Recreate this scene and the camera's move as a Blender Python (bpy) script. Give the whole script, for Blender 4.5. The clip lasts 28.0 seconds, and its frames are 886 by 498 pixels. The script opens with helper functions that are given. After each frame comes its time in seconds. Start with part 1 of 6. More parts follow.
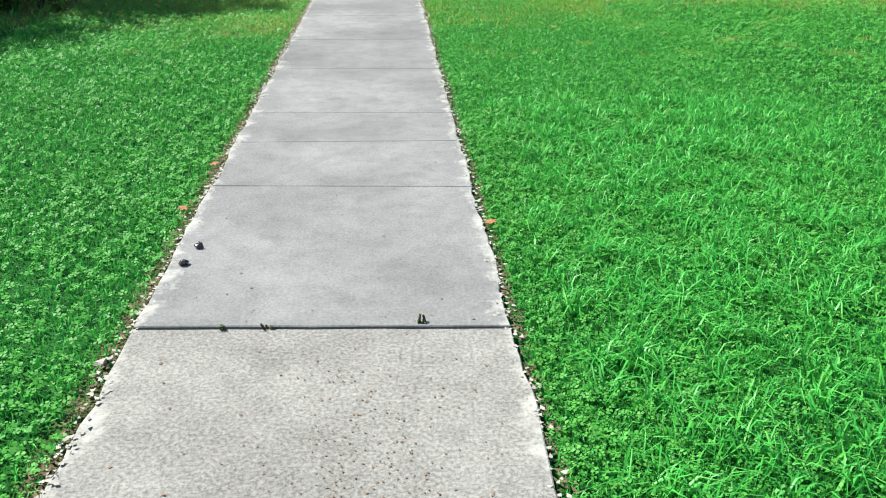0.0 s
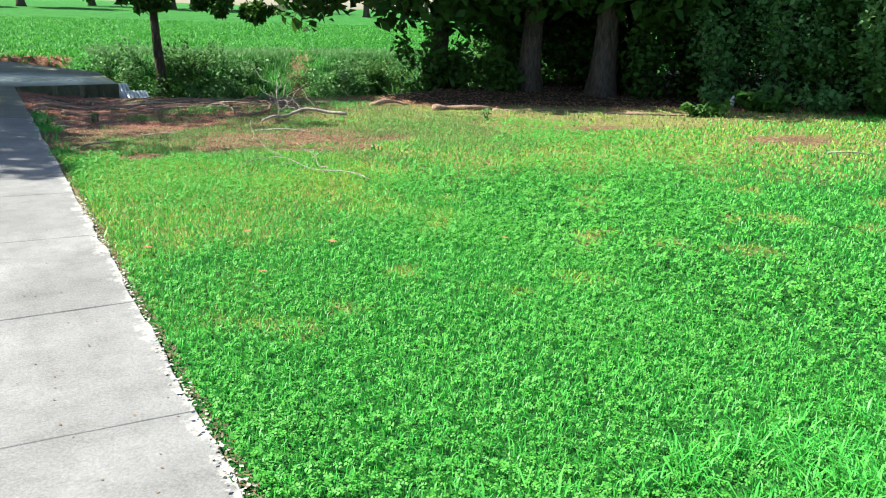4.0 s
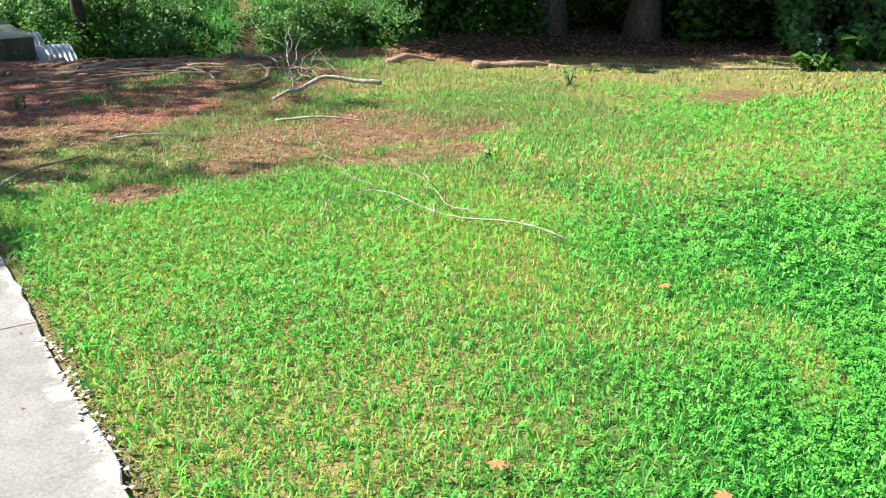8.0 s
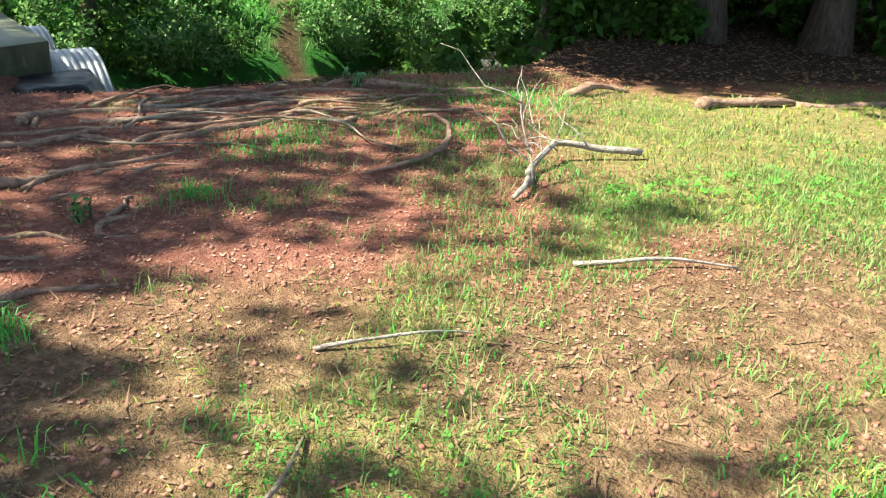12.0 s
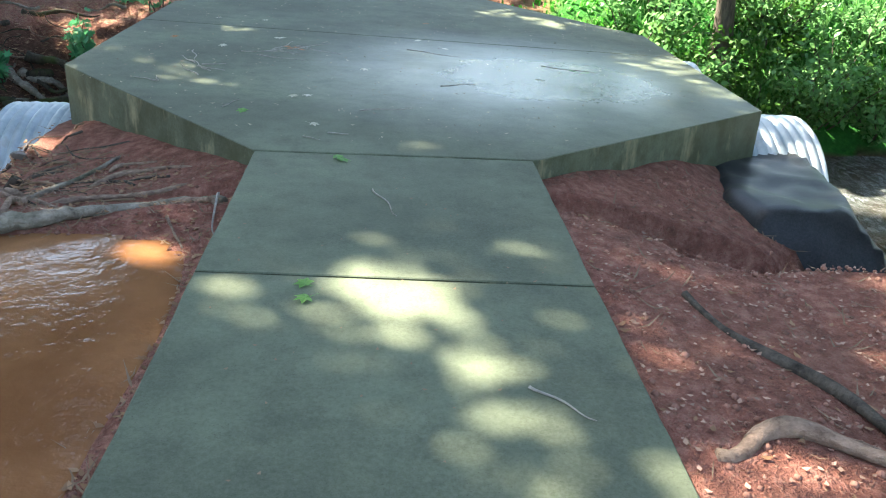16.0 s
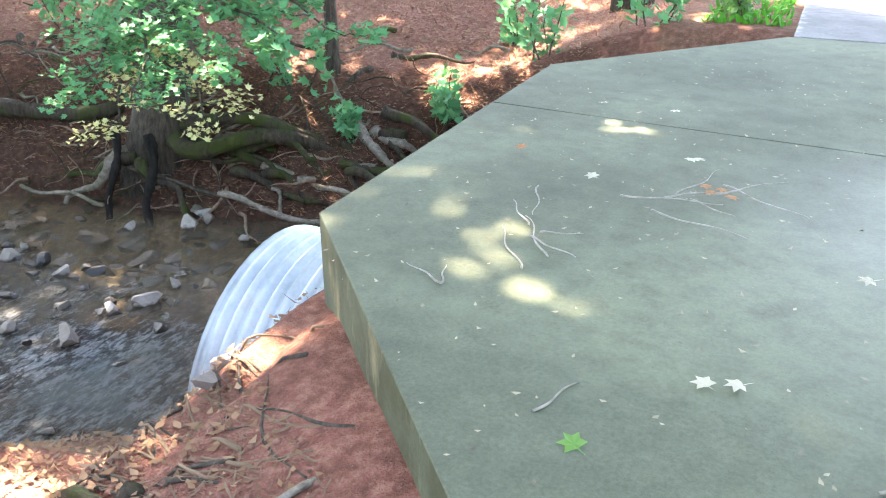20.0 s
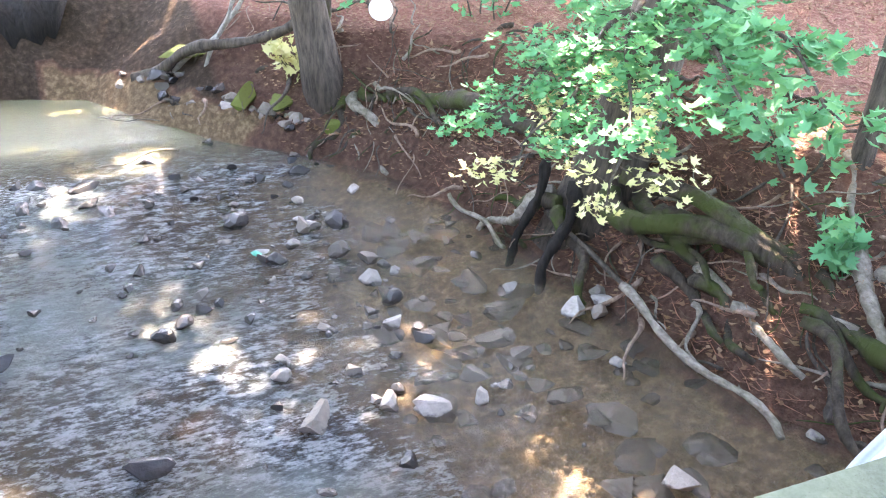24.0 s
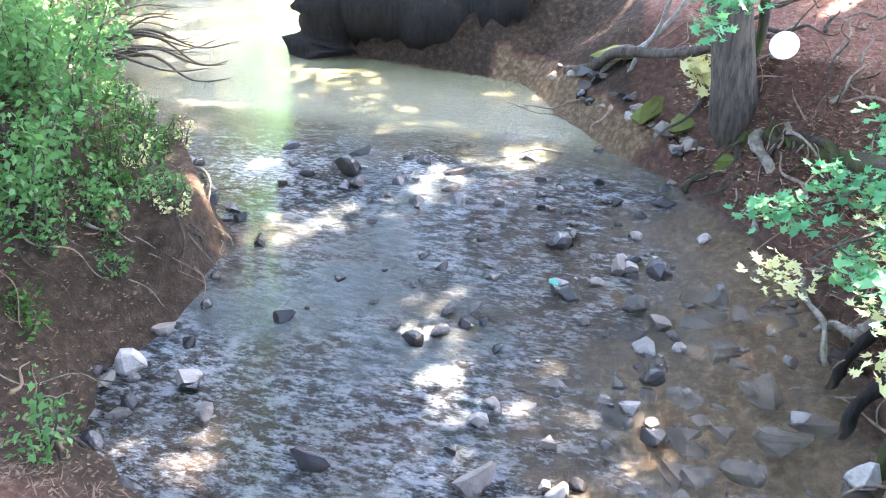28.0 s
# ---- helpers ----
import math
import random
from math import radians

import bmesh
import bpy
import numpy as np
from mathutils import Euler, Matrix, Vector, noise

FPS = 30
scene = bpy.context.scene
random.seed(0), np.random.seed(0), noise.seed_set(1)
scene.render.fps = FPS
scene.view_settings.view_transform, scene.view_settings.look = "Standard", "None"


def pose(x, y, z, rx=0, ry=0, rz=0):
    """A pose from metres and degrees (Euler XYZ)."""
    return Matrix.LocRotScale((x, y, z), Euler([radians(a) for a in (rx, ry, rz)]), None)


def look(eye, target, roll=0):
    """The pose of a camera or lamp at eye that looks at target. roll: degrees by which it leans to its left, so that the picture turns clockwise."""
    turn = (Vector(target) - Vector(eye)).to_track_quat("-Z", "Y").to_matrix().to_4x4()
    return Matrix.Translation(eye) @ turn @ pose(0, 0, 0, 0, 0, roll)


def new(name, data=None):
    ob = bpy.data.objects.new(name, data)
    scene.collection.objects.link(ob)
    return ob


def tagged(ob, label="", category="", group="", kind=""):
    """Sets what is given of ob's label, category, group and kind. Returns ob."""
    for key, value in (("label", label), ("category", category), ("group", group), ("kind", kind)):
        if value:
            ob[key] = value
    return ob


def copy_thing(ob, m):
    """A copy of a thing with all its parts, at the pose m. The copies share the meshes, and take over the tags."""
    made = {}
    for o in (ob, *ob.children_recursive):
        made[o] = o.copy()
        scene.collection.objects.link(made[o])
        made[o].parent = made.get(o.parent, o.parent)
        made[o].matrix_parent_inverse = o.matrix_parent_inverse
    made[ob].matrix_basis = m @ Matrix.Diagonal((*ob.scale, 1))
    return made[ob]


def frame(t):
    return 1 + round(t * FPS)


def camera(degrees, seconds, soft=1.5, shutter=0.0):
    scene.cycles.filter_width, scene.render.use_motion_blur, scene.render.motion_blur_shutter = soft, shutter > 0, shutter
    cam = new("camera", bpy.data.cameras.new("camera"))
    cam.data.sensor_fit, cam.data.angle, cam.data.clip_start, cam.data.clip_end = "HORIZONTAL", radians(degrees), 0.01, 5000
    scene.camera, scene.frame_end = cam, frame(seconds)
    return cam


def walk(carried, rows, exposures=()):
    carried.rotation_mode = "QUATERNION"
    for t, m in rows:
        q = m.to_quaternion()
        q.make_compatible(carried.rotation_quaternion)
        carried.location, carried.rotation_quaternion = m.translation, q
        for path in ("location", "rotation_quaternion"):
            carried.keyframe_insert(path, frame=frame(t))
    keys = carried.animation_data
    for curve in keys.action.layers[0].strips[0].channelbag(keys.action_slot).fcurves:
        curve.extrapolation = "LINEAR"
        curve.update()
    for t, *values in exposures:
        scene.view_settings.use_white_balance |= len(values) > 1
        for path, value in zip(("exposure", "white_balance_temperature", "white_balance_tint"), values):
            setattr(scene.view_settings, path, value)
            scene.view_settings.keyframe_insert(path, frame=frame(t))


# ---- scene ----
cam = camera(56.3, 28.0, 1.1)
PATH = [
    (0, (0.236, 0.183, 1.499), (0.367, 1.997, 0.667), 1.0),
    (0.5, (0.139, 0.688, 1.467), (0.369, 2.498, 0.648), 0.9),
    (1, (0.098, 1.208, 1.462), (0.412, 3.016, 0.665), 1.2),
    (1.5, (0.046, 1.729, 1.452), (0.456, 3.532, 0.691), 1.2),
    (2, (0.018, 2.251, 1.45), (0.508, 4.054, 0.737), 1.4),
    (2.5, (0.017, 2.766, 1.467), (0.577, 4.558, 0.779), 1.2),
    (3, (0.004, 3.262, 1.458), (0.67, 5.031, 0.804), 0.9),
    (3.5, (0.033, 3.733, 1.466), (0.882, 5.444, 0.874), 1.0),
    (5.5, (0.215, 5.459, 1.454), (1.236, 7.099, 0.936), 2.8),
    (6, (0.279, 5.959, 1.446), (1.27, 7.609, 0.902), 2.8),
    (6.5, (0.306, 6.446, 1.454), (1.27, 8.097, 0.868), 2.7),
    (7, (0.274, 6.959, 1.448), (1.226, 8.599, 0.812), 2.7),
    (7.5, (0.283, 7.481, 1.431), (1.28, 9.074, 0.746), 2.3),
    (8, (0.267, 7.934, 1.413), (1.359, 9.456, 0.712), 1.7),
    (8.5, (0.318, 8.477, 1.401), (1.593, 9.84, 0.683), 2.4),
    (9, (0.394, 8.968, 1.414), (1.78, 10.204, 0.673), 2.5),
    (9.5, (0.474, 9.459, 1.423), (1.902, 10.647, 0.681), 3.1),
    (10, (0.572, 9.953, 1.421), (1.982, 11.165, 0.684), 3.8),
    (10.5, (0.573, 10.425, 1.403), (1.955, 11.667, 0.661), 3.4),
    (11, (0.614, 10.923, 1.395), (1.975, 12.184, 0.649), 3.0),
    (11.5, (0.606, 11.425, 1.392), (1.899, 12.751, 0.637), 3.2),
    (12, (0.525, 11.945, 1.4), (1.655, 13.411, 0.644), 3.1),
    (12.5, (0.474, 12.454, 1.419), (1.423, 14.04, 0.654), 3.6),
    (13, (0.378, 12.952, 1.41), (1.21, 14.597, 0.634), 3.6),
    (13.5, (0.288, 13.438, 1.42), (1.002, 15.133, 0.636), 3.2),
    (15.5, (-0.014, 15.857, 1.225), (0.444, 17.63, 0.42), 4.5),
    (16, (-0.057, 16.24, 1.233), (0.092, 18.061, 0.42), 3.5),
    (16.5, (-0.139, 16.598, 1.239), (-0.332, 18.413, 0.421), 2.4),
    (17, (-0.247, 16.975, 1.227), (-0.69, 18.747, 0.413), 1.3),
    (17.5, (-0.277, 17.364, 1.216), (-0.921, 19.088, 0.434), 1.0),
    (18, (-0.337, 17.712, 1.205), (-1.119, 19.364, 0.391), -0.5),
    (18.5, (-0.409, 18.091, 1.212), (-1.225, 19.714, 0.376), -0.6),
    (19, (-0.435, 18.493, 1.207), (-1.33, 20.084, 0.388), -1.5),
    (19.5, (-0.485, 18.886, 1.203), (-1.33, 20.502, 0.381), -1.3),
    (20, (-0.483, 19.247, 1.21), (-1.226, 20.909, 0.381), 0.1),
    (20.5, (-0.479, 19.562, 1.225), (-1.295, 21.189, 0.396), 0.8),
    (21, (-0.574, 19.95, 1.211), (-1.59, 21.441, 0.348), 0.6),
    (21.5, (-0.654, 20.267, 1.223), (-1.872, 21.564, 0.31), 0.2),
    (23.5, (-1.111, 21.609, 1.112), (-2.634, 22.497, 0.166), 1.6),
    (24, (-1.21, 21.913, 1.167), (-2.866, 22.606, 0.286), 1.6),
    (24.5, (-1.26, 22.187, 1.212), (-2.993, 22.734, 0.376), 1.0),
    (25, (-1.379, 22.442, 1.215), (-3.042, 23.031, 0.273), 2.4),
    (25.5, (-1.541, 22.638, 1.252), (-3.228, 23.127, 0.297), 3.0),
    (26, (-1.572, 22.924, 1.297), (-3.296, 23.061, 0.292), 1.5),
    (26.5, (-1.579, 23.088, 1.328), (-3.262, 23.042, 0.249), 1.5),
    (27, (-1.704, 23.181, 1.347), (-3.43, 23.003, 0.352), 1.0),
    (27.5, (-1.74, 23.298, 1.389), (-3.476, 23.016, 0.437), 1.9),
    (28, (-1.698, 23.417, 1.41), (-3.395, 22.946, 0.462), 0.4),
]
walk(cam, [(t, look(e, g, r)) for t, e, g, r in PATH],
     [(0, 1.3, 6300, 6), (2, 1.5, 6350, 6), (3.5, 1.68, 6450, 6), (6, 1.95, 6750, 8), (9, 1.82, 7000, 10), (10, 1.95, 7400, 9), (11, 1.95, 7200, 12), (12.2, 2.45, 7300, 10), (13.2, 3.6, 7700, 11),
      (15.5, 3.4, 6900, 5), (16.5, 3.75, 7300, 11), (17.5, 4.5, 7700, 12), (19, 5.0, 7900, 13), (21, 4.75, 8300, 20), (21.5, 4.75, 8300, 20), (24, 5.7, 7900, 25), (25, 5.85, 7900, 22), (26, 5.95, 7500, 22), (27.2, 5.55, 7200, 22), (28, 5.45, 6950, 22)])

# ---- light ----
SUN = Vector((-0.56, 0.36, 0.80)).normalized()
world = bpy.data.worlds.new("sky")
scene.world = world
world.use_nodes = True
wn = world.node_tree.nodes
sky = wn.new("ShaderNodeTexSky")
sky.sky_type = "NISHITA"
sky.sun_disc = False
sky.sun_elevation = math.asin(SUN.z)
sky.sun_rotation = math.atan2(SUN.x, SUN.y)
world.node_tree.links.new(sky.outputs[0], wn["Background"].inputs[0])
wn["Background"].inputs[1].default_value = 0.072
sun = new("sun", bpy.data.lights.new("sun", "SUN"))
sun.data.energy = 4.4
sun.data.angle = radians(0.6)
sun.data.color = (1.0, 0.95, 0.86)
sun.matrix_world = look(SUN * 50, (0, 0, 0))

# ---- materials ----
def material(name, rough=0.85, spec=0.3, metal=0.0):
    m = bpy.data.materials.new(name)
    m.use_nodes = True
    b = m.node_tree.nodes["Principled BSDF"]
    b.inputs["Roughness"].default_value = rough
    b.inputs["Specular IOR Level"].default_value = spec
    b.inputs["Metallic"].default_value = metal
    return m, m.node_tree, b


def node(tree, kind, **inputs):
    n = tree.nodes.new(kind)
    for key, value in inputs.items():
        key = key.replace("_", " ")
        if hasattr(value, "is_output"):
            tree.links.new(value, n.inputs[key])
        else:
            n.inputs[key].default_value = value
    return n


def ramp(tree, fac, *stops):
    n = tree.nodes.new("ShaderNodeValToRGB")
    tree.links.new(fac, n.inputs[0])
    els = n.color_ramp.elements
    while len(els) < len(stops):
        els.new(0.5)
    for e, (p, c) in zip(els, stops):
        e.position = p
        e.color = (*c, 1) if len(c) == 3 else c
    return n.outputs[0]


def mix(tree, fac, a, b, mode="MIX"):
    n = tree.nodes.new("ShaderNodeMix")
    n.data_type = "RGBA"
    n.blend_type = mode
    for k, v in ((0, fac), (6, a), (7, b)):
        if hasattr(v, "is_output"):
            tree.links.new(v, n.inputs[k])
        else:
            n.inputs[k].default_value = v if k == 0 else (*v, 1)
    return n.outputs[2]


def where(tree):
    return tree.nodes.new("ShaderNodeNewGeometry").outputs["Position"]


def noise_tex(tree, scale, detail=4.0, rough=0.6, vec=None):
    n = node(tree, "ShaderNodeTexNoise", Scale=scale, Detail=detail, Roughness=rough)
    tree.links.new(vec or where(tree), n.inputs["Vector"])
    return n.outputs["Fac"]


def bump(tree, b, height, strength=0.4, distance=0.01):
    n = node(tree, "ShaderNodeBump", Strength=strength, Distance=distance, Height=height)
    tree.links.new(n.outputs[0], b.inputs["Normal"])


def distance_to(t, x, y, z=-1.75):
    d = t.nodes.new("ShaderNodeVectorMath")
    d.operation = "DISTANCE"
    t.links.new(where(t), d.inputs[0])
    d.inputs[1].default_value = (x, y, z)
    return d.outputs["Value"]


def remap(t, value, a, b, lo, hi):
    n = node(t, "ShaderNodeMapRange", Value=value)
    for key, v in ((1, a), (2, b), (3, lo), (4, hi)):
        n.inputs[key].default_value = v
    return n.outputs[0]


def arith(t, op, a, b):
    n = t.nodes.new("ShaderNodeMath")
    n.operation = op
    for k, v in ((0, a), (1, b)):
        if hasattr(v, "is_output"):
            t.links.new(v, n.inputs[k])
        else:
            n.inputs[k].default_value = v
    return n.outputs[0]


def concrete(name, dark, light, rough, damp=0.0, grain=1.0, rim=0.0):
    m, t, b = material(name, rough, 0.14)
    big, mid, fine = noise_tex(t, 0.9, 6, 0.65), noise_tex(t, 9, 8, 0.75), noise_tex(t, 75, 4, 0.85)
    c = mix(t, mid, dark, light)
    c = mix(t, ramp(t, big, (0.35, (0, 0, 0)), (0.7, (1, 1, 1))), c, tuple(v * 0.6 for v in dark))
    mp = node(t, "ShaderNodeMapping", Scale=(5, 5, 0.6))
    t.links.new(where(t), mp.inputs[0])
    c = mix(t, ramp(t, noise_tex(t, 1.6, 6, 0.7, mp.outputs[0]), (0.45, (0, 0, 0)), (0.75, (0.55,) * 3)), c, tuple(v * 0.45 for v in dark))
    c = mix(t, ramp(t, noise_tex(t, 2.6, 8, 0.72), (0.56, (0, 0, 0)), (0.74, (0.75,) * 3)), c, tuple(v * 0.5 for v in dark))
    grit = noise_tex(t, 230, 2, 0.5)
    c = mix(t, ramp(t, grit, (0.66, (0, 0, 0)), (0.71, (0.7,) * 3)), c, (0.04, 0.036, 0.03))
    c = mix(t, ramp(t, fine, (0.38, (0, 0, 0)), (0.62, (1, 1, 1))), mix(t, 0.4 * grain, c, (0.05, 0.048, 0.042)), mix(t, 0.16 * grain, c, (0.75, 0.73, 0.7)))
    if damp:
        # pale lime runs down the cast faces
        nrm = t.nodes.new("ShaderNodeSeparateXYZ")
        t.links.new(t.nodes.new("ShaderNodeNewGeometry").outputs["Normal"], nrm.inputs[0])
        upright = ramp(t, nrm.outputs[2], (0.2, (1, 1, 1)), (0.6, (0, 0, 0)))
        run = node(t, "ShaderNodeMapping", Scale=(5, 5, 2.2))
        t.links.new(where(t), run.inputs[0])
        lime = mix(t, 1.0, ramp(t, noise_tex(t, 1.0, 5, 0.65, run.outputs[0]), (0.55, (0, 0, 0)), (0.72, (0.6,) * 3)), upright, "MULTIPLY")
        moss = mix(t, 1.0, ramp(t, noise_tex(t, 4.0, 5, 0.65), (0.42, (0, 0, 0)), (0.62, (0.75,) * 3)), upright, "MULTIPLY")
        c = mix(t, moss, c, (0.05, 0.052, 0.026))
        c = mix(t, lime, c, (0.36, 0.32, 0.2))
    if rim:
        # crumbled pale rims along both sides of the walk
        side = t.nodes.new("ShaderNodeSeparateXYZ")
        t.links.new(where(t), side.inputs[0])
        off = t.nodes.new("ShaderNodeMath")
        off.operation = "ABSOLUTE"
        t.links.new(side.outputs[0], off.inputs[0])
        far = node(t, "ShaderNodeMath", Value=off.outputs[0])
        sway = node(t, "ShaderNodeMapRange", Value=noise_tex(t, 6, 6, 0.75))
        for key, v in ((1, 0.3), (2, 0.7), (3, -0.11), (4, 0.07)):
            sway.inputs[key].default_value = v
        t.links.new(sway.outputs[0], far.inputs[1])
        c = mix(t, ramp(t, far.outputs[0], (0.615, (0, 0, 0)), (0.675, (rim,) * 3)), c, (0.38, 0.375, 0.345))
    t.links.new(c, b.inputs["Base Color"])
    if damp:
        # a wet patch near the middle of the slab
        away = t.nodes.new("ShaderNodeVectorMath")
        away.operation = "DISTANCE"
        t.links.new(where(t), away.inputs[0])
        away.inputs[1].default_value = (1.15, 22.3, 0)
        wet = node(t, "ShaderNodeMath", Value=away.outputs["Value"])
        t.links.new(noise_tex(t, 1.7, 6, 0.68), wet.inputs[1])
        r = node(t, "ShaderNodeMapRange", Value=wet.outputs[0])
        for key, v in ((1, 1.15), (2, 2.7), (3, damp), (4, rough)):
            r.inputs[key].default_value = v
        r = r.outputs[0]
        t.links.new(r, b.inputs["Roughness"])
    bump(t, b, fine, 0.12, 0.0015)
    return m


CONCRETE = concrete("pale_concrete", (0.19, 0.193, 0.194), (0.275, 0.279, 0.278), 0.9, 0.0, 0.5, 0.8)
WORN = concrete("worn_gritty_concrete", (0.17, 0.165, 0.15), (0.33, 0.325, 0.3), 0.92, 0.0, 1.15, 0.8)
APRON = concrete("damp_concrete", (0.088, 0.108, 0.066), (0.15, 0.172, 0.108), 0.72, 0.24, 0.22)
STAINED = concrete("stained_concrete", (0.108, 0.115, 0.086), (0.178, 0.185, 0.148), 0.85, 0.0, 0.7)


def foliage(name, a, b_, c_, rough=0.55, through_light=0.35):
    m, t, b = material(name, rough, 0.25)
    isl = t.nodes.new("ShaderNodeNewGeometry").outputs["Random Per Island"]
    col = ramp(t, isl, (0.0, a), (0.55, b_), (1.0, c_))
    col = mix(t, noise_tex(t, 0.8, 3), col, b_)
    t.links.new(col, b.inputs["Base Color"])
    tr = t.nodes.new("ShaderNodeBsdfTranslucent")
    t.links.new(col, tr.inputs[0])
    mx = t.nodes.new("ShaderNodeMixShader")
    mx.inputs[0].default_value = through_light
    t.links.new(b.outputs[0], mx.inputs[1])
    t.links.new(tr.outputs[0], mx.inputs[2])
    t.links.new(mx.outputs[0], t.nodes["Material Output"].inputs[0])
    return m


GRASS = foliage("grass_blades", (0.02, 0.17, 0.025), (0.065, 0.4, 0.06), (0.19, 0.56, 0.1), 0.42, 0.26)
FIELD = foliage("mown_field_grass", (0.025, 0.15, 0.016), (0.06, 0.29, 0.032), (0.13, 0.38, 0.05))
DRYGRASS = foliage("dry_grass", (0.11, 0.36, 0.03), (0.24, 0.42, 0.05), (0.46, 0.46, 0.14))
CLOVER = foliage("clover_leaves", (0.03, 0.17, 0.024), (0.082, 0.35, 0.048), (0.17, 0.46, 0.075))
LEAF = foliage("tree_leaves", (0.02, 0.07, 0.012), (0.045, 0.13, 0.02), (0.11, 0.22, 0.035))
WEED = foliage("weed_leaves", (0.045, 0.14, 0.04), (0.1, 0.25, 0.075), (0.21, 0.35, 0.12), 0.5, 0.42)
MAPLE = foliage("maple_leaves", (0.045, 0.22, 0.09), (0.095, 0.32, 0.145), (0.18, 0.37, 0.13))
YELLOWLEAF = foliage("yellowing_leaves", (0.5, 0.5, 0.18), (0.66, 0.62, 0.3), (0.75, 0.7, 0.45))


def ground_material():
    m, t, b = material("lawn_soil_and_red_clay", 0.95, 0.15)
    p = where(t)
    clay = t.nodes.new("ShaderNodeAttribute")
    clay.attribute_name = "clay"
    dry = t.nodes.new("ShaderNodeAttribute")
    dry.attribute_name = "dry"
    n1, n2, n3 = noise_tex(t, 1.3, 6, 0.65, p), noise_tex(t, 14, 5, 0.7, p), noise_tex(t, 70, 3, 0.7, p)
    lawn = ramp(t, n2, (0.3, (0.01, 0.06, 0.01)), (0.55, (0.02, 0.13, 0.02)), (0.75, (0.05, 0.19, 0.03)))
    meadow = ramp(t, n1, (0.3, (0.012, 0.08, 0.01)), (0.55, (0.03, 0.16, 0.024)), (0.75, (0.06, 0.2, 0.035)))
    straw = ramp(t, n2, (0.3, (0.14, 0.13, 0.04)), (0.7, (0.36, 0.29, 0.13)))
    red = ramp(t, n2, (0.25, (0.11, 0.042, 0.032)), (0.5, (0.25, 0.1, 0.073)), (0.75, (0.44, 0.22, 0.165)))
    red = mix(t, ramp(t, n3, (0.55, (0, 0, 0)), (0.72, (1, 1, 1))), red, (0.3, 0.17, 0.12))
    red = mix(t, ramp(t, n1, (0.35, (0, 0, 0)), (0.7, (1, 1, 1))), red, mix(t, 0.35, red, (0.12, 0.065, 0.04)))
    loam = t.nodes.new("ShaderNodeAttribute")
    loam.attribute_name = "loam"
    tan = ramp(t, n2, (0.25, (0.07, 0.045, 0.024)), (0.5, (0.17, 0.11, 0.062)), (0.75, (0.38, 0.262, 0.15)))
    dark = ramp(t, n2, (0.25, (0.022, 0.015, 0.01)), (0.5, (0.055, 0.036, 0.024)), (0.75, (0.12, 0.08, 0.052)))
    bare = node(t, "ShaderNodeSeparateColor", Color=loam.outputs["Color"])
    red = mix(t, bare.outputs[0], red, tan)
    red = mix(t, bare.outputs[1], red, dark)
    lawn = mix(t, bare.outputs[2], lawn, meadow)
    c = mix(t, dry.outputs["Fac"], lawn, straw)
    c = mix(t, clay.outputs["Fac"], c, red)
    t.links.new(c, b.inputs["Base Color"])
    h = node(t, "ShaderNodeMath", Value=n2)
    t.links.new(n3, h.inputs[1])
    bump(t, b, h.outputs[0], 1.0, 0.035)
    return m


GROUND = ground_material()


def bark_material(name, dark, light, moss=0.0, upright=True):
    m, t, b = material(name, 0.9, 0.2)
    tc = t.nodes.new("ShaderNodeTexCoord").outputs["Object"]
    mp = node(t, "ShaderNodeMapping", Scale=(1, 1, 0.18) if upright else (0.7, 1, 1))
    t.links.new(tc, mp.inputs[0])
    n = noise_tex(t, 22, 6, 0.7, mp.outputs[0])
    c = ramp(t, n, (0.3, dark), (0.7, light))
    if moss:
        c = mix(t, ramp(t, noise_tex(t, 3, 4), (0.46, (0, 0, 0)), (0.6, (moss,) * 3)), c, (0.045, 0.06, 0.014))
    t.links.new(c, b.inputs["Base Color"])
    bump(t, b, n, 0.9, 0.03)
    return m


BARK = bark_material("grey_brown_bark", (0.022, 0.018, 0.014), (0.13, 0.105, 0.082))
MOSSBARK = bark_material("mossy_bark", (0.018, 0.014, 0.011), (0.09, 0.07, 0.05), 0.9)
GREYROOT = bark_material("lichen_grey_root", (0.1, 0.08, 0.06), (0.36, 0.31, 0.25), 0.4, False)
ROOT = bark_material("bare_root_wood", (0.11, 0.07, 0.05), (0.38, 0.265, 0.195), 0.0, False)
DEADWOOD = bark_material("weathered_dead_wood", (0.18, 0.165, 0.14), (0.42, 0.39, 0.34), 0.0, False)
DULLGRASS = foliage("dull_shaded_grass", (0.09, 0.2, 0.05), (0.16, 0.26, 0.08), (0.3, 0.32, 0.14))


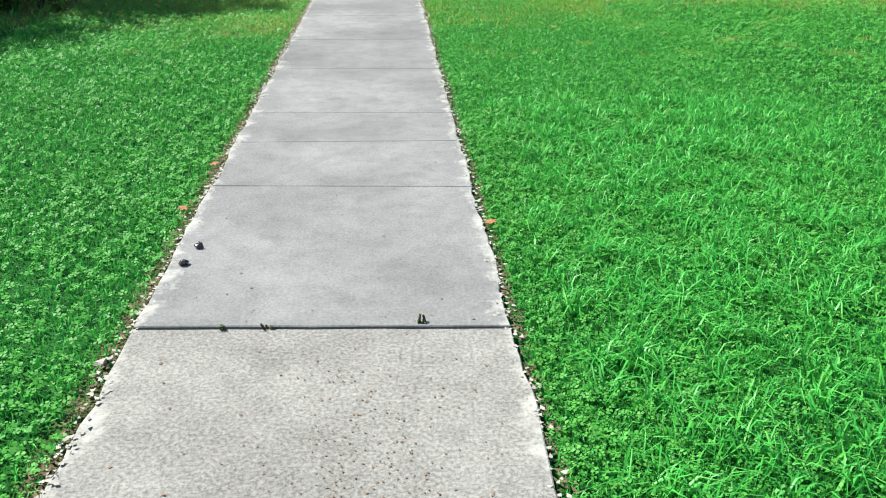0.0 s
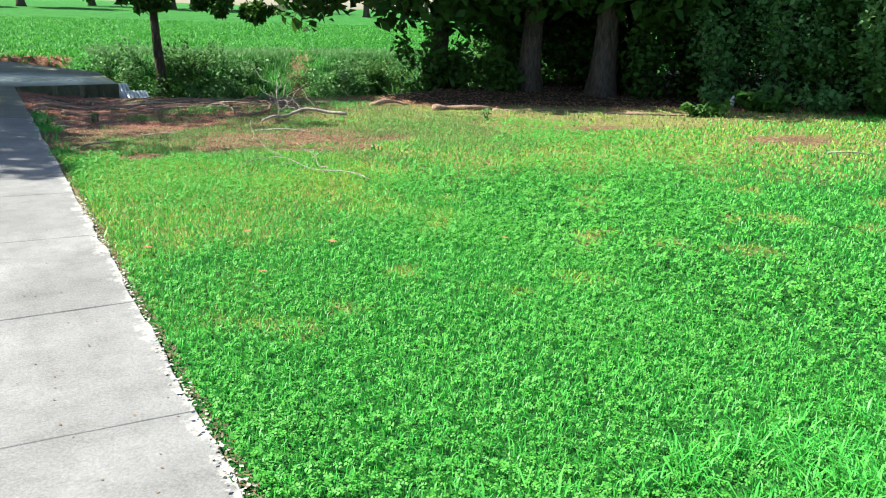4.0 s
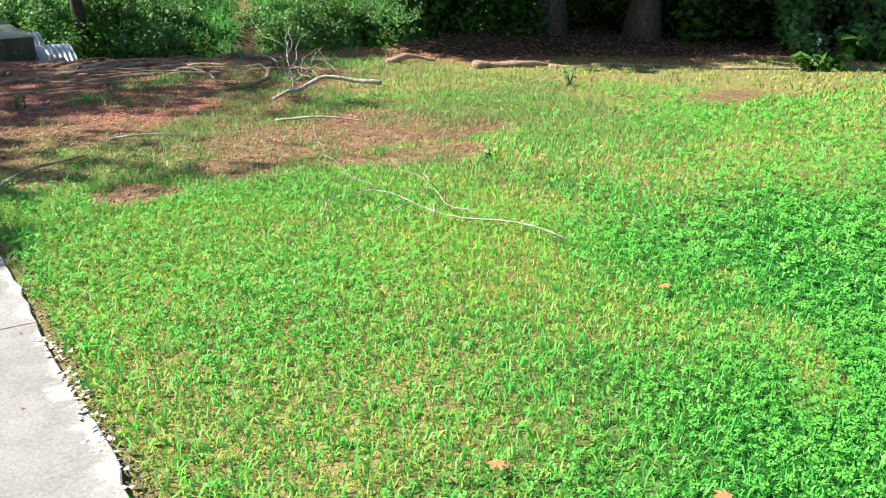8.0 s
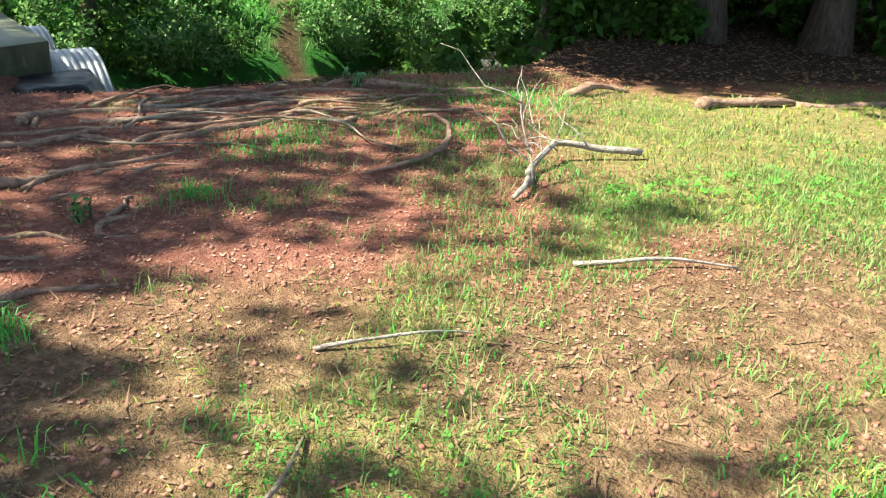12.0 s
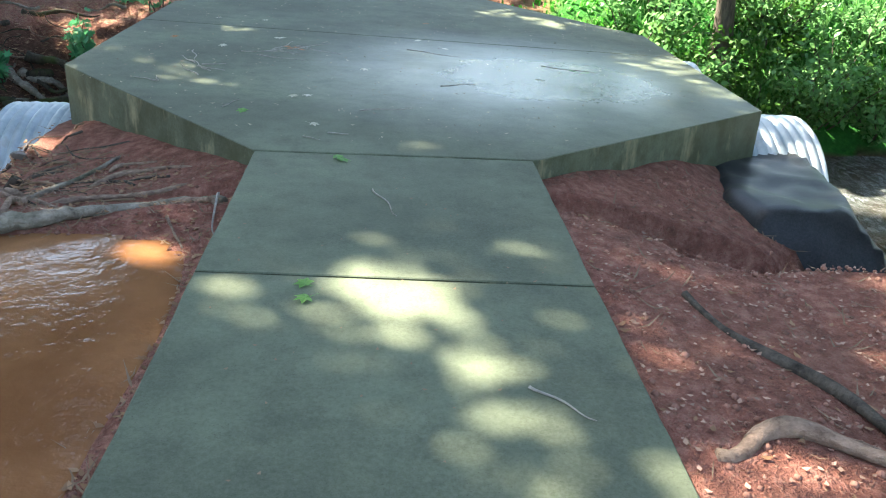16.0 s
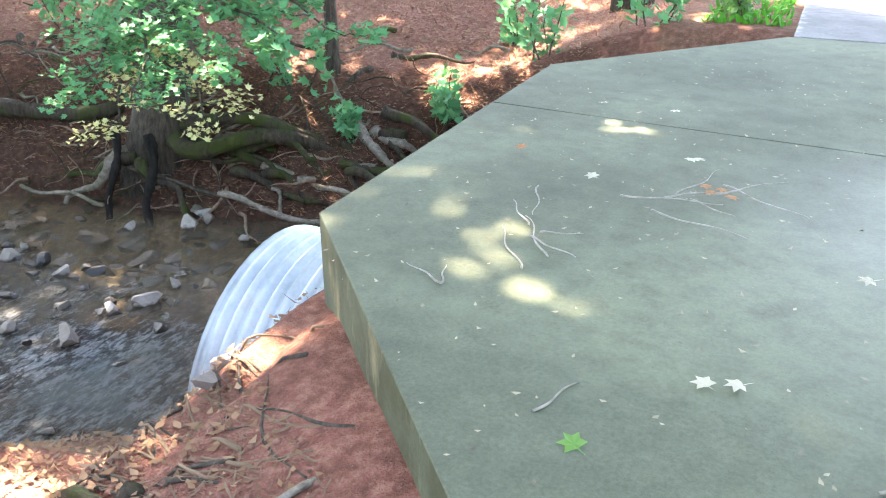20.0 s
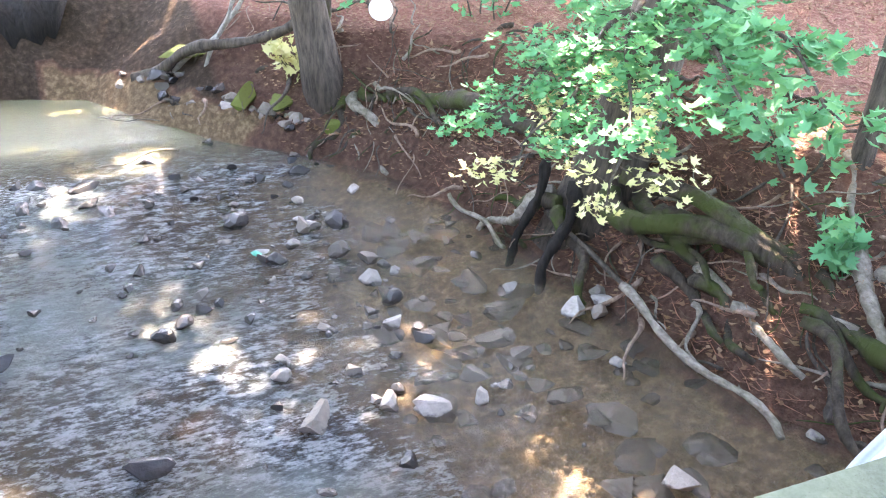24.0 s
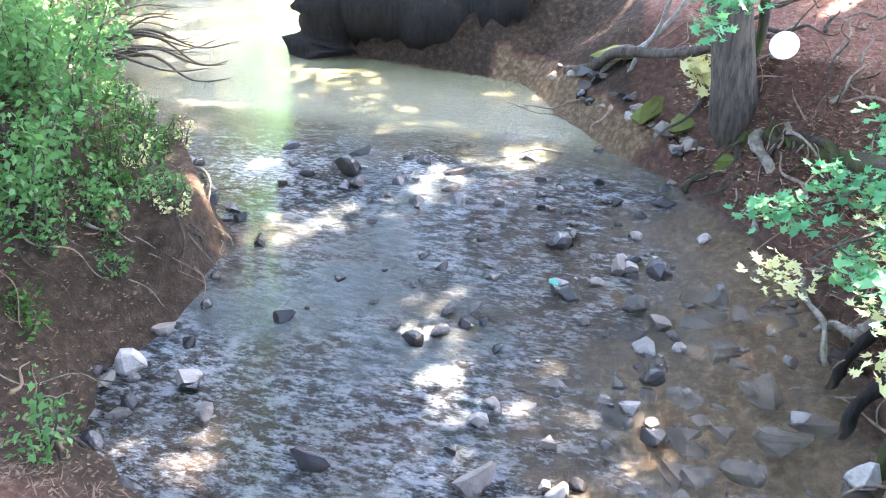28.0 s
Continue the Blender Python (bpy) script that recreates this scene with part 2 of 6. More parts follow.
def stone_material(name, tones, rough, creek=True):
    m, t, b = material(name, rough, 0.4)
    r = arith(t, "FRACT", arith(t, "ADD", t.nodes.new("ShaderNodeObjectInfo").outputs["Random"], t.nodes.new("ShaderNodeNewGeometry").outputs["Random Per Island"]), 0.0)
    c = ramp(t, r, *zip((0.0, 0.35, 0.7, 1.0), tones))
    n = noise_tex(t, 9, 6, 0.7)
    c = mix(t, ramp(t, n, (0.35, (0, 0, 0)), (0.65, (1, 1, 1))), c, mix(t, 0.55, c, (0.06, 0.05, 0.04)))
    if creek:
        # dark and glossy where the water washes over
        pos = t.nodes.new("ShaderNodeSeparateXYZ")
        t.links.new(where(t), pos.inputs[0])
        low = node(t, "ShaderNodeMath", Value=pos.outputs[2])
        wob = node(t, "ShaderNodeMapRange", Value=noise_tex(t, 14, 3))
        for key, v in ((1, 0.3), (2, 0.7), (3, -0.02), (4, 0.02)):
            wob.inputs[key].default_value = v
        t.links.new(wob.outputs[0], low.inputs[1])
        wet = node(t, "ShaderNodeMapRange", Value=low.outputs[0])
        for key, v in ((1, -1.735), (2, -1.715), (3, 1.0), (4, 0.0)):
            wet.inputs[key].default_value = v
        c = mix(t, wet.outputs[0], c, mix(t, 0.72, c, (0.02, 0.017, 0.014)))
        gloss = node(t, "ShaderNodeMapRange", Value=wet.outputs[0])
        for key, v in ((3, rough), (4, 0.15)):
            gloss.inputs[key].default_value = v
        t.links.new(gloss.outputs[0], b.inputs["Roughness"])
    t.links.new(c, b.inputs["Base Color"])
    bump(t, b, n, 0.6, 0.03)
    return m


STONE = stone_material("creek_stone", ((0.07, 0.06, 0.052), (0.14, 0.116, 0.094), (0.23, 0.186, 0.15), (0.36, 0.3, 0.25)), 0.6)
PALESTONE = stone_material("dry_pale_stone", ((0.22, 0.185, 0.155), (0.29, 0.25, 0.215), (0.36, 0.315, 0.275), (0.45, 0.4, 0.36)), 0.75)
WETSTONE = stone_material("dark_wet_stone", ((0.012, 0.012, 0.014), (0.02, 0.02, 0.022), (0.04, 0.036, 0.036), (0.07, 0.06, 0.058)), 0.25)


def galvanised():
    m, t, b = material("galvanised_steel", 0.5, 0.5, 0.35)
    n = noise_tex(t, 5, 6, 0.7)
    t.links.new(ramp(t, n, (0.3, (0.26, 0.31, 0.32)), (0.6, (0.43, 0.48, 0.49)), (0.85, (0.34, 0.3, 0.22))), b.inputs["Base Color"])
    bump(t, b, noise_tex(t, 40), 0.2, 0.005)
    return m


STEEL = galvanised()


def creek_water():
    m, t, b = material("creek_water", 0.07, 0.9)
    b.inputs["IOR"].default_value = 1.33
    pos = t.nodes.new("ShaderNodeSeparateXYZ")
    t.links.new(where(t), pos.inputs[0])
    # riffle below the pool's lip, still clear shallows along the north side
    riffle = remap(t, pos.outputs[0], -10.2, -8.8, 0.0, 1.0)
    wobble = remap(t, noise_tex(t, 1.3, 4, 0.6), 0.3, 0.7, -0.55, 0.55)
    current = remap(t, arith(t, "ADD", pos.outputs[1], wobble), 22.7, 23.9, 1.0, 0.0)
    # downstream reach joins the mask, so its white sky glare is painted in
    current = arith(t, "MAXIMUM", current, remap(t, pos.outputs[0], 2.5, 4.0, 0.0, 1.0))
    lively = arith(t, "MULTIPLY", riffle, arith(t, "MAXIMUM", current, 0.28))
    crest = node(t, "ShaderNodeMapping", Scale=(1.7, 0.75, 1.0))
    t.links.new(where(t), crest.inputs[0])
    big = noise_tex(t, 7.5, 5, 0.64, crest.outputs[0])
    fine = noise_tex(t, 30, 5, 0.7, crest.outputs[0])
    h = arith(t, "ADD", big, arith(t, "MULTIPLY", fine, 0.42))
    h = arith(t, "MULTIPLY", h, arith(t, "MAXIMUM", lively, 0.06))
    # murky blue-grey current over brown shallows and an olive pool
    turbid_glare = arith(t, "MULTIPLY", remap(t, noise_tex(t, 0.9, 5, 0.6), 0.3, 0.62, 0.35, 1.0), current)
    lift = arith(t, "ADD", arith(t, "MULTIPLY", big, 0.6), arith(t, "MULTIPLY", fine, 0.4))
    # sky reflections on the ripples painted as pale crests and dark troughs
    ripple_sheen = ramp(t, lift, (0.4, (0.025, 0.03, 0.037)), (0.49, (0.12, 0.14, 0.155)), (0.58, (0.52, 0.56, 0.58)))
    slick = remap(t, noise_tex(t, 0.55, 4, 0.6), 0.42, 0.62, 0.0, 0.75)
    streak = mix(t, slick, ripple_sheen, (0.25, 0.3, 0.285))
    col = mix(t, turbid_glare, ramp(t, lift, (0.4, (0.14, 0.102, 0.06)), (0.62, (0.3, 0.225, 0.145))), streak)
    col = mix(t, riffle, (0.17, 0.165, 0.085), col)
    # foam where the water drops over the lip and past the rocks, plus painted glints
    foam_glint = remap(t, distance_to(t, -8.5, 19.75), 0.1, 1.0, 0.95, 0.0)
    for x, y, r, k in ((-9.0, 21.1, 0.75, 0.85), (-4.6, 20.9, 0.9, 0.7), (-7.2, 21.95, 0.6, 0.5), (-4.9, 22.3, 0.6, 0.55), (-5.4, 20.75, 0.5, 0.6)):
        foam_glint = arith(t, "MAXIMUM", foam_glint, remap(t, distance_to(t, x, y), 0.05, r, k, 0.0))
    # thin white flecks across the riffle paint its sparkle
    foam_glint = arith(t, "MAXIMUM", foam_glint, arith(t, "MULTIPLY", lively, 0.12))
    lace = noise_tex(t, 16, 8, 0.78, crest.outputs[0])
    foam_glint = remap(t, arith(t, "ADD", lace, arith(t, "MULTIPLY", foam_glint, 0.22)), 0.63, 0.74, 0.0, 0.9)
    foam_glint = arith(t, "MULTIPLY", foam_glint, remap(t, pos.outputs[0], -10.6, -9.4, 0.25, 1.0))
    col = mix(t, foam_glint, col, (0.62, 0.65, 0.66))
    t.links.new(col, b.inputs["Base Color"])
    solid = arith(t, "MAXIMUM", remap(t, turbid_glare, 0.0, 0.8, 0.36, 0.86), remap(t, riffle, 0.0, 1.0, 0.86, 0.3))
    t.links.new(arith(t, "MAXIMUM", solid, foam_glint), b.inputs["Alpha"])
    t.links.new(remap(t, foam_glint, 0.0, 1.0, 0.06, 0.6), b.inputs["Roughness"])
    bump(t, b, h, 1.0, 0.3)
    return m


def muddy_water():
    m, t, b = material("muddy_water", 0.025, 0.5)
    b.inputs["IOR"].default_value = 1.33
    c = mix(t, ramp(t, noise_tex(t, 1.6, 4), (0.35, (0, 0, 0)), (0.65, (1, 1, 1))), (0.17, 0.072, 0.03), (0.28, 0.13, 0.058))
    t.links.new(c, b.inputs["Base Color"])
    bump(t, b, noise_tex(t, 11, 4), 0.25, 0.02)
    return m


CREEK, PUDDLE = creek_water(), muddy_water()

# ---- building helpers ----
rng = np.random.default_rng(7)


def link(name, me, mat, parent=None, label=""):
    ob = new(name, me)
    if mat and not me.materials:
        me.materials.append(mat)
    if parent:
        ob.parent = parent
    return tagged(ob, label)


def part(name, bm, mat, parent=None, label="", smooth=False):
    me = bpy.data.meshes.new(name)
    bm.to_mesh(me)
    bm.free()
    if smooth:
        me.shade_smooth()
    return link(name, me, mat, parent, label)


def raw(name, verts, faces, mat, parent=None, label="", smooth=False):
    me = bpy.data.meshes.new(name)
    verts, faces = np.asarray(verts, np.float32), np.asarray(faces, np.int32)
    k = faces.shape[1]
    me.vertices.add(len(verts))
    me.vertices.foreach_set("co", verts.ravel())
    me.loops.add(faces.size)
    me.loops.foreach_set("vertex_index", faces.ravel())
    me.polygons.add(len(faces))
    me.polygons.foreach_set("loop_start", np.arange(0, faces.size, k, dtype=np.int32))
    me.polygons.foreach_set("loop_total", np.full(len(faces), k, np.int32))
    me.update(calc_edges=True)
    if smooth:
        me.shade_smooth()
    return link(name, me, mat, parent, label)


def holder(name, at, label, category, group="", kind=""):
    e = new(name)
    e.location = at
    return tagged(e, label, category, group, kind)


def wave(x, y, f, seed=0.0):
    """Cheap smooth variation, about -1 to 1."""
    return (np.sin(f * x * 1.3 + 1.7 * np.sin(f * y * 0.9 + seed) + seed) + np.sin(f * y * 1.1 + 1.3 * np.sin(f * x * 1.2 - seed) + 2 * seed)
            + 0.6 * np.sin(f * 2.3 * (x + y) + seed * 3) * np.sin(f * 1.9 * (x - y))) / 2.6


def poly_distance(px, py, pts, closed=True):
    """Distance to a polyline and, if closed, whether inside."""
    best = np.full(px.shape, 1e9)
    inside = np.zeros(px.shape, bool)
    pts = list(pts)
    for (x0, y0), (x1, y1) in zip(pts, pts[1:] + (pts[:1] if closed else [])) if closed else zip(pts, pts[1:]):
        dx, dy = x1 - x0, y1 - y0
        u = np.clip(((px - x0) * dx + (py - y0) * dy) / (dx * dx + dy * dy), 0, 1)
        best = np.minimum(best, np.hypot(px - x0 - u * dx, py - y0 - u * dy))
        if closed and dy != 0:
            inside ^= ((y0 > py) != (y1 > py)) & (px < x0 + (py - y0) / dy * dx)
    return best, inside


def smooth(a, lo, hi):
    u = np.clip((a - lo) / (hi - lo), 0, 1)
    return u * u * (3 - 2 * u)


# ---- terrain ----
WATER_Z = -1.75
SOUTH = [(-60, -4), (-20, 12.0), (-14, 14.2), (-11.6, 15.4), (-9.5, 17.5), (-8.0, 19.3), (-7.0, 20.1), (-6.1, 20.3), (-5.2, 20.2), (-4.6, 20.5), (-4.2, 21.3),
         (-3.7, 22.0), (3.3, 21.9), (5.0, 21.3), (7.0, 21.2), (9.0, 22.2), (14, 24.5), (24, 28), (70, 45)]
NORTH = [(70, 52), (24, 32), (14, 28), (9, 26.5), (5, 26.2), (3.2, 25.9), (-3.4, 25.6), (-4.2, 25.15), (-5.0, 25.05), (-6.5, 24.9), (-7.9, 24.6), (-9.0, 23.9), (-9.8, 23.0),
         (-12.0, 21.6), (-12.4, 20.0), (-12.6, 18.8), (-16, 17.5), (-22, 16), (-60, 2)]
CREEK_EDGE = SOUTH + NORTH


SLAB_PLAN = [(-0.685, 20.11), (0.705, 20.11), (2.58, 21.8), (2.58, 24.8), (0.75, 26.6), (-0.72, 26.6), (-2.15, 24.8), (-2.15, 21.79)]


def height(x, y):
    d, inside = poly_distance(x, y, CREEK_EDGE)
    base = -0.03 + 0.018 * wave(x, y, 0.9, 1.0) + 0.008 * wave(x, y, 4.0, 2.0)
    base = np.where(np.abs(x) < 1.0, np.minimum(base, -0.015), base) - 0.07 * (np.abs(x) < 0.5)
    base -= 0.09 * smooth(np.abs(x), 0.7, 1.6) * smooth(y, 14.5, 17.0) * (1 - smooth(y, 23, 27))
    north = y > 25 + np.clip(x - 5, 0, 100) * 0.25 - np.clip(-8 - x, 0, 40) * 0.9
    base = np.where(north & (x < 0), base - 0.75 * smooth(-x, 1.5, 4) + 0.13 * np.clip(d, 0, 12) * smooth(-x, 2, 5), base)
    base = np.where(north, base + 0.012 * np.clip(y - 32, 0, 90), base)
    # hollow that holds the muddy puddle
    base -= 0.18 * np.exp(-(((x + 1.55) / 0.9) ** 6 + ((y - 18.2 - 0.35 * (x + 1.5)) / 1.12) ** 6))
    wide = np.where(north, np.where(x < 0, 1.3, 2.6), np.where(x < 0, np.interp(x, [-9, -5, -3.5, -1.0], [1.5, 1.7, 2.3, 2.2]), np.interp(x, [0, 1.5, 6, 9], [2.0, 2.9, 2.7, 2.0])))
    wide = wide * (1 + 0.18 * wave(x, y, 1.7, 4.0))
    u = np.clip(d / wide, 0, 1)
    bank = WATER_Z + (base - WATER_Z) * (u ** 0.8) * (1.0) + 0.05 * wave(x, y, 5.0, 3.0) * np.sin(np.pi * u)
    bank += np.where(north & (x < -2), 0.07 * wave(x, y, 3.1, 6.0) * np.sin(np.pi * u), 0)
    bed = WATER_Z - np.minimum(0.32, 0.3 * d) + 0.04 * wave(x, y, 3.0, 5.0)
    h = np.where(inside, bed, np.where(d < wide, bank, base))
    # fill under the bridge slab, sloping down round the pipe ends
    dx = np.clip(np.abs(x + 0.08) - 2.2, 0, 9)
    dy = np.clip(np.maximum(21.3 - y, y - 25.0), 0, 9)
    fill = -0.42 - 1.5 * dx - 0.05 * dy + 0.03 * wave(x, y, 6, 1)
    h = np.where((dy < 1.2) & (dx < 1.4), np.maximum(h, fill), h)
    # soil banked up against the slab's cut corners
    sd, under = poly_distance(x, y, SLAB_PLAN)
    sd = np.where(under, 0, sd)
    bank_up = -0.1 - 0.24 * np.clip((np.abs(x) - 0.7) / 1.45, 0, 1) - 0.1 * np.clip(sd, 0, 0.9) - 1.3 * np.clip(sd - 0.9, 0, 9) - 1.5 * np.clip(-2.0 - x, 0, 9) - 0.2 * np.clip(x - 1.7, 0, 0.7) - 2.0 * np.clip(x - 2.4, 0, 9) + 0.02 * wave(x, y, 5, 2)
    h = np.where((y < 22.0) & (y > 20.0), np.maximum(h, bank_up), h)
    # low undercut ledge on the weedy bank
    ledge = WATER_Z + 0.5 * smooth(d, 0.0, 0.14) * smooth(-x, 5.7, 6.3) * (1 - smooth(-x, 8.1, 8.6))
    return np.where((y < 21) & ~inside, np.maximum(h, ledge), h)


def axis(lo, hi, step, reach_lo, reach_hi):
    a = list(np.arange(lo, hi + 1e-6, step))
    s = step
    while a[-1] < reach_hi:
        s *= 1.22
        a.append(a[-1] + s)
    s = step
    while a[0] > reach_lo:
        s *= 1.22
        a.insert(0, a[0] - s)
    return np.array(a)


gx, gy = axis(-14, 14, 0.11, -500, 500), axis(-1, 29, 0.11, -300, 700)
GX, GY = np.meshgrid(gx, gy)
GZ = height(GX, GY)
nx, ny = len(gx), len(gy)
idx = np.arange(nx * ny).reshape(ny, nx)
quads = np.stack([idx[:-1, :-1], idx[:-1, 1:], idx[1:, 1:], idx[1:, :-1]], -1).reshape(-1, 4)
ground = tagged(raw("ground", np.stack([GX, GY, GZ], -1).reshape(-1, 3), quads, GROUND, smooth=True),
                "uneven lawn turning to bare red clay by the creek", "ground", kind="structure")


def worn(x, y):
    """Where feet have worn the turf away to bare earth."""
    n = 0.5 * wave(x, y, 2.6, 1.2) + 0.5 * wave(x, y, 7.0, 5.0)
    out = np.zeros(x.shape, bool)
    for px, py, sx, sy in ((3.3, 13.7, 0.95, 0.34), (2.5, 13.35, 0.4, 0.5), (2.2, 12.95, 0.3, 0.35), (3.2, 12.75, 0.5, 0.2), (4.1, 13.2, 0.5, 0.18), (2.0, 15.2, 0.7, 0.5), (1.5, 12.7, 0.3, 0.22)):
        out |= ((x - px) / sx) ** 2 + ((y - py) / sy) ** 2 + 0.8 * n < 0.85
    return out


def clay_amount(x, y):
    """How bare the soil is: 1 red clay, 0 turf."""
    n = 0.5 * wave(x, y, 1.6, 0.5) + 0.5 * wave(x, y, 4.3, 2.5)
    d, inside = poly_distance(x, y, CREEK_EDGE)
    # bare ground under the trees, south of the creek
    line = np.interp(x, [-6, -1.5, -0.7, 0.7, 1.6, 3.4, 5.0, 6.6, 8, 12, 20], [10, 12.2, 12.8, 13.2, 13.7, 14.4, 15.9, 17.1, 16.2, 14.0, 11])
    c = smooth(y - line + 0.9 * n, -0.4, 0.9) * (y < 24)
    # worn patches in the turf
    for px, py, sx, sy in ((3.2, 13.6, 1.7, 0.85), (2.2, 13.0, 0.6, 0.5), (3.5, 12.7, 0.5, 0.35), (4.4, 13.4, 0.5, 0.3), (7.6, 13.2, 0.7, 0.35), (9.6, 11.6, 0.9, 0.4), (11.2, 10.6, 0.8, 0.5)):
        c = np.maximum(c, 0.97 * smooth(1.15 - ((x - px) / sx) ** 2 - ((y - py) / sy) ** 2 + 0.9 * n, -0.1, 0.9))
    c = np.maximum(c, 0.55 * smooth(x, 0.7, 1.0) * (1 - smooth(x, 2.3, 3.2)) * smooth(y, 12.4, 13.4))
    c = np.where((x < -1.8) & (y > 22), 1.0, c)
    c = np.where((x > 2) & (y > 25) & (d > 0.5), 0.15, c)
    c = np.where((y > 27.5) & (x > -1.8), 0.0, c)
    c = np.maximum(c, 0.9 * smooth(2.6 - np.abs(x) + 0.8 * n, 0, 0.6) * (y > 25) * (1 - smooth(y + n, 29, 31)))
    # worn track down to the ford on the far bank
    c = np.maximum(c, 0.95 * smooth(0.5 - np.abs(x - np.interp(y, [25, 27, 30, 34], [7.6, 8.0, 9.4, 10.6])) + 0.35 * n, 0, 0.4) * (y > 25) * (1 - smooth(y, 31, 34)))
    c = np.where((y > 31) & (x <= -1.8), c * (1 - smooth(y, 34, 38)), c)
    c = np.maximum(c, 0.95 * worn(x, y))
    strip = smooth(0.05 - np.abs(np.abs(x) - 0.68) + 0.02 * n, 0, 0.05) * (y < 21)
    return np.maximum(np.where(inside, 1.0, c), 0.8 * strip)


def dry_amount(x, y):
    n = 0.5 * wave(x, y, 1.1, 3.5) + 0.5 * wave(x, y, 3.4, 1.5)
    line = np.interp(x, [-3, 0.7, 4, 8, 14], [8.5, 8.0, 10.6, 9.4, 7.0])
    patch = smooth(wave(x, y, 3.1, 9.0) + 0.7 * wave(x, y, 7.3, 4.0), 0.55, 0.95) * smooth(y, 6.5, 9.0)
    return np.clip(np.maximum(smooth(y - line + 1.2 * n, -0.5, 2.0), patch) * (y < 20), 0, 0.85)


CLAY, DRY = clay_amount(GX, GY), dry_amount(GX, GY)
for key, val in (("clay", CLAY), ("dry", DRY)):
    at = ground.data.attributes.new(key, "FLOAT", "POINT")
    at.data.foreach_set("value", val.ravel().astype(np.float32))


TAN = np.maximum(1 - smooth(GY + 0.8 * wave(GX, GY, 1.2, 3.0), 13.9, 15.4), (GX > 5) * (GY > 24) * 1.0)
bank_d = poly_distance(GX, GY, CREEK_EDGE)[0]
LOAM = np.where((GX < -2.8) & (GY < 23), smooth(-GX, 2.8, 4.2) * smooth(GY + wave(GX, GY, 0.9, 2.0), 9.5, 13), 0.0)
LOAM = np.maximum(LOAM, smooth(GX, 6.0, 7.2) * smooth(GY - np.interp(GX, [6, 8, 12, 20], [17.6, 16.6, 14.6, 11.6]), 0, 0.8) * (GY < 25))
LOAM = np.maximum(LOAM, 0.75 * ((GX > 2.2) & (GZ < -0.45)))
LOAM = np.maximum(LOAM, 0.75 * (GX < -2) * (GY >= 23 - np.clip(-9 - GX, 0, 4) * 0.6) * (1 - smooth(bank_d, 0.7, 1.9)))
in_creek = poly_distance(GX, GY, CREEK_EDGE)[1]
SAND = ((GX < -9.7) & (GY > 21.2) & (GY < 24.6) & (bank_d < 0.3)) | (in_creek & (GX < -2.9) & (bank_d > 0.12)) | ((GX < -8.4) & (GX > -10.4) & (GY < 19.6) & (GY > 16.8) & (bank_d < 0.7))
TAN, LOAM = np.where(SAND, 1.0, TAN), np.where(SAND, 0.0, LOAM)
at = ground.data.attributes.new("loam", "FLOAT_COLOR", "POINT")
at.data.foreach_set("color", np.stack([TAN, LOAM, smooth(GY, 26, 27.5) + 0 * TAN, TAN * 0 + 1], -1).ravel().astype(np.float32))


def z_at(x, y):
    return float(height(np.array([float(x)]), np.array([float(y)]))[0])


# ---- water ----
def flat_water(name, outline, z, mat, label, category, step=0.25):
    x0, y0 = np.min(outline, 0)
    x1, y1 = np.max(outline, 0)
    ax, ay = np.arange(x0, x1 + step, step), np.arange(y0, y1 + step, step)
    X, Y = np.meshgrid(ax, ay)
    d, ins = poly_distance(X, Y, outline)
    keep = ins | (d < step * 1.5)
    ids = np.arange(X.size).reshape(X.shape)
    q = np.stack([ids[:-1, :-1], ids[:-1, 1:], ids[1:, 1:], ids[1:, :-1]], -1).reshape(-1, 4)
    ok = keep.ravel()[q].all(1)
    q = q[ok]
    used = np.unique(q)
    back = np.zeros(X.size, int)
    back[used] = np.arange(len(used))
    V = np.stack([X, Y, np.full(X.shape, z)], -1).reshape(-1, 3)[used]
    return tagged(raw(name, V, back[q], mat, smooth=True), label, category, kind="structure")


flat_water("water", CREEK_EDGE, WATER_Z, CREEK, "shallow brown creek water rippling over stones", "water", 0.4)
flat_water("puddle", [(-2.0 + 1.5 * math.cos(w / 5), 18.15 + 1.5 * math.sin(w / 5)) for w in range(31)], -0.155, PUDDLE, "still muddy orange-brown puddle beside the walk", "puddle", 0.1)

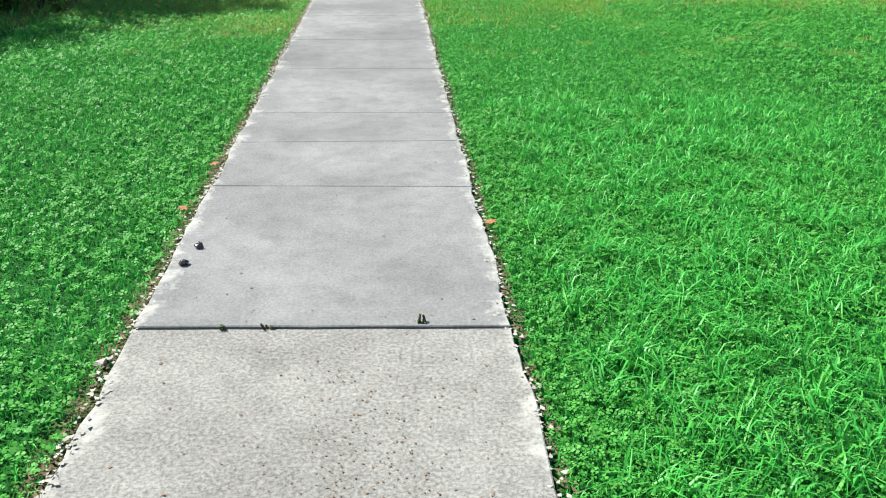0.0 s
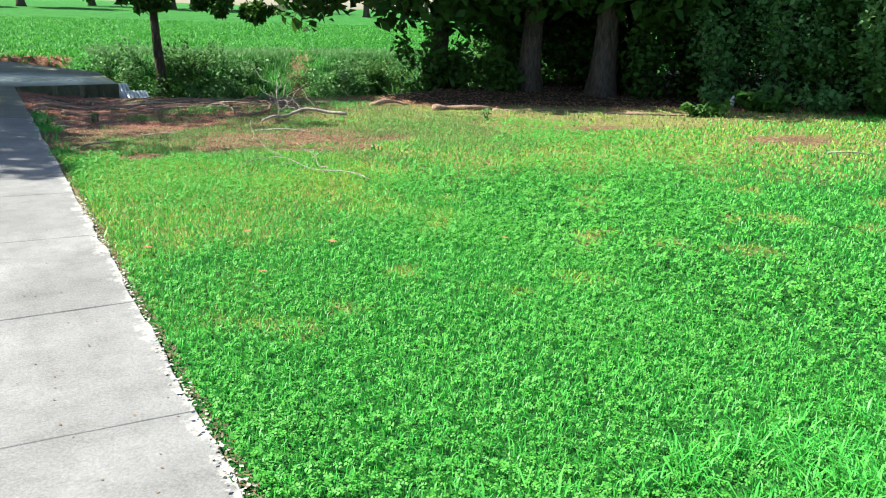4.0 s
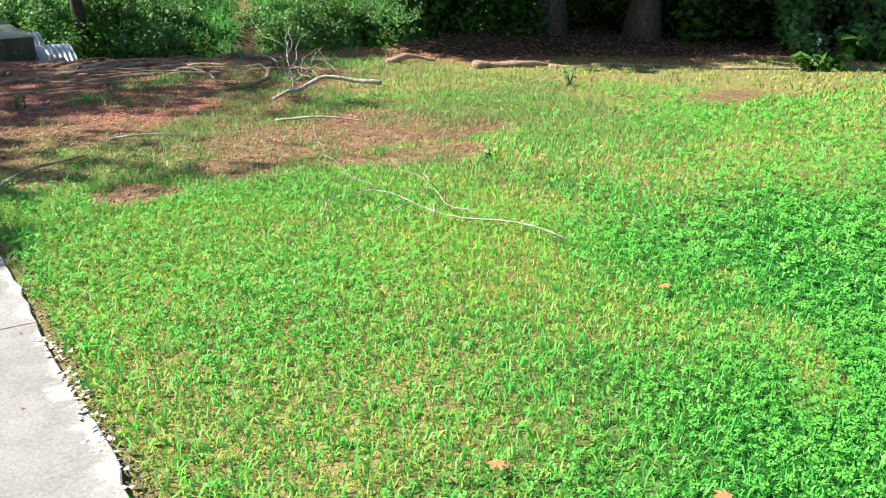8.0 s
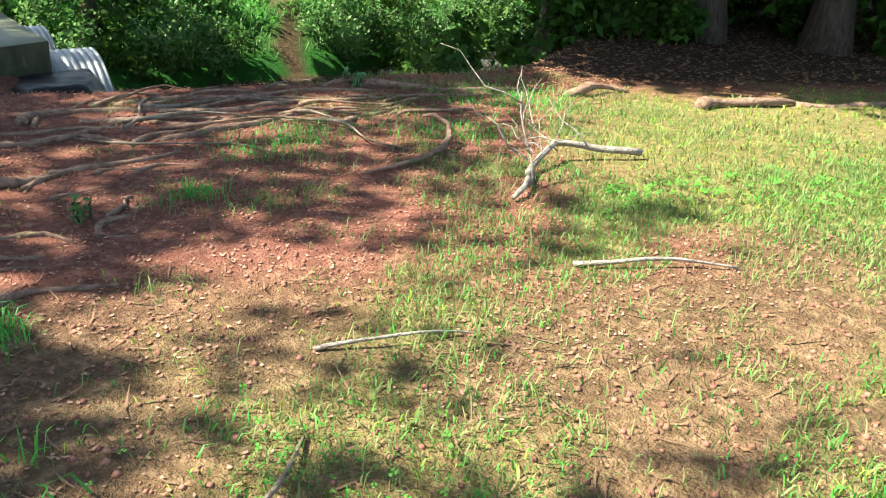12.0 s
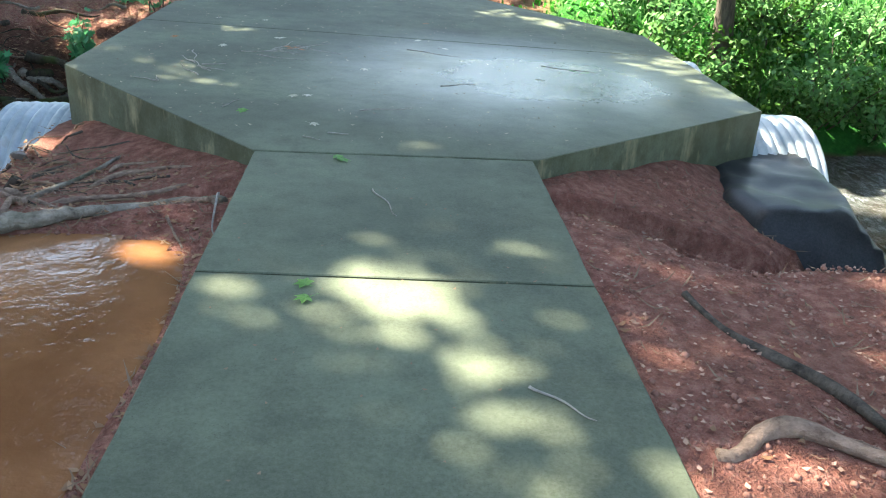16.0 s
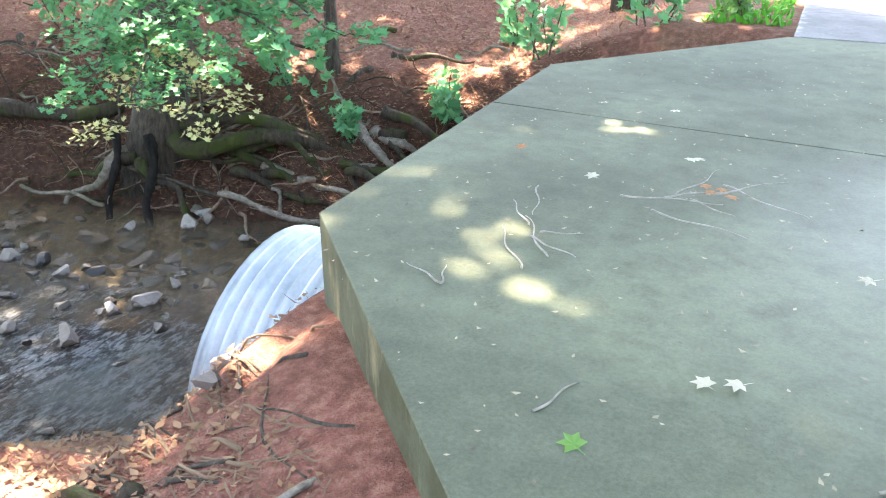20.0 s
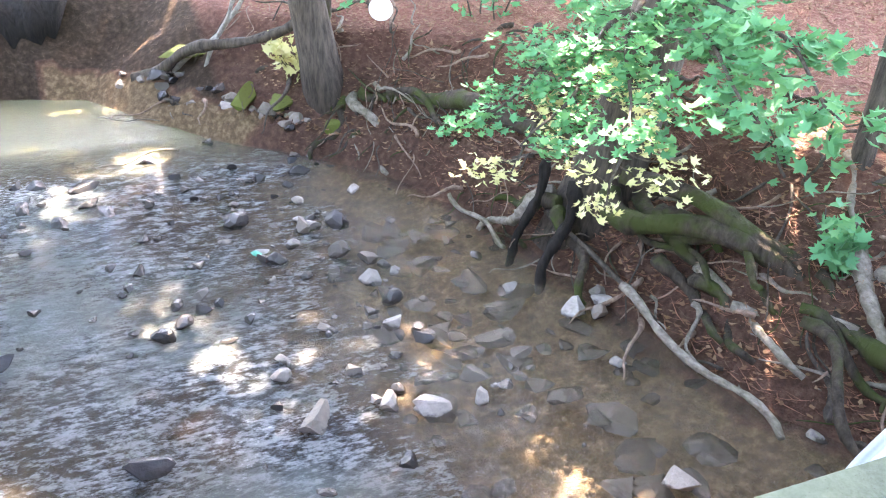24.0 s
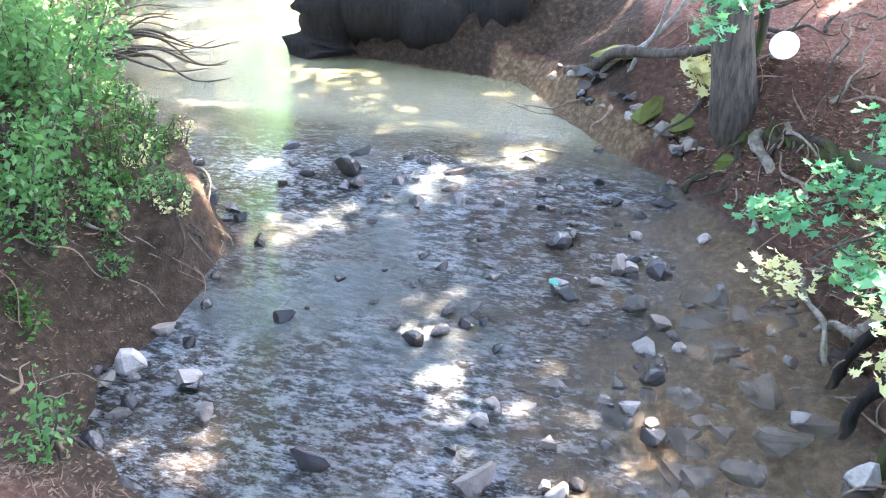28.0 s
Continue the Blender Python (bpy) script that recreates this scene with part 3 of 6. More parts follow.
# ---- walk and bridge slab ----
def slab_piece(name, outline, z0, z1, mat, parent, ragged=0.0, seed=0):
    """A cast slab: outline with worn edges, bevelled rim."""
    r = random.Random(seed)
    pts = []
    for (x0, y0), (x1, y1) in zip(outline, outline[1:] + outline[:1]):
        n = max(1, int(math.hypot(x1 - x0, y1 - y0) / 0.09)) if ragged else 1
        for i in range(n):
            u = i / n
            px, py = x0 + (x1 - x0) * u, y0 + (y1 - y0) * u
            if abs(x1 - x0) < 0.3 and i:
                px += ragged * float(wave(np.array(px * 3), np.array(py), 5.0, 1.5)) + r.uniform(-0.4, 0.4) * ragged
            elif i and ragged:
                py += 0.15 * ragged * r.uniform(-1, 1)
            pts.append((px, py))
    bm = bmesh.new()
    cx, cy = sum(p[0] for p in pts) / len(pts), sum(p[1] for p in pts) / len(pts)
    lo = [bm.verts.new((x, y, z0)) for x, y in pts]
    hi = [bm.verts.new((x, y, z1 - 0.004)) for x, y in pts]
    def inset(x, y, k):
        d = math.hypot(cx - x, cy - y)
        return x + (cx - x) * k / d, y + (cy - y) * k / d
    top = [bm.verts.new((*inset(x, y, 0.005), z1)) for x, y in pts]
    n = len(pts)
    for a, b in ((lo, hi), (hi, top)):
        for i in range(n):
            bm.faces.new((a[i], a[(i + 1) % n], b[(i + 1) % n], b[i]))
    bm.faces.new(top)
    bm.faces.new(lo[::-1])
    bmesh.ops.recalc_face_normals(bm, faces=bm.faces)
    return part(name, bm, mat, parent)


W = 0.675
walkway = holder("walkway", (0, 0, 0), "cracked pale concrete footpath cast in slabs", "footpath", kind="structure")
# joints: place along the walk, width of the gap, skew
JOINTS = [(-4.4, 0.01, 0), (-3.0, 0.01, 0), (-1.55, 0.01, 0), (-0.1, 0.01, 0), (1.33, 0.01, 0), (2.79, 0.02, -0.02), (4.25, 0.003, -0.02), (5.03, 0.003, 0.01), (5.68, 0.002, 0),
          (7.05, 0.002, 0), (8.34, 0.008, 0.03), (9.77, 0.003, 0), (11.15, 0.003, 0), (11.82, 0.004, 0.02), (13.2, 0.004, 0), (14.6, 0.005, 0), (15.9, 0.012, 0.02), (17.6, 0.014, 0.0)]


def walk_slab(a, b, z0, z1, mat, ragged, seed):
    (ya, ga, sa), (yb, gb, sb) = a, b
    return slab_piece("slab", [(-W, ya + ga / 2 - sa), (W, ya + ga / 2 + sa), (W, yb - gb / 2 + sb), (-W, yb - gb / 2 - sb)], z0, z1, mat, walkway, ragged, seed)


for k, (a, b) in enumerate(zip(JOINTS, JOINTS[1:])):
    walk_slab(a, b, -0.12, 0.0, STAINED if a[0] > 15.5 else WORN if a[0] < 2 else CONCRETE, 0.016, k)
for k, (a, b) in enumerate((((17.6, 0.014, 0.0), (18.75, 0.014, -0.02)), ((18.75, 0.014, -0.02), (20.1, 0.012, 0)))):
    walk_slab(a, b, -0.2, -0.001, APRON, 0.004, 40 + k)
for k in range(24):
    a = 26.62 + 1.45 * k
    walk_slab((a, 0.01, 0), (a + 1.45, 0.01, 0), -0.12, 0.012 * max(0, a + 0.7 - 32) + 0.005, CONCRETE, 0.01, 60 + k)
bridge = holder("bridge_slab", (0, 23.5, 0), "thick damp greenish concrete culvert slab with cut corners", "bridge", kind="structure")
FRONT = [(-W - 0.01, 20.112), (W + 0.03, 20.112), (2.58, 21.8), (2.58, 23.66), (-2.15, 23.66), (-2.15, 21.79)]
BACK = [(-2.15, 23.672), (2.58, 23.672), (2.58, 24.8), (0.75, 26.6), (-0.72, 26.6), (-2.15, 24.8)]
for k, o in enumerate((FRONT, BACK)):
    slab_piece("slab", [(x, y - 23.5) for x, y in o], -0.5, 0.0, APRON, bridge, 0, 80 + k)
for ob in bridge.children:
    # the slab falls a little towards the downstream side
    for v in ob.data.vertices:
        v.co.z -= 0.12 * min(1, max(0, (v.co.x - 0.72) / 1.86))


# ---- culvert pipes ----
def culvert(y, x0, x1, z, r, rise):
    bm = bmesh.new()
    seg, rings = 48, int((x1 - x0) / 0.017)
    prev = None
    for i in range(rings + 1):
        x = x0 + (x1 - x0) * i / rings
        rr = r + 0.017 * math.cos(2 * math.pi * (x - x0) / 0.076)
        cut = 0.15 * max(0, 1 - (x - x0) / 1.5)
        ring = [bm.verts.new((x + cut * (0.5 + 0.5 * math.sin(2 * math.pi * k / seg)), rr * math.cos(2 * math.pi * k / seg), rr * math.sin(2 * math.pi * k / seg))) for k in range(seg)]
        if prev:
            for k in range(seg):
                bm.faces.new((prev[k], ring[k], ring[(k + 1) % seg], prev[(k + 1) % seg]))
        prev = ring
    ob = part("culvert_pipe", bm, STEEL, None, smooth=True)
    ob.matrix_world = Matrix.Translation((0, y, z)) @ Matrix(((1, 0, 0, 0), (0, 1, 0, 0), (rise, 0, 1, 0), (0, 0, 0, 1)))
    mod = ob.modifiers.new("wall", "SOLIDIFY")
    mod.thickness = 0.012
    return tagged(ob, "corrugated galvanised steel culvert pipe under the slab", "pipe", "culvert pipes")


culvert(22.38, -2.95, 3.2, -1.115, 0.71, 0.046)
culvert(24.85, -2.95, 3.2, -1.185, 0.71, 0.046)


# ---- stems, roots, branches ----
def tube(points, radii, sides=7, verts=None, faces=None):
    """Adds a tapered bent tube to verts and faces."""
    pts = [Vector(p) for p in points]
    base = len(verts)
    n = len(pts)
    for i, p in enumerate(pts):
        d = (pts[min(i + 1, n - 1)] - pts[max(i - 1, 0)]).normalized()
        a = d.cross(Vector((0.31, 0.17, 0.93))).normalized() if abs(d.z) < 0.95 else d.cross(Vector((1, 0, 0))).normalized()
        b = d.cross(a)
        for k in range(sides):
            w = 2 * math.pi * k / sides
            verts.append(p + (a * math.cos(w) + b * math.sin(w)) * radii[i] * (1 + 0.12 * math.sin(3 * w + i)))
    for i in range(n - 1):
        for k in range(sides):
            faces.append((base + i * sides + k, base + i * sides + (k + 1) % sides, base + (i + 1) * sides + (k + 1) % sides, base + (i + 1) * sides + k))
    for i, rev in ((0, True), (n - 1, False)):
        c = len(verts)
        verts.append(pts[i])
        for k in range(sides):
            q = (base + i * sides + k, base + i * sides + (k + 1) % sides)
            faces.append((q[1], q[0], c, c) if rev else (q[0], q[1], c, c))


def tube_object(name, runs, mat, parent=None, label="", sides=7):
    verts, faces = [], []
    for pts, radii in runs:
        tube(pts, radii, sides, verts, faces)
    bm = bmesh.new()
    vs = [bm.verts.new(v) for v in verts]
    for f in faces:
        ids = list(dict.fromkeys(f))
        bm.faces.new([vs[i] for i in ids])
    bmesh.ops.recalc_face_normals(bm, faces=bm.faces)
    return part(name, bm, mat, parent, label, smooth=True)


def wander(a, b, n, amp, r, sag=0.0):
    a, b = Vector(a), Vector(b)
    d = b - a
    side = d.cross(Vector((0, 0, 1))).normalized() if abs(d.normalized().z) < 0.98 else Vector((1, 0, 0))
    up = side.cross(d).normalized()
    ph, ph2 = r.uniform(0, 6), r.uniform(0, 6)
    L = d.length
    out = []
    for i in range(n + 1):
        u = i / n
        env = math.sin(math.pi * u) ** 0.5 if 0 < u < 1 else 0
        out.append(a + d * u + side * amp * L * env * math.sin(ph + 5.5 * u) + up * amp * L * 0.7 * env * math.sin(ph2 + 7 * u) - Vector((0, 0, sag * L * u * u)))
    return out


def taper(r0, r1, n, power=1.0):
    return [r0 + (r1 - r0) * (i / n) ** power for i in range(n + 1)]


# ---- leaves ----
def leaf_cloud(centers, spread, count, size, rg, flat=0.0, lobes=False):
    """Many small leaves scattered round given centres. Returns vertices and quads."""
    centers = np.asarray(centers, float)
    which = rg.integers(0, len(centers), count)
    v = rg.normal(size=(count, 3))
    v /= np.linalg.norm(v, axis=1)[:, None]
    c = centers[which] + v * (rg.random(count) ** 0.45)[:, None] * np.asarray(spread)
    nrm = rg.normal(size=(count, 3))
    nrm[:, 2] = np.abs(nrm[:, 2]) + flat
    nrm /= np.linalg.norm(nrm, axis=1)[:, None]
    a = np.cross(nrm, rg.normal(size=(count, 3)))
    a /= np.linalg.norm(a, axis=1)[:, None]
    b = np.cross(nrm, a)
    s = (size * (0.6 + 0.8 * rg.random(count)))[:, None]
    drop = nrm * s * 0.22
    if not lobes:
        V = np.stack([c - a * s, c - b * s * 0.55 + drop, c + a * s, c + b * s * 0.55 + drop], 1)
        return V.reshape(-1, 3), np.arange(count * 4).reshape(-1, 4)
    # maple-like outline: five lobes round a centre
    ang = np.radians([0, 24, 48, 72, 100, 128, 160, 200, 232, 260, 288, 312, 336])
    rad = np.array([1.0, 0.5, 0.95, 0.48, 0.8, 0.4, 0.35, 0.35, 0.4, 0.8, 0.48, 0.95, 0.5])
    ring = [c + (a * np.cos(w) + b * np.sin(w)) * s * r + drop * r for w, r in zip(ang, rad)]
    V = np.stack([c - drop * 0.3] + ring, 1)
    k = len(ang)
    F = np.array([[0, 1 + i, 1 + (i + 1) % k] for i in range(k)])
    return V.reshape(-1, 3), (np.arange(count)[:, None, None] * (k + 1) + F).reshape(-1, 3)


# gaps in the canopy: place on the ground, half widths, height of the ground
GAPS = [(0.0, 18.65, 0.3, 0.28, 0), (-0.57, 18.55, 0.1, 0.22, 0), (-0.22, 17.45, 0.16, 0.13, 0), (0.28, 15.17, 0.14, 0.17, 0), (0.48, 15.35, 0.1, 0.08, 0), (-0.97, 19.25, 0.13, 0.18, -0.15), (-1.9, 21.5, 0.12, 0.2, -0.4), (1.35, 14.75, 0.5, 0.35, 0), (1.0, 15.25, 0.3, 0.22, 0), (1.8, 15.1, 0.35, 0.25, 0),
        (2.95, 13.9, 0.4, 0.22, 0), (2.35, 13.45, 0.2, 0.3, 0), (3.6, 13.4, 0.75, 0.45, 0), (2.0, 13.55, 0.16, 0.2, 0), (3.15, 14.85, 0.12, 0.15, 0), (-1.1, 20.58, 0.1, 0.08, 0), (-1.43, 21.28, 0.15, 0.08, 0),
        (-0.88, 20.85, 0.07, 0.08, 0), (-4.6, 20.8, 0.2, 0.15, -1.75), (-8.6, 19.7, 0.25, 0.2, -1.75), (-6.0, 22.9, 0.12, 0.14, -1.75), (-4.85, 23.25, 0.14, 0.2, -1.75),
        (-5.2, 24.4, 0.3, 0.2, -0.6), (-4.7, 21.2, 0.35, 0.22, -1.75), (2.0, 12.6, 0.3, 0.2, 0), (4.3, 15.4, 0.5, 0.5, 0)]


def open_sky(V):
    """Which leaves would shade a gap."""
    shut = np.zeros(len(V), bool)
    for x, y, rx, ry, z in GAPS:
        k = (V[:, 2] - z) / SUN.z
        shut |= ((V[:, 0] - SUN.x * k - x) / rx) ** 2 + ((V[:, 1] - SUN.y * k - y) / ry) ** 2 < 1
    # loose dappling: how open the canopy is above each stretch
    k = V[:, 2] / SUN.z
    gx, gy = V[:, 0] - SUN.x * k, V[:, 1] - SUN.y * k
    n = 0.5 + 0.5 * (0.6 * wave(gx, gy, 11.0, 1.0) + 0.4 * wave(gx, gy, 23.0, 3.0))
    share = np.full(len(V), 0.3)
    for x0, x1, y0, y1, q in ((0.7, 7, 14.3, 17.6, 0.6), (0.7, 3.2, 17.6, 20.6, 0.42), (0.7, 2.0, 11.5, 14.3, 0.7), (2.0, 9, 8, 14.3, 0.76), (0.7, 9, 6, 12.7, 0.86), (-0.7, 0.7, 16.2, 20.1, 0.22), (-2.4, 2.6, 20.1, 26, 0.25),
                              (-3.4, -0.7, 16.8, 19.5, 0.14), (-3.4, -0.7, 19.5, 21.6, 0.45), (-13, -3, 20.6, 23.6, 0.1), (-13, -3, 23.6, 26, 0.3), (-13, -3, 16, 20.6, 0.14), (-5, -3, 20.6, 22.3, 0.42)):
        share = np.where((gx > x0) & (gx <= x1) & (gy > y0) & (gy <= y1), q, share)
    return shut | (n < share)


def tree(name, base, top, r0, crown, label, category="tree", leaves=2600, leaf=0.16, mat=LEAF, bark=BARK, limbs=6, seed=1, spread=1.0, lobes=False, flare=1.5):
    """Trunk, limbs and a loose crown. crown: list of clump centres (world) with one radius each."""
    r = random.Random(seed)
    rg = np.random.default_rng(seed)
    b, tp = Vector(base), Vector(top)
    e = holder(name, b, label, category)
    n = 12
    pts = wander(b - Vector((0, 0, 0.25)), tp, n, 0.012, r)
    rad = [r0 * (1 - 0.72 * (i / n) ** 0.9) * (1 + (flare - 1) * math.exp(-i * 1.6)) for i in range(n + 1)]
    tube_object("trunk", [([p - b for p in pts], rad)], bark, e, sides=14)
    runs = []
    for k in range(limbs):
        u = r.uniform(0.45, 0.98)
        p = pts[int(u * n)]
        c = Vector(crown[k % len(crown)][:3])
        q = c + Vector((r.uniform(-1, 1), r.uniform(-1, 1), r.uniform(-0.5, 0.5))) * crown[k % len(crown)][3] * 0.6
        w = wander(p - b, q - b, 7, 0.05, r)
        runs.append((w, taper(r0 * 0.32, 0.012, 7)))
    if runs:
        for run in runs:
            tube_object("limb", [run], bark, e, sides=6)
    if leaves:
        sub, rs = [], []
        for cx, cy, cz, cr in crown:
            for _ in range(14):
                v = rg.normal(size=3)
                v /= np.linalg.norm(v)
                sub.append(np.array((cx, cy, cz)) + v * cr * rg.random() ** 0.4 * np.array((1, 1, 0.7)) - np.array(b))
        V, F = leaf_cloud(sub, np.array((1, 1, 0.8)) * crown[0][3] * 0.3 * spread, leaves, leaf, rg, 0.2, lobes)
        if not lobes:
            shut = open_sky(V[::4] + np.array(b))
            F = F[~shut]
            V, F = V[F.ravel()], np.arange(F.size).reshape(-1, 4)
        raw("crown", V, F, mat, e)
    return e


# trees over the creek and walk; crowns mostly out of view, set to shade it
def shade_crown(sx, sy, h, r):
    k = h / SUN.z
    return (sx + SUN.x * k, sy + SUN.y * k, h, r)


def shades(h, r, *spots):
    return [shade_crown(x, y, h + 0.4 * math.sin(3 * x), r) for x, y in spots]


tree("shade_tree", (-5.3, 15.4, z_at(-5.3, 15.4)), (-5.4, 16.4, 8.5), 0.28, shades(8, 1.9, (-0.2, 14.9), (-2.4, 14.5), (2.4, 15.8), (0.7, 16.4), (-1.5, 16.2), (-3.6, 10.6), (-2.9, 12.6), (-5.4, 10.0)),
     "tall leafy tree shading the footpath", leaves=25000, leaf=0.1, spread=1.2, seed=11, limbs=9)
tree("shade_tree", (-6.4, 17.6, z_at(-6.4, 17.6)), (-6.0, 18.6, 10), 0.3, shades(9, 1.6, (0.9, 17.25), (-3.3, 18.2), (-1.3, 17.4), (2.9, 18.0), (0.3, 20.0), (4.8, 18.4), (-4.6, 19.7), (-5.8, 19.2), (-1.8, 18.8), (-5.6, 21.3), (-4.4, 21.3), (-6.8, 20.6), (-2.6, 20.2), (-0.3, 20.9)),
     "tall leafy tree shading the footpath", leaves=40000, leaf=0.1, spread=1.2, seed=12, limbs=9)
# unseen tree, added for loose mottled shade on the worn lawn
tree("shade_tree", (-7.6, 14.2, z_at(-7.6, 14.2)), (-7.4, 15.0, 8.6), 0.2, shades(8, 1.4, (0.6, 12.9), (1.3, 14.2), (1.6, 13.3)), "added unseen tree with a thin crown for mottled shade", leaves=5200, leaf=0.1, spread=1.3, seed=44, limbs=6)
tree("shade_tree", (-12.5, 11.0, z_at(-12.5, 11.0)), (-12.3, 11.4, 9), 0.3, [(-12, 11.5, 7, 3.2), (-10.5, 12, 6, 2.6), (-12, 10, 5, 2.5)],
     "dark leafy tree at the lawn's edge", leaves=6000, leaf=0.17, seed=13)
tree("creek_tree", (-6.35, 25.25, -1.55), (-6.5, 27.6, 9.0), 0.27, shades(9, 1.9, (0.2, 20.3), (1.8, 21.6), (-1.6, 21.8), (0.3, 23.4), (2.3, 23.6), (-1.4, 24.0)) + [(-5.2, 26.2, 4.6, 1.5), (-7.8, 25.4, 5.0, 1.6)],
     "large creek-side tree with dark mossy base", leaves=30000, leaf=0.1, spread=1.2, seed=14, limbs=10, flare=1.35)
tree("creek_tree", (-9.68, 24.15, -1.5), (-9.85, 22.5, 9.0), 0.2, shades(8, 1.6, (-6.6, 24.6), (-8.2, 24.2), (-6.0, 25.6), (-5.3, 22.1), (-7.2, 20.4), (-6.2, 19.0), (-8.4, 21.2)) + [(-9.2, 24.8, 4.6, 1.6)],
     "straight grey-barked tree rooted on the creek bank", leaves=19000, leaf=0.1, spread=1.2, seed=15, limbs=7, flare=1.4)
# the next three stand out of view, added to shade bank and pool
tree("creek_tree", (-13.2, 26.5, -0.6), (-13.8, 27.0, 8.0), 0.28, shades(8, 1.8, (-10.2, 23.6), (-9.8, 26.0), (-11.0, 25.4), (-12.2, 23.6), (-8.2, 25.8), (-9.4, 22.4)), "added unseen tall tree shading the wooded bank", leaves=22000, leaf=0.1, spread=1.2, seed=41, limbs=7)
tree("creek_tree", (-19.5, 22.5, z_at(-19.5, 22.5)), (-19.6, 22.8, 9.0), 0.3, shades(9, 2.1, (-16, 15.2), (-14.2, 16.8), (-12.5, 19.4), (-13.2, 21.8), (-11, 21), (-10.4, 18.6), (-12, 24.0), (-11.5, 17.0)), "added unseen tree that keeps sun off the pool", leaves=34000, leaf=0.1, spread=1.2, seed=43, limbs=7)
tree("creek_tree", (-9.6, 31.0, 0.0), (-9.8, 31.4, 8.0), 0.26, shades(8, 2.0, (-3.2, 26.8), (-5.4, 27.6), (-8.0, 27.4), (-4.0, 29.5), (-6.2, 29.4), (-8.4, 29.8), (-10.6, 28.0), (-1.6, 28.6)), "added unseen tall tree shading the wooded bank", leaves=28000, leaf=0.1, spread=1.2, seed=42, limbs=7)
tree("creek_tree", (-7.2, 26.9, -0.9), (-7.9, 27.6, 7.5), 0.16, [(-8, 28, 6.5, 2.2), (-9.4, 28, 5.0, 1.8), (-5.5, 28.5, 6, 2.0)], "dark leaning tree on the red clay bank", leaves=4200, leaf=0.14, seed=18, limbs=5)
tree("bank_side_tree", (-2.6, 29.6, z_at(-2.6, 29.6)), (-2.8, 30, 8), 0.2, [shade_crown(0.6, 25.6, 6.5, 2.2), (-3.6, 29.4, 5.5, 2.2), (-2.6, 28.2, 3.6, 1.5)], "leafy tree on the clay bank beyond the slab", leaves=5200, leaf=0.14, seed=19, limbs=7)
tree("sapling", (-4.85, 26.3, -0.95), (-5.2, 26.9, 5.0), 0.075, [(-5.3, 27, 4.6, 1.3), (-4.6, 26.6, 5.4, 1.0)], "slender sapling on the red clay bank", leaves=900, leaf=0.1, seed=16, limbs=4)
tree("bank_tree", (4.5, 27.4, z_at(4.5, 27.4)), (4.35, 27.7, 7), 0.13, [(4.2, 27.2, 1.7, 0.7), (5.8, 27.2, 1.6, 0.6), (3.2, 27.6, 1.8, 0.7), (7.2, 27.4, 1.3, 0.5), (4.4, 27.5, 2.9, 1.2), (6.2, 27.5, 2.4, 0.9), (2.6, 27.3, 2.2, 0.7), (7.6, 27.6, 2.1, 0.8)],
     "small lichen-spotted tree beyond the slab", leaves=5600, leaf=0.12, seed=17, limbs=9)
for k, (x, y, r0) in enumerate(((10.7, 19.3, 0.24), (11.6, 18.0, 0.27), (9.3, 21.0, 0.2), (13.8, 19.5, 0.3), (16.5, 17.0, 0.35), (20, 20, 0.4), (17, 23, 0.35), (14.5, 15.8, 0.2), (23, 16, 0.4), (19, 13, 0.3))):
    tree("wood_tree", (x, y, z_at(x, y)), (x + 0.2, y + 0.3, 9), r0, [(x - 1.5, y + 1.0, 6.0, 2.6), (x + 1.0, y - 0.2, 3.0, 1.9), (x - 1.6, y + 1.6, 2.6, 1.8)] + shades(7, 1.9, (x - 2.0, y - 1.2), (x - 0.4, y - 0.8), (x + 1, y + 1)),
         "dark-trunked tree in the shady thicket", leaves=14000, leaf=0.15, seed=20 + k)
# wood behind the pool
for k, (x, y) in enumerate(((-22, 9), (-25, 13), (-24, 5), (-29, 9), (-21.5, 15.5), (-28, 16), (-19, 5))):
    z = z_at(x, y)
    tree("wood_tree", (x, y, z), (x + 0.3, y, 7.5), 0.3, [(x, y, 5.4, 2.2), (x + 1.2, y - 0.6, 1.6, 2.0), (x - 1.0, y + 1.4, 2.0, 2.0), (x + 0.4, y + 2.2, 2.8, 2.0)],
         "dark tree in the wood behind the pool", leaves=6500, leaf=0.17, seed=120 + k)
# distant tree line beyond the field
r = random.Random(5)
for k in range(26):
    x, y = -60 + k * 7 + r.uniform(-2, 2), r.uniform(85, 105)
    z, hgt = z_at(x, y), r.uniform(9, 15)
    tree("distant_tree", (x, y, z), (x, y, z + hgt * 0.7), 0.35, [(x, y, z + hgt * 0.55, hgt * 0.4), (x + 2, y, z + hgt * 0.35, hgt * 0.3)],
         "leafy tree at the far edge of the field", leaves=1300, leaf=0.6, seed=60 + k, limbs=3)

# ---- grass, clover and litter ----
def lawn_points(n, x0, x1, y0, y1, rg, bare=1.6):
    x, y = rg.uniform(x0, x1, n), rg.uniform(y0, y1, n)
    keep = (np.abs(x) > 0.665) & (rg.random(n) < (1 - clay_amount(x, y)) ** bare + 0.02)
    d, ins = poly_distance(x, y, CREEK_EDGE)
    keep &= ~ins & (d > 0.4) & (~worn(x, y) | (rg.random(n) < 0.07))
    return x[keep], y[keep]


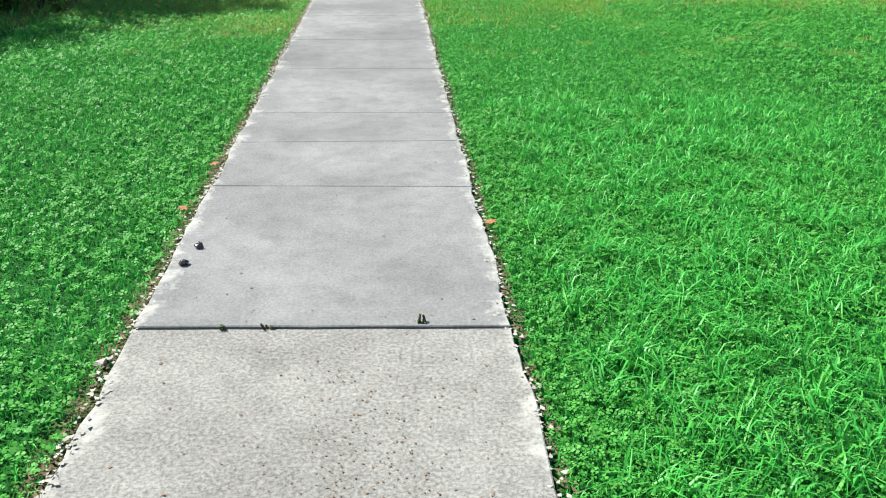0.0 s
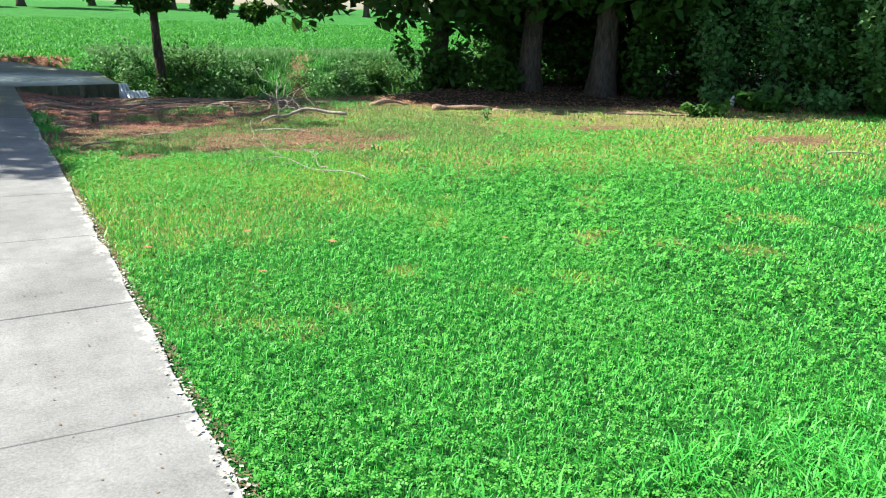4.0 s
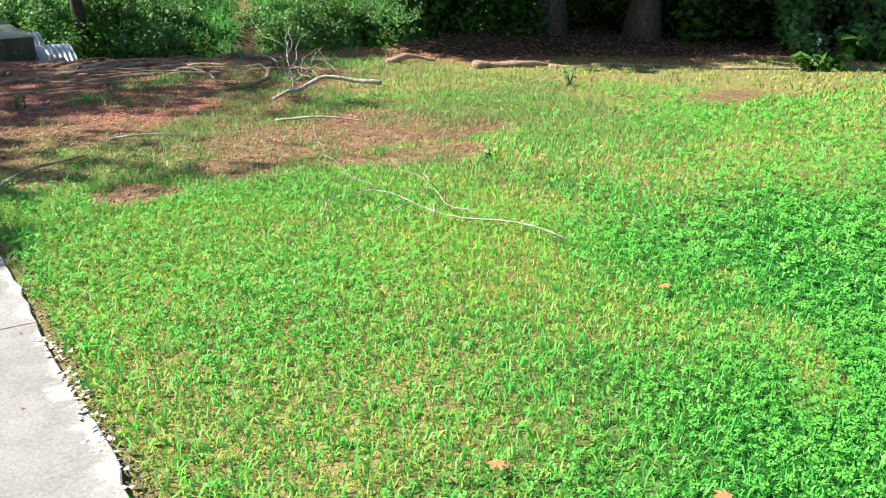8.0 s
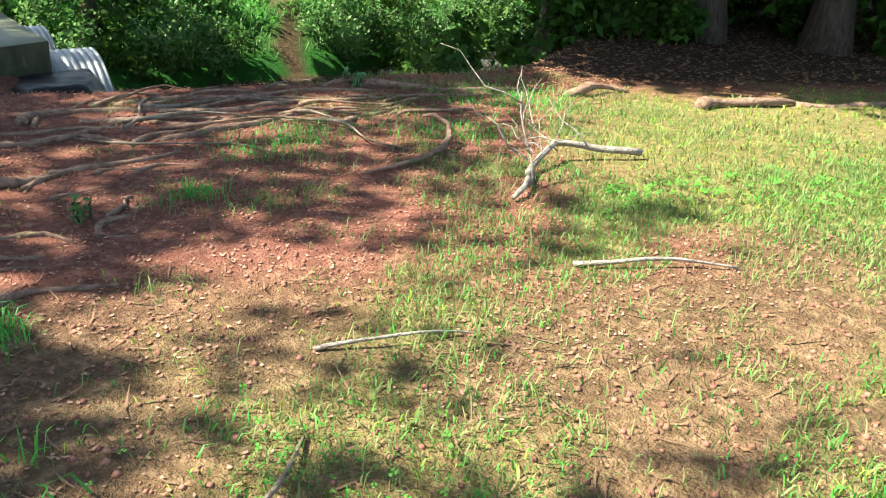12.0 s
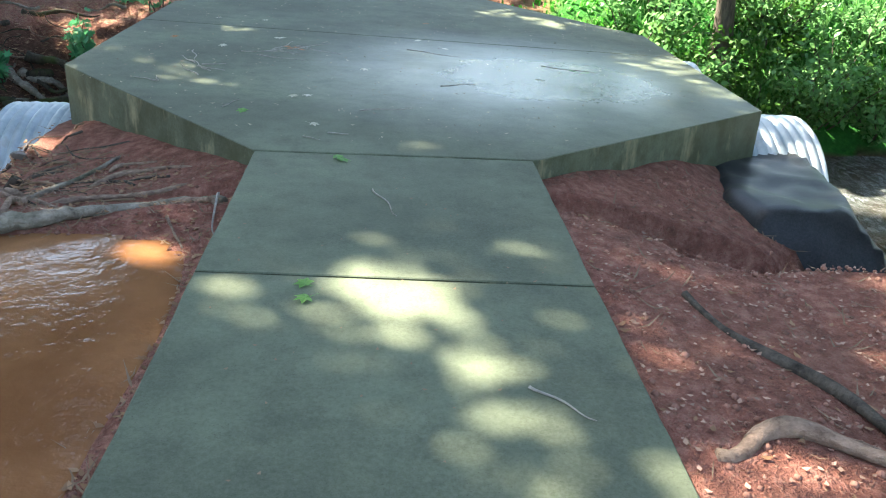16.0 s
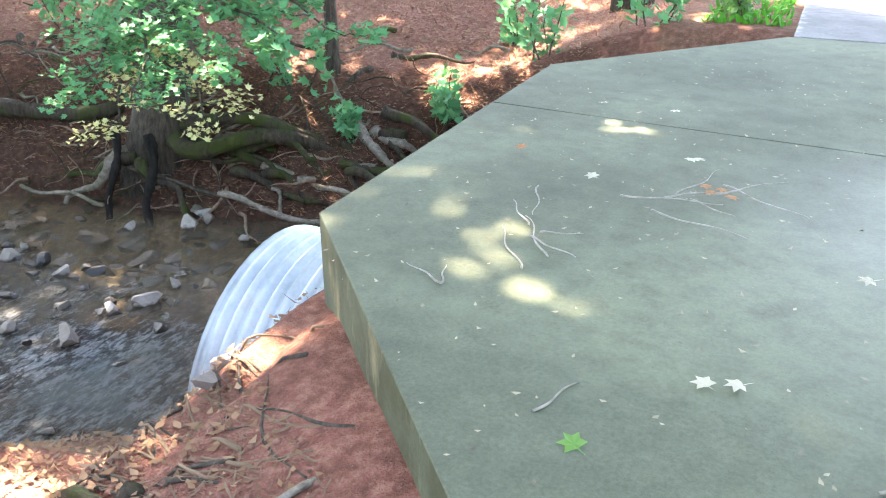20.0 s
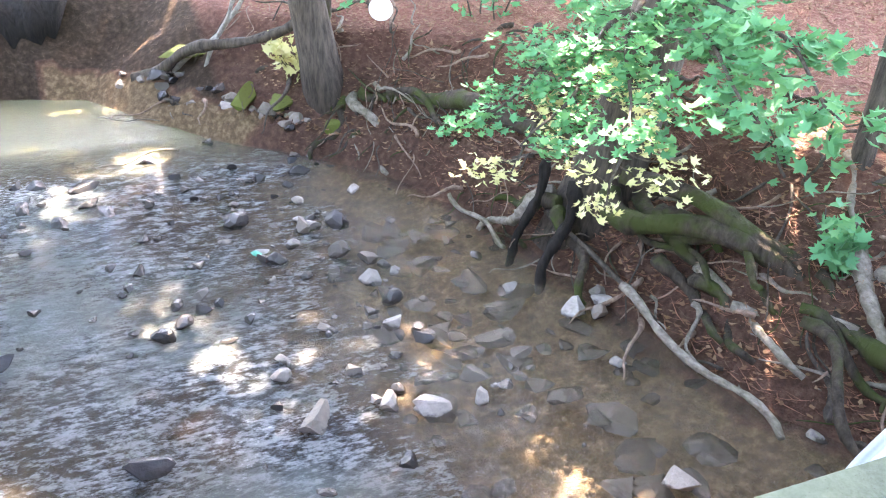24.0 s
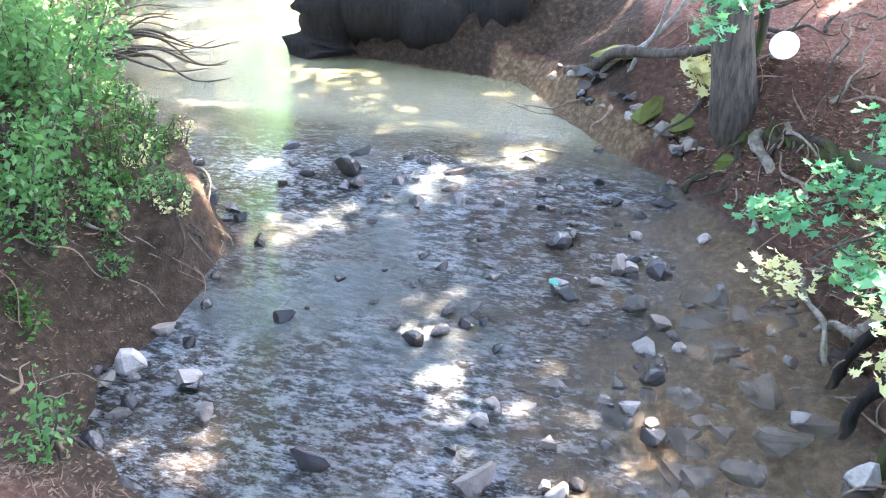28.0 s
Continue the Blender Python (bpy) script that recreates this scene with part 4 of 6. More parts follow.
def blades(name, x, y, length, width, rg, mat, label, lean=0.75):
    n = len(x)
    z = height(x, y) - 0.006
    a = rg.uniform(0, 2 * np.pi, n)
    L = length * rg.uniform(0.55, 1.35, n)
    w = width * rg.uniform(0.6, 1.3, n)
    k = lean * rg.uniform(0.3, 1.3, n)
    b = rg.uniform(0, 2 * np.pi, n)
    dx, dy = np.cos(a), np.sin(a)
    sx, sy = np.cos(b) * w / 2, np.sin(b) * w / 2
    mx, my, mz = x + dx * L * k * 0.35, y + dy * L * k * 0.35, z + L * 0.62
    tx, ty, tz = x + dx * L * k, y + dy * L * k, z + L * (1.0 - 0.42 * np.clip(k, 0, 1.2))
    V = np.stack([np.stack([x - sx, y - sy, z], -1), np.stack([x + sx, y + sy, z], -1), np.stack([mx - sx * 0.8, my - sy * 0.8, mz], -1),
                  np.stack([mx + sx * 0.8, my + sy * 0.8, mz], -1), np.stack([tx, ty, tz], -1)], 1).reshape(-1, 3)
    F = (np.arange(n)[:, None, None] * 5 + np.array([[0, 1, 3], [0, 3, 2], [2, 3, 4]])).reshape(-1, 3)
    return tagged(raw(name, V, F, mat), label, "grass", kind="stuff")


def split_dry(x, y, rg):
    dry = rg.random(len(x)) < 0.85 * dry_amount(x, y) * (0.5 + 0.5 * smooth(wave(x, y, 2.2, 6.0), -0.5, 0.5))
    return dry


rg = np.random.default_rng(21)
for nm, n, box, L, wd in (("grass", 230000, (0.6, 3.4, 0.4, 17.5), 0.047, 0.006), ("grass", 95000, (-3.4, -0.6, 0.4, 12.5), 0.047, 0.006),
                          ("grass", 90000, (3.4, 7.0, 1.0, 18), 0.05, 0.009), ("grass", 60000, (7.0, 16.0, 2.0, 17), 0.065, 0.016), ("grass", 16000, (-9, -3.4, 2, 12), 0.08, 0.014)):
    x, y = lawn_points(n, box[0], box[1], box[2], box[3], rg)
    dry = split_dry(x, y, rg)
    few = dry & (y > 13.0) & (rg.random(len(x)) < 0.75)
    x, y, dry = x[~few], y[~few], dry[~few]
    dull = ~dry & (y > 13.2 + 0.6 * wave(x, y, 1.5, 1.0)) & (x > 0)
    blades(nm, x[~dry & ~dull], y[~dry & ~dull], L, wd, rg, GRASS, "dense short green lawn grass")
    thin = dull & (rg.random(len(x)) < np.where(x < 3.4, 0.14, 0.4))
    if thin.sum() > 50:
        blades("thin_grass", x[thin], y[thin], L, wd, rg, DULLGRASS, "thin olive grass under the trees", 0.9)
    if dry.sum() > 50:
        blades("dry_grass", x[dry], y[dry], L * 0.85, wd, rg, DRYGRASS, "sparse yellowed dry grass", 1.1)
# patchy turf on the worn ground
qx, qy = rg.uniform(0.8, 6.0, 60000), rg.uniform(11.8, 16.6, 60000)
m = smooth(wave(qx, qy, 1.5, 2.0) + 0.6 * wave(qx, qy, 4.0, 7.0) - 0.2 * (qy - 14.4) + 0.16 * (qx - 2.0), 0.0, 0.8)
m *= rg.random(60000) < m
go = (m > 0) & (~worn(qx, qy) | (rg.random(60000) < 0.12))
lush = rg.random(60000) < 0.2
blades("patchy_grass", qx[go & lush], qy[go & lush], 0.05, 0.006, rg, GRASS, "patchy green turf on worn ground", 0.9)
blades("patchy_grass", qx[go & ~lush], qy[go & ~lush], 0.06, 0.006, rg, DULLGRASS, "patchy olive turf on worn ground", 1.0)
# coarse tufts by the walk and on the bare ground
tx, ty = lawn_points(900, 0.9, 3.2, 0.5, 6.0, rg)
tx, ty = np.repeat(tx, 22), np.repeat(ty, 22)
blades("coarse_grass", tx + rg.normal(0, 0.03, len(tx)), ty + rg.normal(0, 0.03, len(ty)), 0.11, 0.008, rg, GRASS, "coarse broad-bladed grass in the lawn", 1.2)
bx = rg.uniform(0.75, 6.5, 520)
by = rg.uniform(13.3, 19.0, 520)
ok = (rg.random(520) < np.clip(0.16 + 0.5 * wave(bx, by, 1.3, 8.0) + 0.24 * (bx - 1.9), 0.04, 0.95)) & (height(bx, by) > -0.4)
bx, by = np.repeat(bx[ok], 34), np.repeat(by[ok], 34)
blades("sparse_grass", bx + rg.normal(0, 0.09, len(bx)), by + rg.normal(0, 0.09, len(by)), 0.075, 0.005, rg, DULLGRASS, "thin grass tufts on bare clay", 1.0)
ex = np.where(rg.random(34) < 0.8, 0.76, -0.76) + rg.normal(0, 0.03, 34)
ey = rg.uniform(9.5, 16.4, 34)
ex, ey = np.repeat(ex, 14), np.repeat(ey, 14)
blades("edge_grass", ex + rg.normal(0, 0.05, len(ex)), ey + rg.normal(0, 0.06, len(ey)), 0.11, 0.008, rg, GRASS, "green weeds along the path's edge", 0.9)
for cx, cy, cs, cn in ((2.05, 16.12, 0.07, 110), (0.84, 14.85, 0.07, 120), (0.75, 15.2, 0.04, 60), (0.74, 15.58, 0.025, 26), (0.76, 15.95, 0.03, 30), (0.9, 15.85, 0.04, 20), (5.4, 17.3, 0.35, 700), (4.2, 16.65, 0.25, 320), (3.1, 17.0, 0.2, 260), (2.7, 16.8, 0.15, 140)):
    blades("grass_tuft", cx + rg.normal(0, cs, cn), cy + rg.normal(0, cs, cn), 0.1 if cs < 0.12 else 0.09, 0.006, rg, GRASS, "green grass tuft on bare clay", 1.0)
fx, fy = rg.uniform(-6, 40, 70000), 27.3 + 34 * rg.random(70000) ** 1.5
okf = (np.abs(fx) > 0.75) & (poly_distance(fx, fy, CREEK_EDGE)[0] > 1.2) & ((fx > -1.5) | (fy > 33))
blades("field_grass", fx[okf], fy[okf], 0.11, 0.045, rg, FIELD, "mown sunlit field grass", 1.1)

wx, wy = rg.uniform(3.0, 17.0, 26000), rg.uniform(26.0, 32.0, 26000)
okw = (poly_distance(wx, wy, CREEK_EDGE)[0] > 0.35) & (rg.random(26000) > clay_amount(wx, wy)) & (rg.random(26000) < 0.3 + 0.7 * smooth(wave(wx, wy, 1.2, 3.0), -0.6, 0.3))
blades("rank_grass", wx[okw], wy[okw], 0.24, 0.02, rg, WEED, "rank sunlit grass and weeds on the far bank", 0.9)


def clover_patch(n, box, size):
    x, y = lawn_points(n, *box, rg, 2.5)
    keep = rg.random(len(x)) < 0.35 + 0.65 * smooth(wave(x, y, 0.8, 2.2) + 0.5 * wave(x, y, 2.6, 4.0), -0.4, 0.6) - 0.5 * dry_amount(x, y)
    x, y = x[keep], y[keep]
    n = len(x)
    z = height(x, y) + rg.uniform(0.02, 0.055, n)
    a0, s = rg.uniform(0, 2 * np.pi, n), size * rg.uniform(0.7, 1.3, n)
    tilt = rg.normal(0, 0.35, (n, 2))
    V = []
    for k in range(3):
        a = a0 + k * 2.094
        for r_, w_ in ((0.1, 0), (0.75, 0.55), (1.05, 0), (0.75, -0.55)):
            px, py = s * (r_ * np.cos(a) - w_ * np.sin(a)), s * (r_ * np.sin(a) + w_ * np.cos(a))
            V.append(np.stack([x + px, y + py, z + px * tilt[:, 0] + py * tilt[:, 1]], -1))
    V = np.stack(V, 1).reshape(-1, 3)
    F = (np.arange(n)[:, None, None] * 12 + np.arange(12).reshape(3, 4)).reshape(-1, 4)
    tagged(raw("clover", V, F, CLOVER), "low green clover leaves among the grass", "clover", kind="stuff")


clover_patch(125000, (0.7, 3.6, 0.4, 14.5), 0.0105)
clover_patch(42000, (-3.4, -0.7, 0.4, 12.0), 0.013)
clover_patch(44000, (3.6, 8.0, 1.0, 15.0), 0.018)


def plain(name, color, rough=0.8, var=0.3):
    m, t, b = material(name, rough, 0.3)
    isl = t.nodes.new("ShaderNodeNewGeometry").outputs["Random Per Island"]
    c = mix(t, isl, tuple(v * (1 - var) for v in color), tuple(min(1, v * (1 + var)) for v in color))
    c = mix(t, noise_tex(t, 60), c, tuple(v * 0.75 for v in color))
    t.links.new(c, b.inputs["Base Color"])
    return m


LITTER = foliage("dead_leaf_litter", (0.1, 0.055, 0.03), (0.24, 0.13, 0.07), (0.42, 0.28, 0.17), 0.8, 0.1)
NEEDLE = plain("fallen_twigs", (0.2, 0.13, 0.08))
CRUMB = plain("concrete_crumbs", (0.36, 0.345, 0.31), 0.9, 0.3)
PALECHIP = plain("pale_chips", (0.36, 0.22, 0.16), 0.9, 0.6)
SLABBIT = plain("slab_leaf_bits", (0.25, 0.22, 0.15), 0.8, 0.9)
EDGEDIRT = plain("dark_edge_dirt", (0.12, 0.09, 0.055), 0.95, 0.7)
PEBBLE = plain("clay_pebbles", (0.26, 0.125, 0.09), 0.9, 0.7)


def scatter_clay(n, x0, x1, y0, y1, top=-1.72):
    x, y = rg.uniform(x0, x1, n), rg.uniform(y0, y1, n)
    z = height(x, y)
    keep = (rg.random(n) < clay_amount(x, y) ** 2) & (z > top) & ~((np.abs(x) < 0.7)) & ~((np.abs(x) < 2.3) & (y > 20.1 + 0.8 * (np.abs(x) - 0.7)) & (y < 27))
    return x[keep], y[keep], z[keep]


def litter(name, pts, size, mat, label, category, aspect=0.5, lift=0.006):
    x, y, z = pts
    n = len(x)
    a, s = rg.uniform(0, 2 * np.pi, n), size * rg.uniform(0.5, 1.5, n)
    c, si = np.cos(a) * s, np.sin(a) * s
    q = rg.normal(0, 0.35, (n, 2)) * s[:, None]
    V = np.stack([np.stack([x - c, y - si, z + lift + abs(q[:, 0])], -1), np.stack([x + si * aspect, y - c * aspect, z + lift], -1),
                  np.stack([x + c, y + si, z + lift + abs(q[:, 1])], -1), np.stack([x - si * aspect, y + c * aspect, z + lift], -1)], 1)
    tagged(raw(name, V.reshape(-1, 3), np.arange(4 * n).reshape(-1, 4), mat), label, category, kind="stuff")


litter("leaf_litter", scatter_clay(4500, -6, 8, 12, 21), 0.014, LITTER, "scattered dead brown leaves on clay", "leaf litter")
litter("leaf_litter", scatter_clay(2200, -6, -2.2, 19, 22.5), 0.015, NEEDLE, "dark leaf bits on the creek bank", "leaf litter")
litter("leaf_litter", scatter_clay(26000, -13, -2.2, 23.5, 31), 0.026, LITTER, "dead brown leaves on the creek bank", "leaf litter")
litter("leaf_litter", scatter_clay(2500, -10, -3.8, 15, 21), 0.018, NEEDLE, "dead brown leaves on the weedy bank", "leaf litter")
litter("leaf_litter", scatter_clay(14000, 6, 17, 14, 24), 0.03, LITTER, "dead brown leaves under the thicket", "leaf litter")
litter("twig_litter", scatter_clay(2600, -3.4, -0.7, 17, 21.6), 0.03, NEEDLE, "fine twigs and root bits round the puddle", "twigs", 0.08)
litter("leaf_litter", scatter_clay(4200, -3.4, -0.7, 17, 21.6), 0.015, LITTER, "crumbled dead leaves round the puddle", "leaf litter")
litter("twig_litter", scatter_clay(5000, -4, 7, 13, 21), 0.06, NEEDLE, "fine fallen twigs on bare clay", "twigs", 0.05)
litter("twig_litter", scatter_clay(6000, -13, -2.2, 19, 31), 0.06, NEEDLE, "fine fallen twigs on the bank", "twigs", 0.04)
STRAW = plain("red_brown_needles", (0.34, 0.15, 0.09), 0.8, 0.5)
litter("needle_litter", scatter_clay(26000, -13, -1.8, 24.6, 31), 0.1, STRAW, "red-brown pine needles matted on the bank", "needles", 0.03, 0.012)
litter("needle_litter", scatter_clay(2600, -4.2, -1.2, 19.4, 22.2), 0.035, NEEDLE, "brown needles and root hairs by the pipe", "needles", 0.07, 0.008)
litter("leaf_litter", scatter_clay(700, -3.6, -1.9, 20.2, 22.2), 0.02, LITTER, "dead brown leaves beside the pipe", "leaf litter", 0.5, 0.02)
litter("bark_chips", scatter_clay(9000, 0.7, 6.5, 13.5, 19.5), 0.009, PALECHIP, "pale wood chips and leaf bits on clay", "chips", 0.6)
px, py, pz = scatter_clay(26000, -3, 7, 12.5, 20.9)
n = len(px)
s = 0.004 + 0.013 * rg.random(n) ** 2.2
OCT = np.array([(1, 0, 0), (-0.9, 0.1, 0), (0, 1.2, 0.1), (0, -1, 0), (0.1, 0, 0.8), (0, 0, -0.8)])
V = np.stack([px, py, pz + 0.002], -1)[:, None, :] + OCT[None] * s[:, None, None]
F = np.array([(0, 2, 4), (2, 1, 4), (1, 3, 4), (3, 0, 4), (2, 0, 5), (1, 2, 5), (3, 1, 5), (0, 3, 5)])
tagged(raw("pebbles", V.reshape(-1, 3), (np.arange(n)[:, None, None] * 6 + F).reshape(-1, 3), PEBBLE), "small pebbles strewn over red clay", "pebbles", kind="stuff")


# crumbled edge and dirt along the walk, specks on it
def edge_points(n, off, y0, y1, side):
    y = rg.uniform(y0, y1, n)
    x = side * (W + off + rg.normal(0, 0.018, n))
    return x, y, np.maximum(height(x, y), -0.03)


for side in (-1, 1):
    litter("edge_crumbs", edge_points(900, 0.0, 0.3, 11, side), 0.009, CRUMB, "pale concrete crumbs along the path's edge", "crumbs", 0.7, 0.028)
    litter("edge_litter", edge_points(3400, 0.03, 0.3, 17, side), 0.012, EDGEDIRT, "brown dirt and dead grass along the path", "litter", 0.35, 0.016)
sx, sy = rg.uniform(-0.6, 0.62, 520), rg.uniform(0.8, 20, 520)
litter("walk_specks", (sx, sy, 0 * sx), 0.006, NEEDLE, "small dark specks and bits on the path", "specks", 0.6, 0.002)
sx, sy = rg.normal(0.18, 0.16, 420), rg.normal(1.95, 0.3, 420)
litter("walk_specks", (sx, sy, 0 * sx), 0.004, NEEDLE, "dark gritty specks on the pale path", "specks", 0.7, 0.002)
ux, uy = rg.uniform(-2.0, 2.4, 1100), rg.uniform(20.3, 26.2, 1100)
on = np.abs(ux) < 0.7 + (uy - 20.2)
litter("slab_specks", (ux[on], uy[on], -0.0645 * np.clip(ux[on] - 0.72, 0, 9)), 0.01, SLABBIT, "leaf bits and dirt on the damp slab", "specks", 0.5, 0.004)

# ---- bare roots ----
def root(a, b, r0, r1=None, amp=0.07, seed=0, sink=0.35, mat=ROOT, label="bare winding tree root on red clay", n=16, hump=0.0, name="tree_root"):
    r = random.Random(seed)
    flat = wander((*a, 0), (*b, 0), n, amp, r)
    r1 = r0 * 0.35 if r1 is None else r1
    pts, rad = [], []
    for i, p in enumerate(flat):
        u = i / n
        rr = (r0 + (r1 - r0) * u) * (1 + 0.25 * math.sin(9 * u + seed))
        pts.append((p.x, p.y, z_at(p.x, p.y) + rr * (1 - 2 * sink * (1.4 if i in (0, n) else 1)) + hump * math.sin(math.pi * u) + rr * 0.5 * math.sin(5 * u + seed)))
        rad.append(rr)
    ob = tube_object(name, [(pts, rad)], mat, None, sides=8)
    return tagged(ob, label, "root", "bare roots")


def bent_root(pts, r0, r1, seed=0, mat=ROOT, label="bare winding tree root on red clay", lift=0.3):
    """A root that follows the ground through a few bends, knotted and half sunk."""
    r = random.Random(seed)
    P = [Vector((x, y, 0)) for x, y in pts]
    P = [P[0] * 2 - P[1]] + P + [P[-1] * 2 - P[-2]]
    line, n = [], 6
    for i in range(1, len(P) - 2):
        a, b, c, d = P[i - 1], P[i], P[i + 1], P[i + 2]
        for k in range(n + (i == len(P) - 3)):
            u = k / n
            line.append(0.5 * (2 * b + (c - a) * u + (2 * a - 5 * b + 4 * c - d) * u * u + (3 * b - a - 3 * c + d) * u ** 3))
    m = len(line) - 1
    out, rad = [], []
    for i, p in enumerate(line):
        u = i / m
        rr = (r0 + (r1 - r0) * u) * (1 + 0.16 * math.sin(11 * u + seed) + r.uniform(-0.09, 0.09))
        q = p + Vector((r.uniform(-1, 1), r.uniform(-1, 1), 0)) * 0.25 * rr
        end = 1.0 if 0 < i < m else -0.6
        out.append((q.x, q.y, z_at(q.x, q.y) + rr * (lift * end + 0.35 * math.sin(7 * u + seed))))
        rad.append(rr)
    return tagged(tube_object("tree_root", [(out, rad)], mat, None, sides=9), label, "root", "bare roots")


k = 60
for pts, r0, r1 in ((((0.68, 16.8), (0.88, 17.08), (1.06, 17.14), (1.28, 17.1)), 0.034, 0.014), (((0.8, 17.25), (1.03, 17.52), (1.3, 17.54), (1.56, 17.61), (1.85, 17.66), (2.09, 17.3)), 0.04, 0.014),
                    (((1.5, 17.58), (1.85, 17.68), (2.26, 17.94), (2.62, 17.7), (3.0, 17.75)), 0.026, 0.012), (((1.1, 16.66), (1.3, 16.72), (1.45, 16.86), (1.63, 16.95), (2.09, 16.97), (2.3, 17.05)), 0.034, 0.012),
                    (((1.28, 16.6), (1.36, 16.74), (1.6, 16.93)), 0.02, 0.016), (((0.93, 15.84), (1.1, 15.85), (1.23, 15.83), (1.3, 15.7)), 0.02, 0.009), (((1.42, 15.76), (1.5, 15.92), (1.66, 15.98), (1.72, 16.16)), 0.022, 0.008),
                    (((1.42, 15.78), (1.46, 15.7), (1.56, 15.66)), 0.014, 0.006), (((0.86, 15.42), (0.98, 15.45), (1.12, 15.43)), 0.015, 0.006), (((0.88, 15.11), (1.02, 15.16), (1.2, 15.12), (1.33, 15.09)), 0.021, 0.008),
                    (((1.55, 18.1), (1.77, 18.36), (2.24, 18.36), (2.93, 18.0), (3.4, 18.05), (3.84, 17.95), (4.4, 17.9), (4.93, 17.71)), 0.036, 0.016), (((1.62, 18.02), (1.72, 18.3)), 0.022, 0.016),
                    (((1.95, 18.1), (2.12, 18.01), (2.4, 17.92), (2.71, 17.88), (3.1, 17.6)), 0.03, 0.012), (((2.26, 17.37), (2.68, 17.46), (3.05, 17.5), (3.45, 17.63), (4.03, 17.58)), 0.032, 0.014),
                    (((2.05, 17.3), (2.3, 17.5), (2.62, 17.62), (2.9, 17.9)), 0.022, 0.01), (((4.5, 18.5), (4.94, 18.0), (5.36, 17.85), (5.9, 17.6)), 0.04, 0.02), (((3.6, 17.2), (3.85, 17.42), (4.1, 17.45), (4.5, 17.7)), 0.028, 0.012),
                    (((1.15, 17.95), (1.5, 17.86), (1.9, 17.86), (2.3, 17.7)), 0.022, 0.01), (((2.3, 18.5), (2.7, 18.55), (3.3, 18.35), (3.9, 18.4), (4.5, 18.2)), 0.034, 0.016), (((1.9, 16.75), (2.1, 16.83), (2.3, 16.72)), 0.016, 0.006),
                    (((1.35, 16.42), (1.52, 16.5), (1.72, 16.55)), 0.012, 0.005), (((1.7, 16.82), (1.85, 16.88), (2.05, 16.72)), 0.014, 0.006), (((2.9, 16.95), (3.15, 17.1), (3.5, 17.1)), 0.02, 0.008)):
    k += 1
    bent_root(pts, r0, r1, k)
# tangle of roots along the crest of the bank
for j in range(24):
    rr = random.Random(700 + j)
    x = rr.uniform(1.6, 4.8)
    y = rr.uniform(17.5, 18.95) - 0.1 * (x - 1.6)
    L = rr.uniform(0.4, 1.5)
    w = rr.uniform(-0.5, 0.5) if j % 3 else rr.uniform(-1.5, 1.5)
    root((x, y), (x + L * math.cos(w), y + L * math.sin(w)), rr.uniform(0.007, 0.02), rr.uniform(0.004, 0.011), rr.uniform(0.05, 0.14), 700 + j, 0.25, (ROOT, GREYROOT)[j % 3 == 0], hump=rr.uniform(0, 0.05))
zc = z_at(3.6, 16.1)
tagged(tube_object("tree_root", [([(3.03, 16.03, zc + 0.005), (3.25, 16.02, zc + 0.02), (3.49, 16.06, zc + 0.03), (3.72, 16.16, zc + 0.04), (3.89, 16.3, zc + 0.06), (3.96, 16.42, zc + 0.12), (3.9, 16.52, zc + 0.17), (3.84, 16.56, zc + 0.16)],
                                  [0.008, 0.013, 0.018, 0.022, 0.024, 0.021, 0.017, 0.012])], ROOT, sides=9), "curled pale root arching off the clay", "root", "bare roots")
root((1.54, 16.0), (1.74, 16.27), 0.016, 0.01, 0.08, 93, 0.1)
root((0.88, 15.54), (1.15, 15.56), 0.018, 0.01, 0.08, 94, 0.3)
root((1.0, 18.75), (1.36, 17.95), 0.013, 0.024, 0.05, 91, 0.2, BARK, "dark bark-covered root beside the walk")
root((0.78, 17.85), (1.35, 17.95), 0.026, 0.024, 0.16, 92, 0.25)
for a, b, r0, hp in (((6.75, 16.4), (7.8, 16.05), 0.06, 0.05), ((7.7, 16.05), (8.9, 15.1), 0.045, 0.0), ((8.8, 15.1), (10.4, 14.0), 0.04, 0.0), ((6.0, 17.35), (6.7, 17.2), 0.05, 0.05)):
    k += 1
    root(a, b, r0, seed=k, amp=0.06, hump=hp)
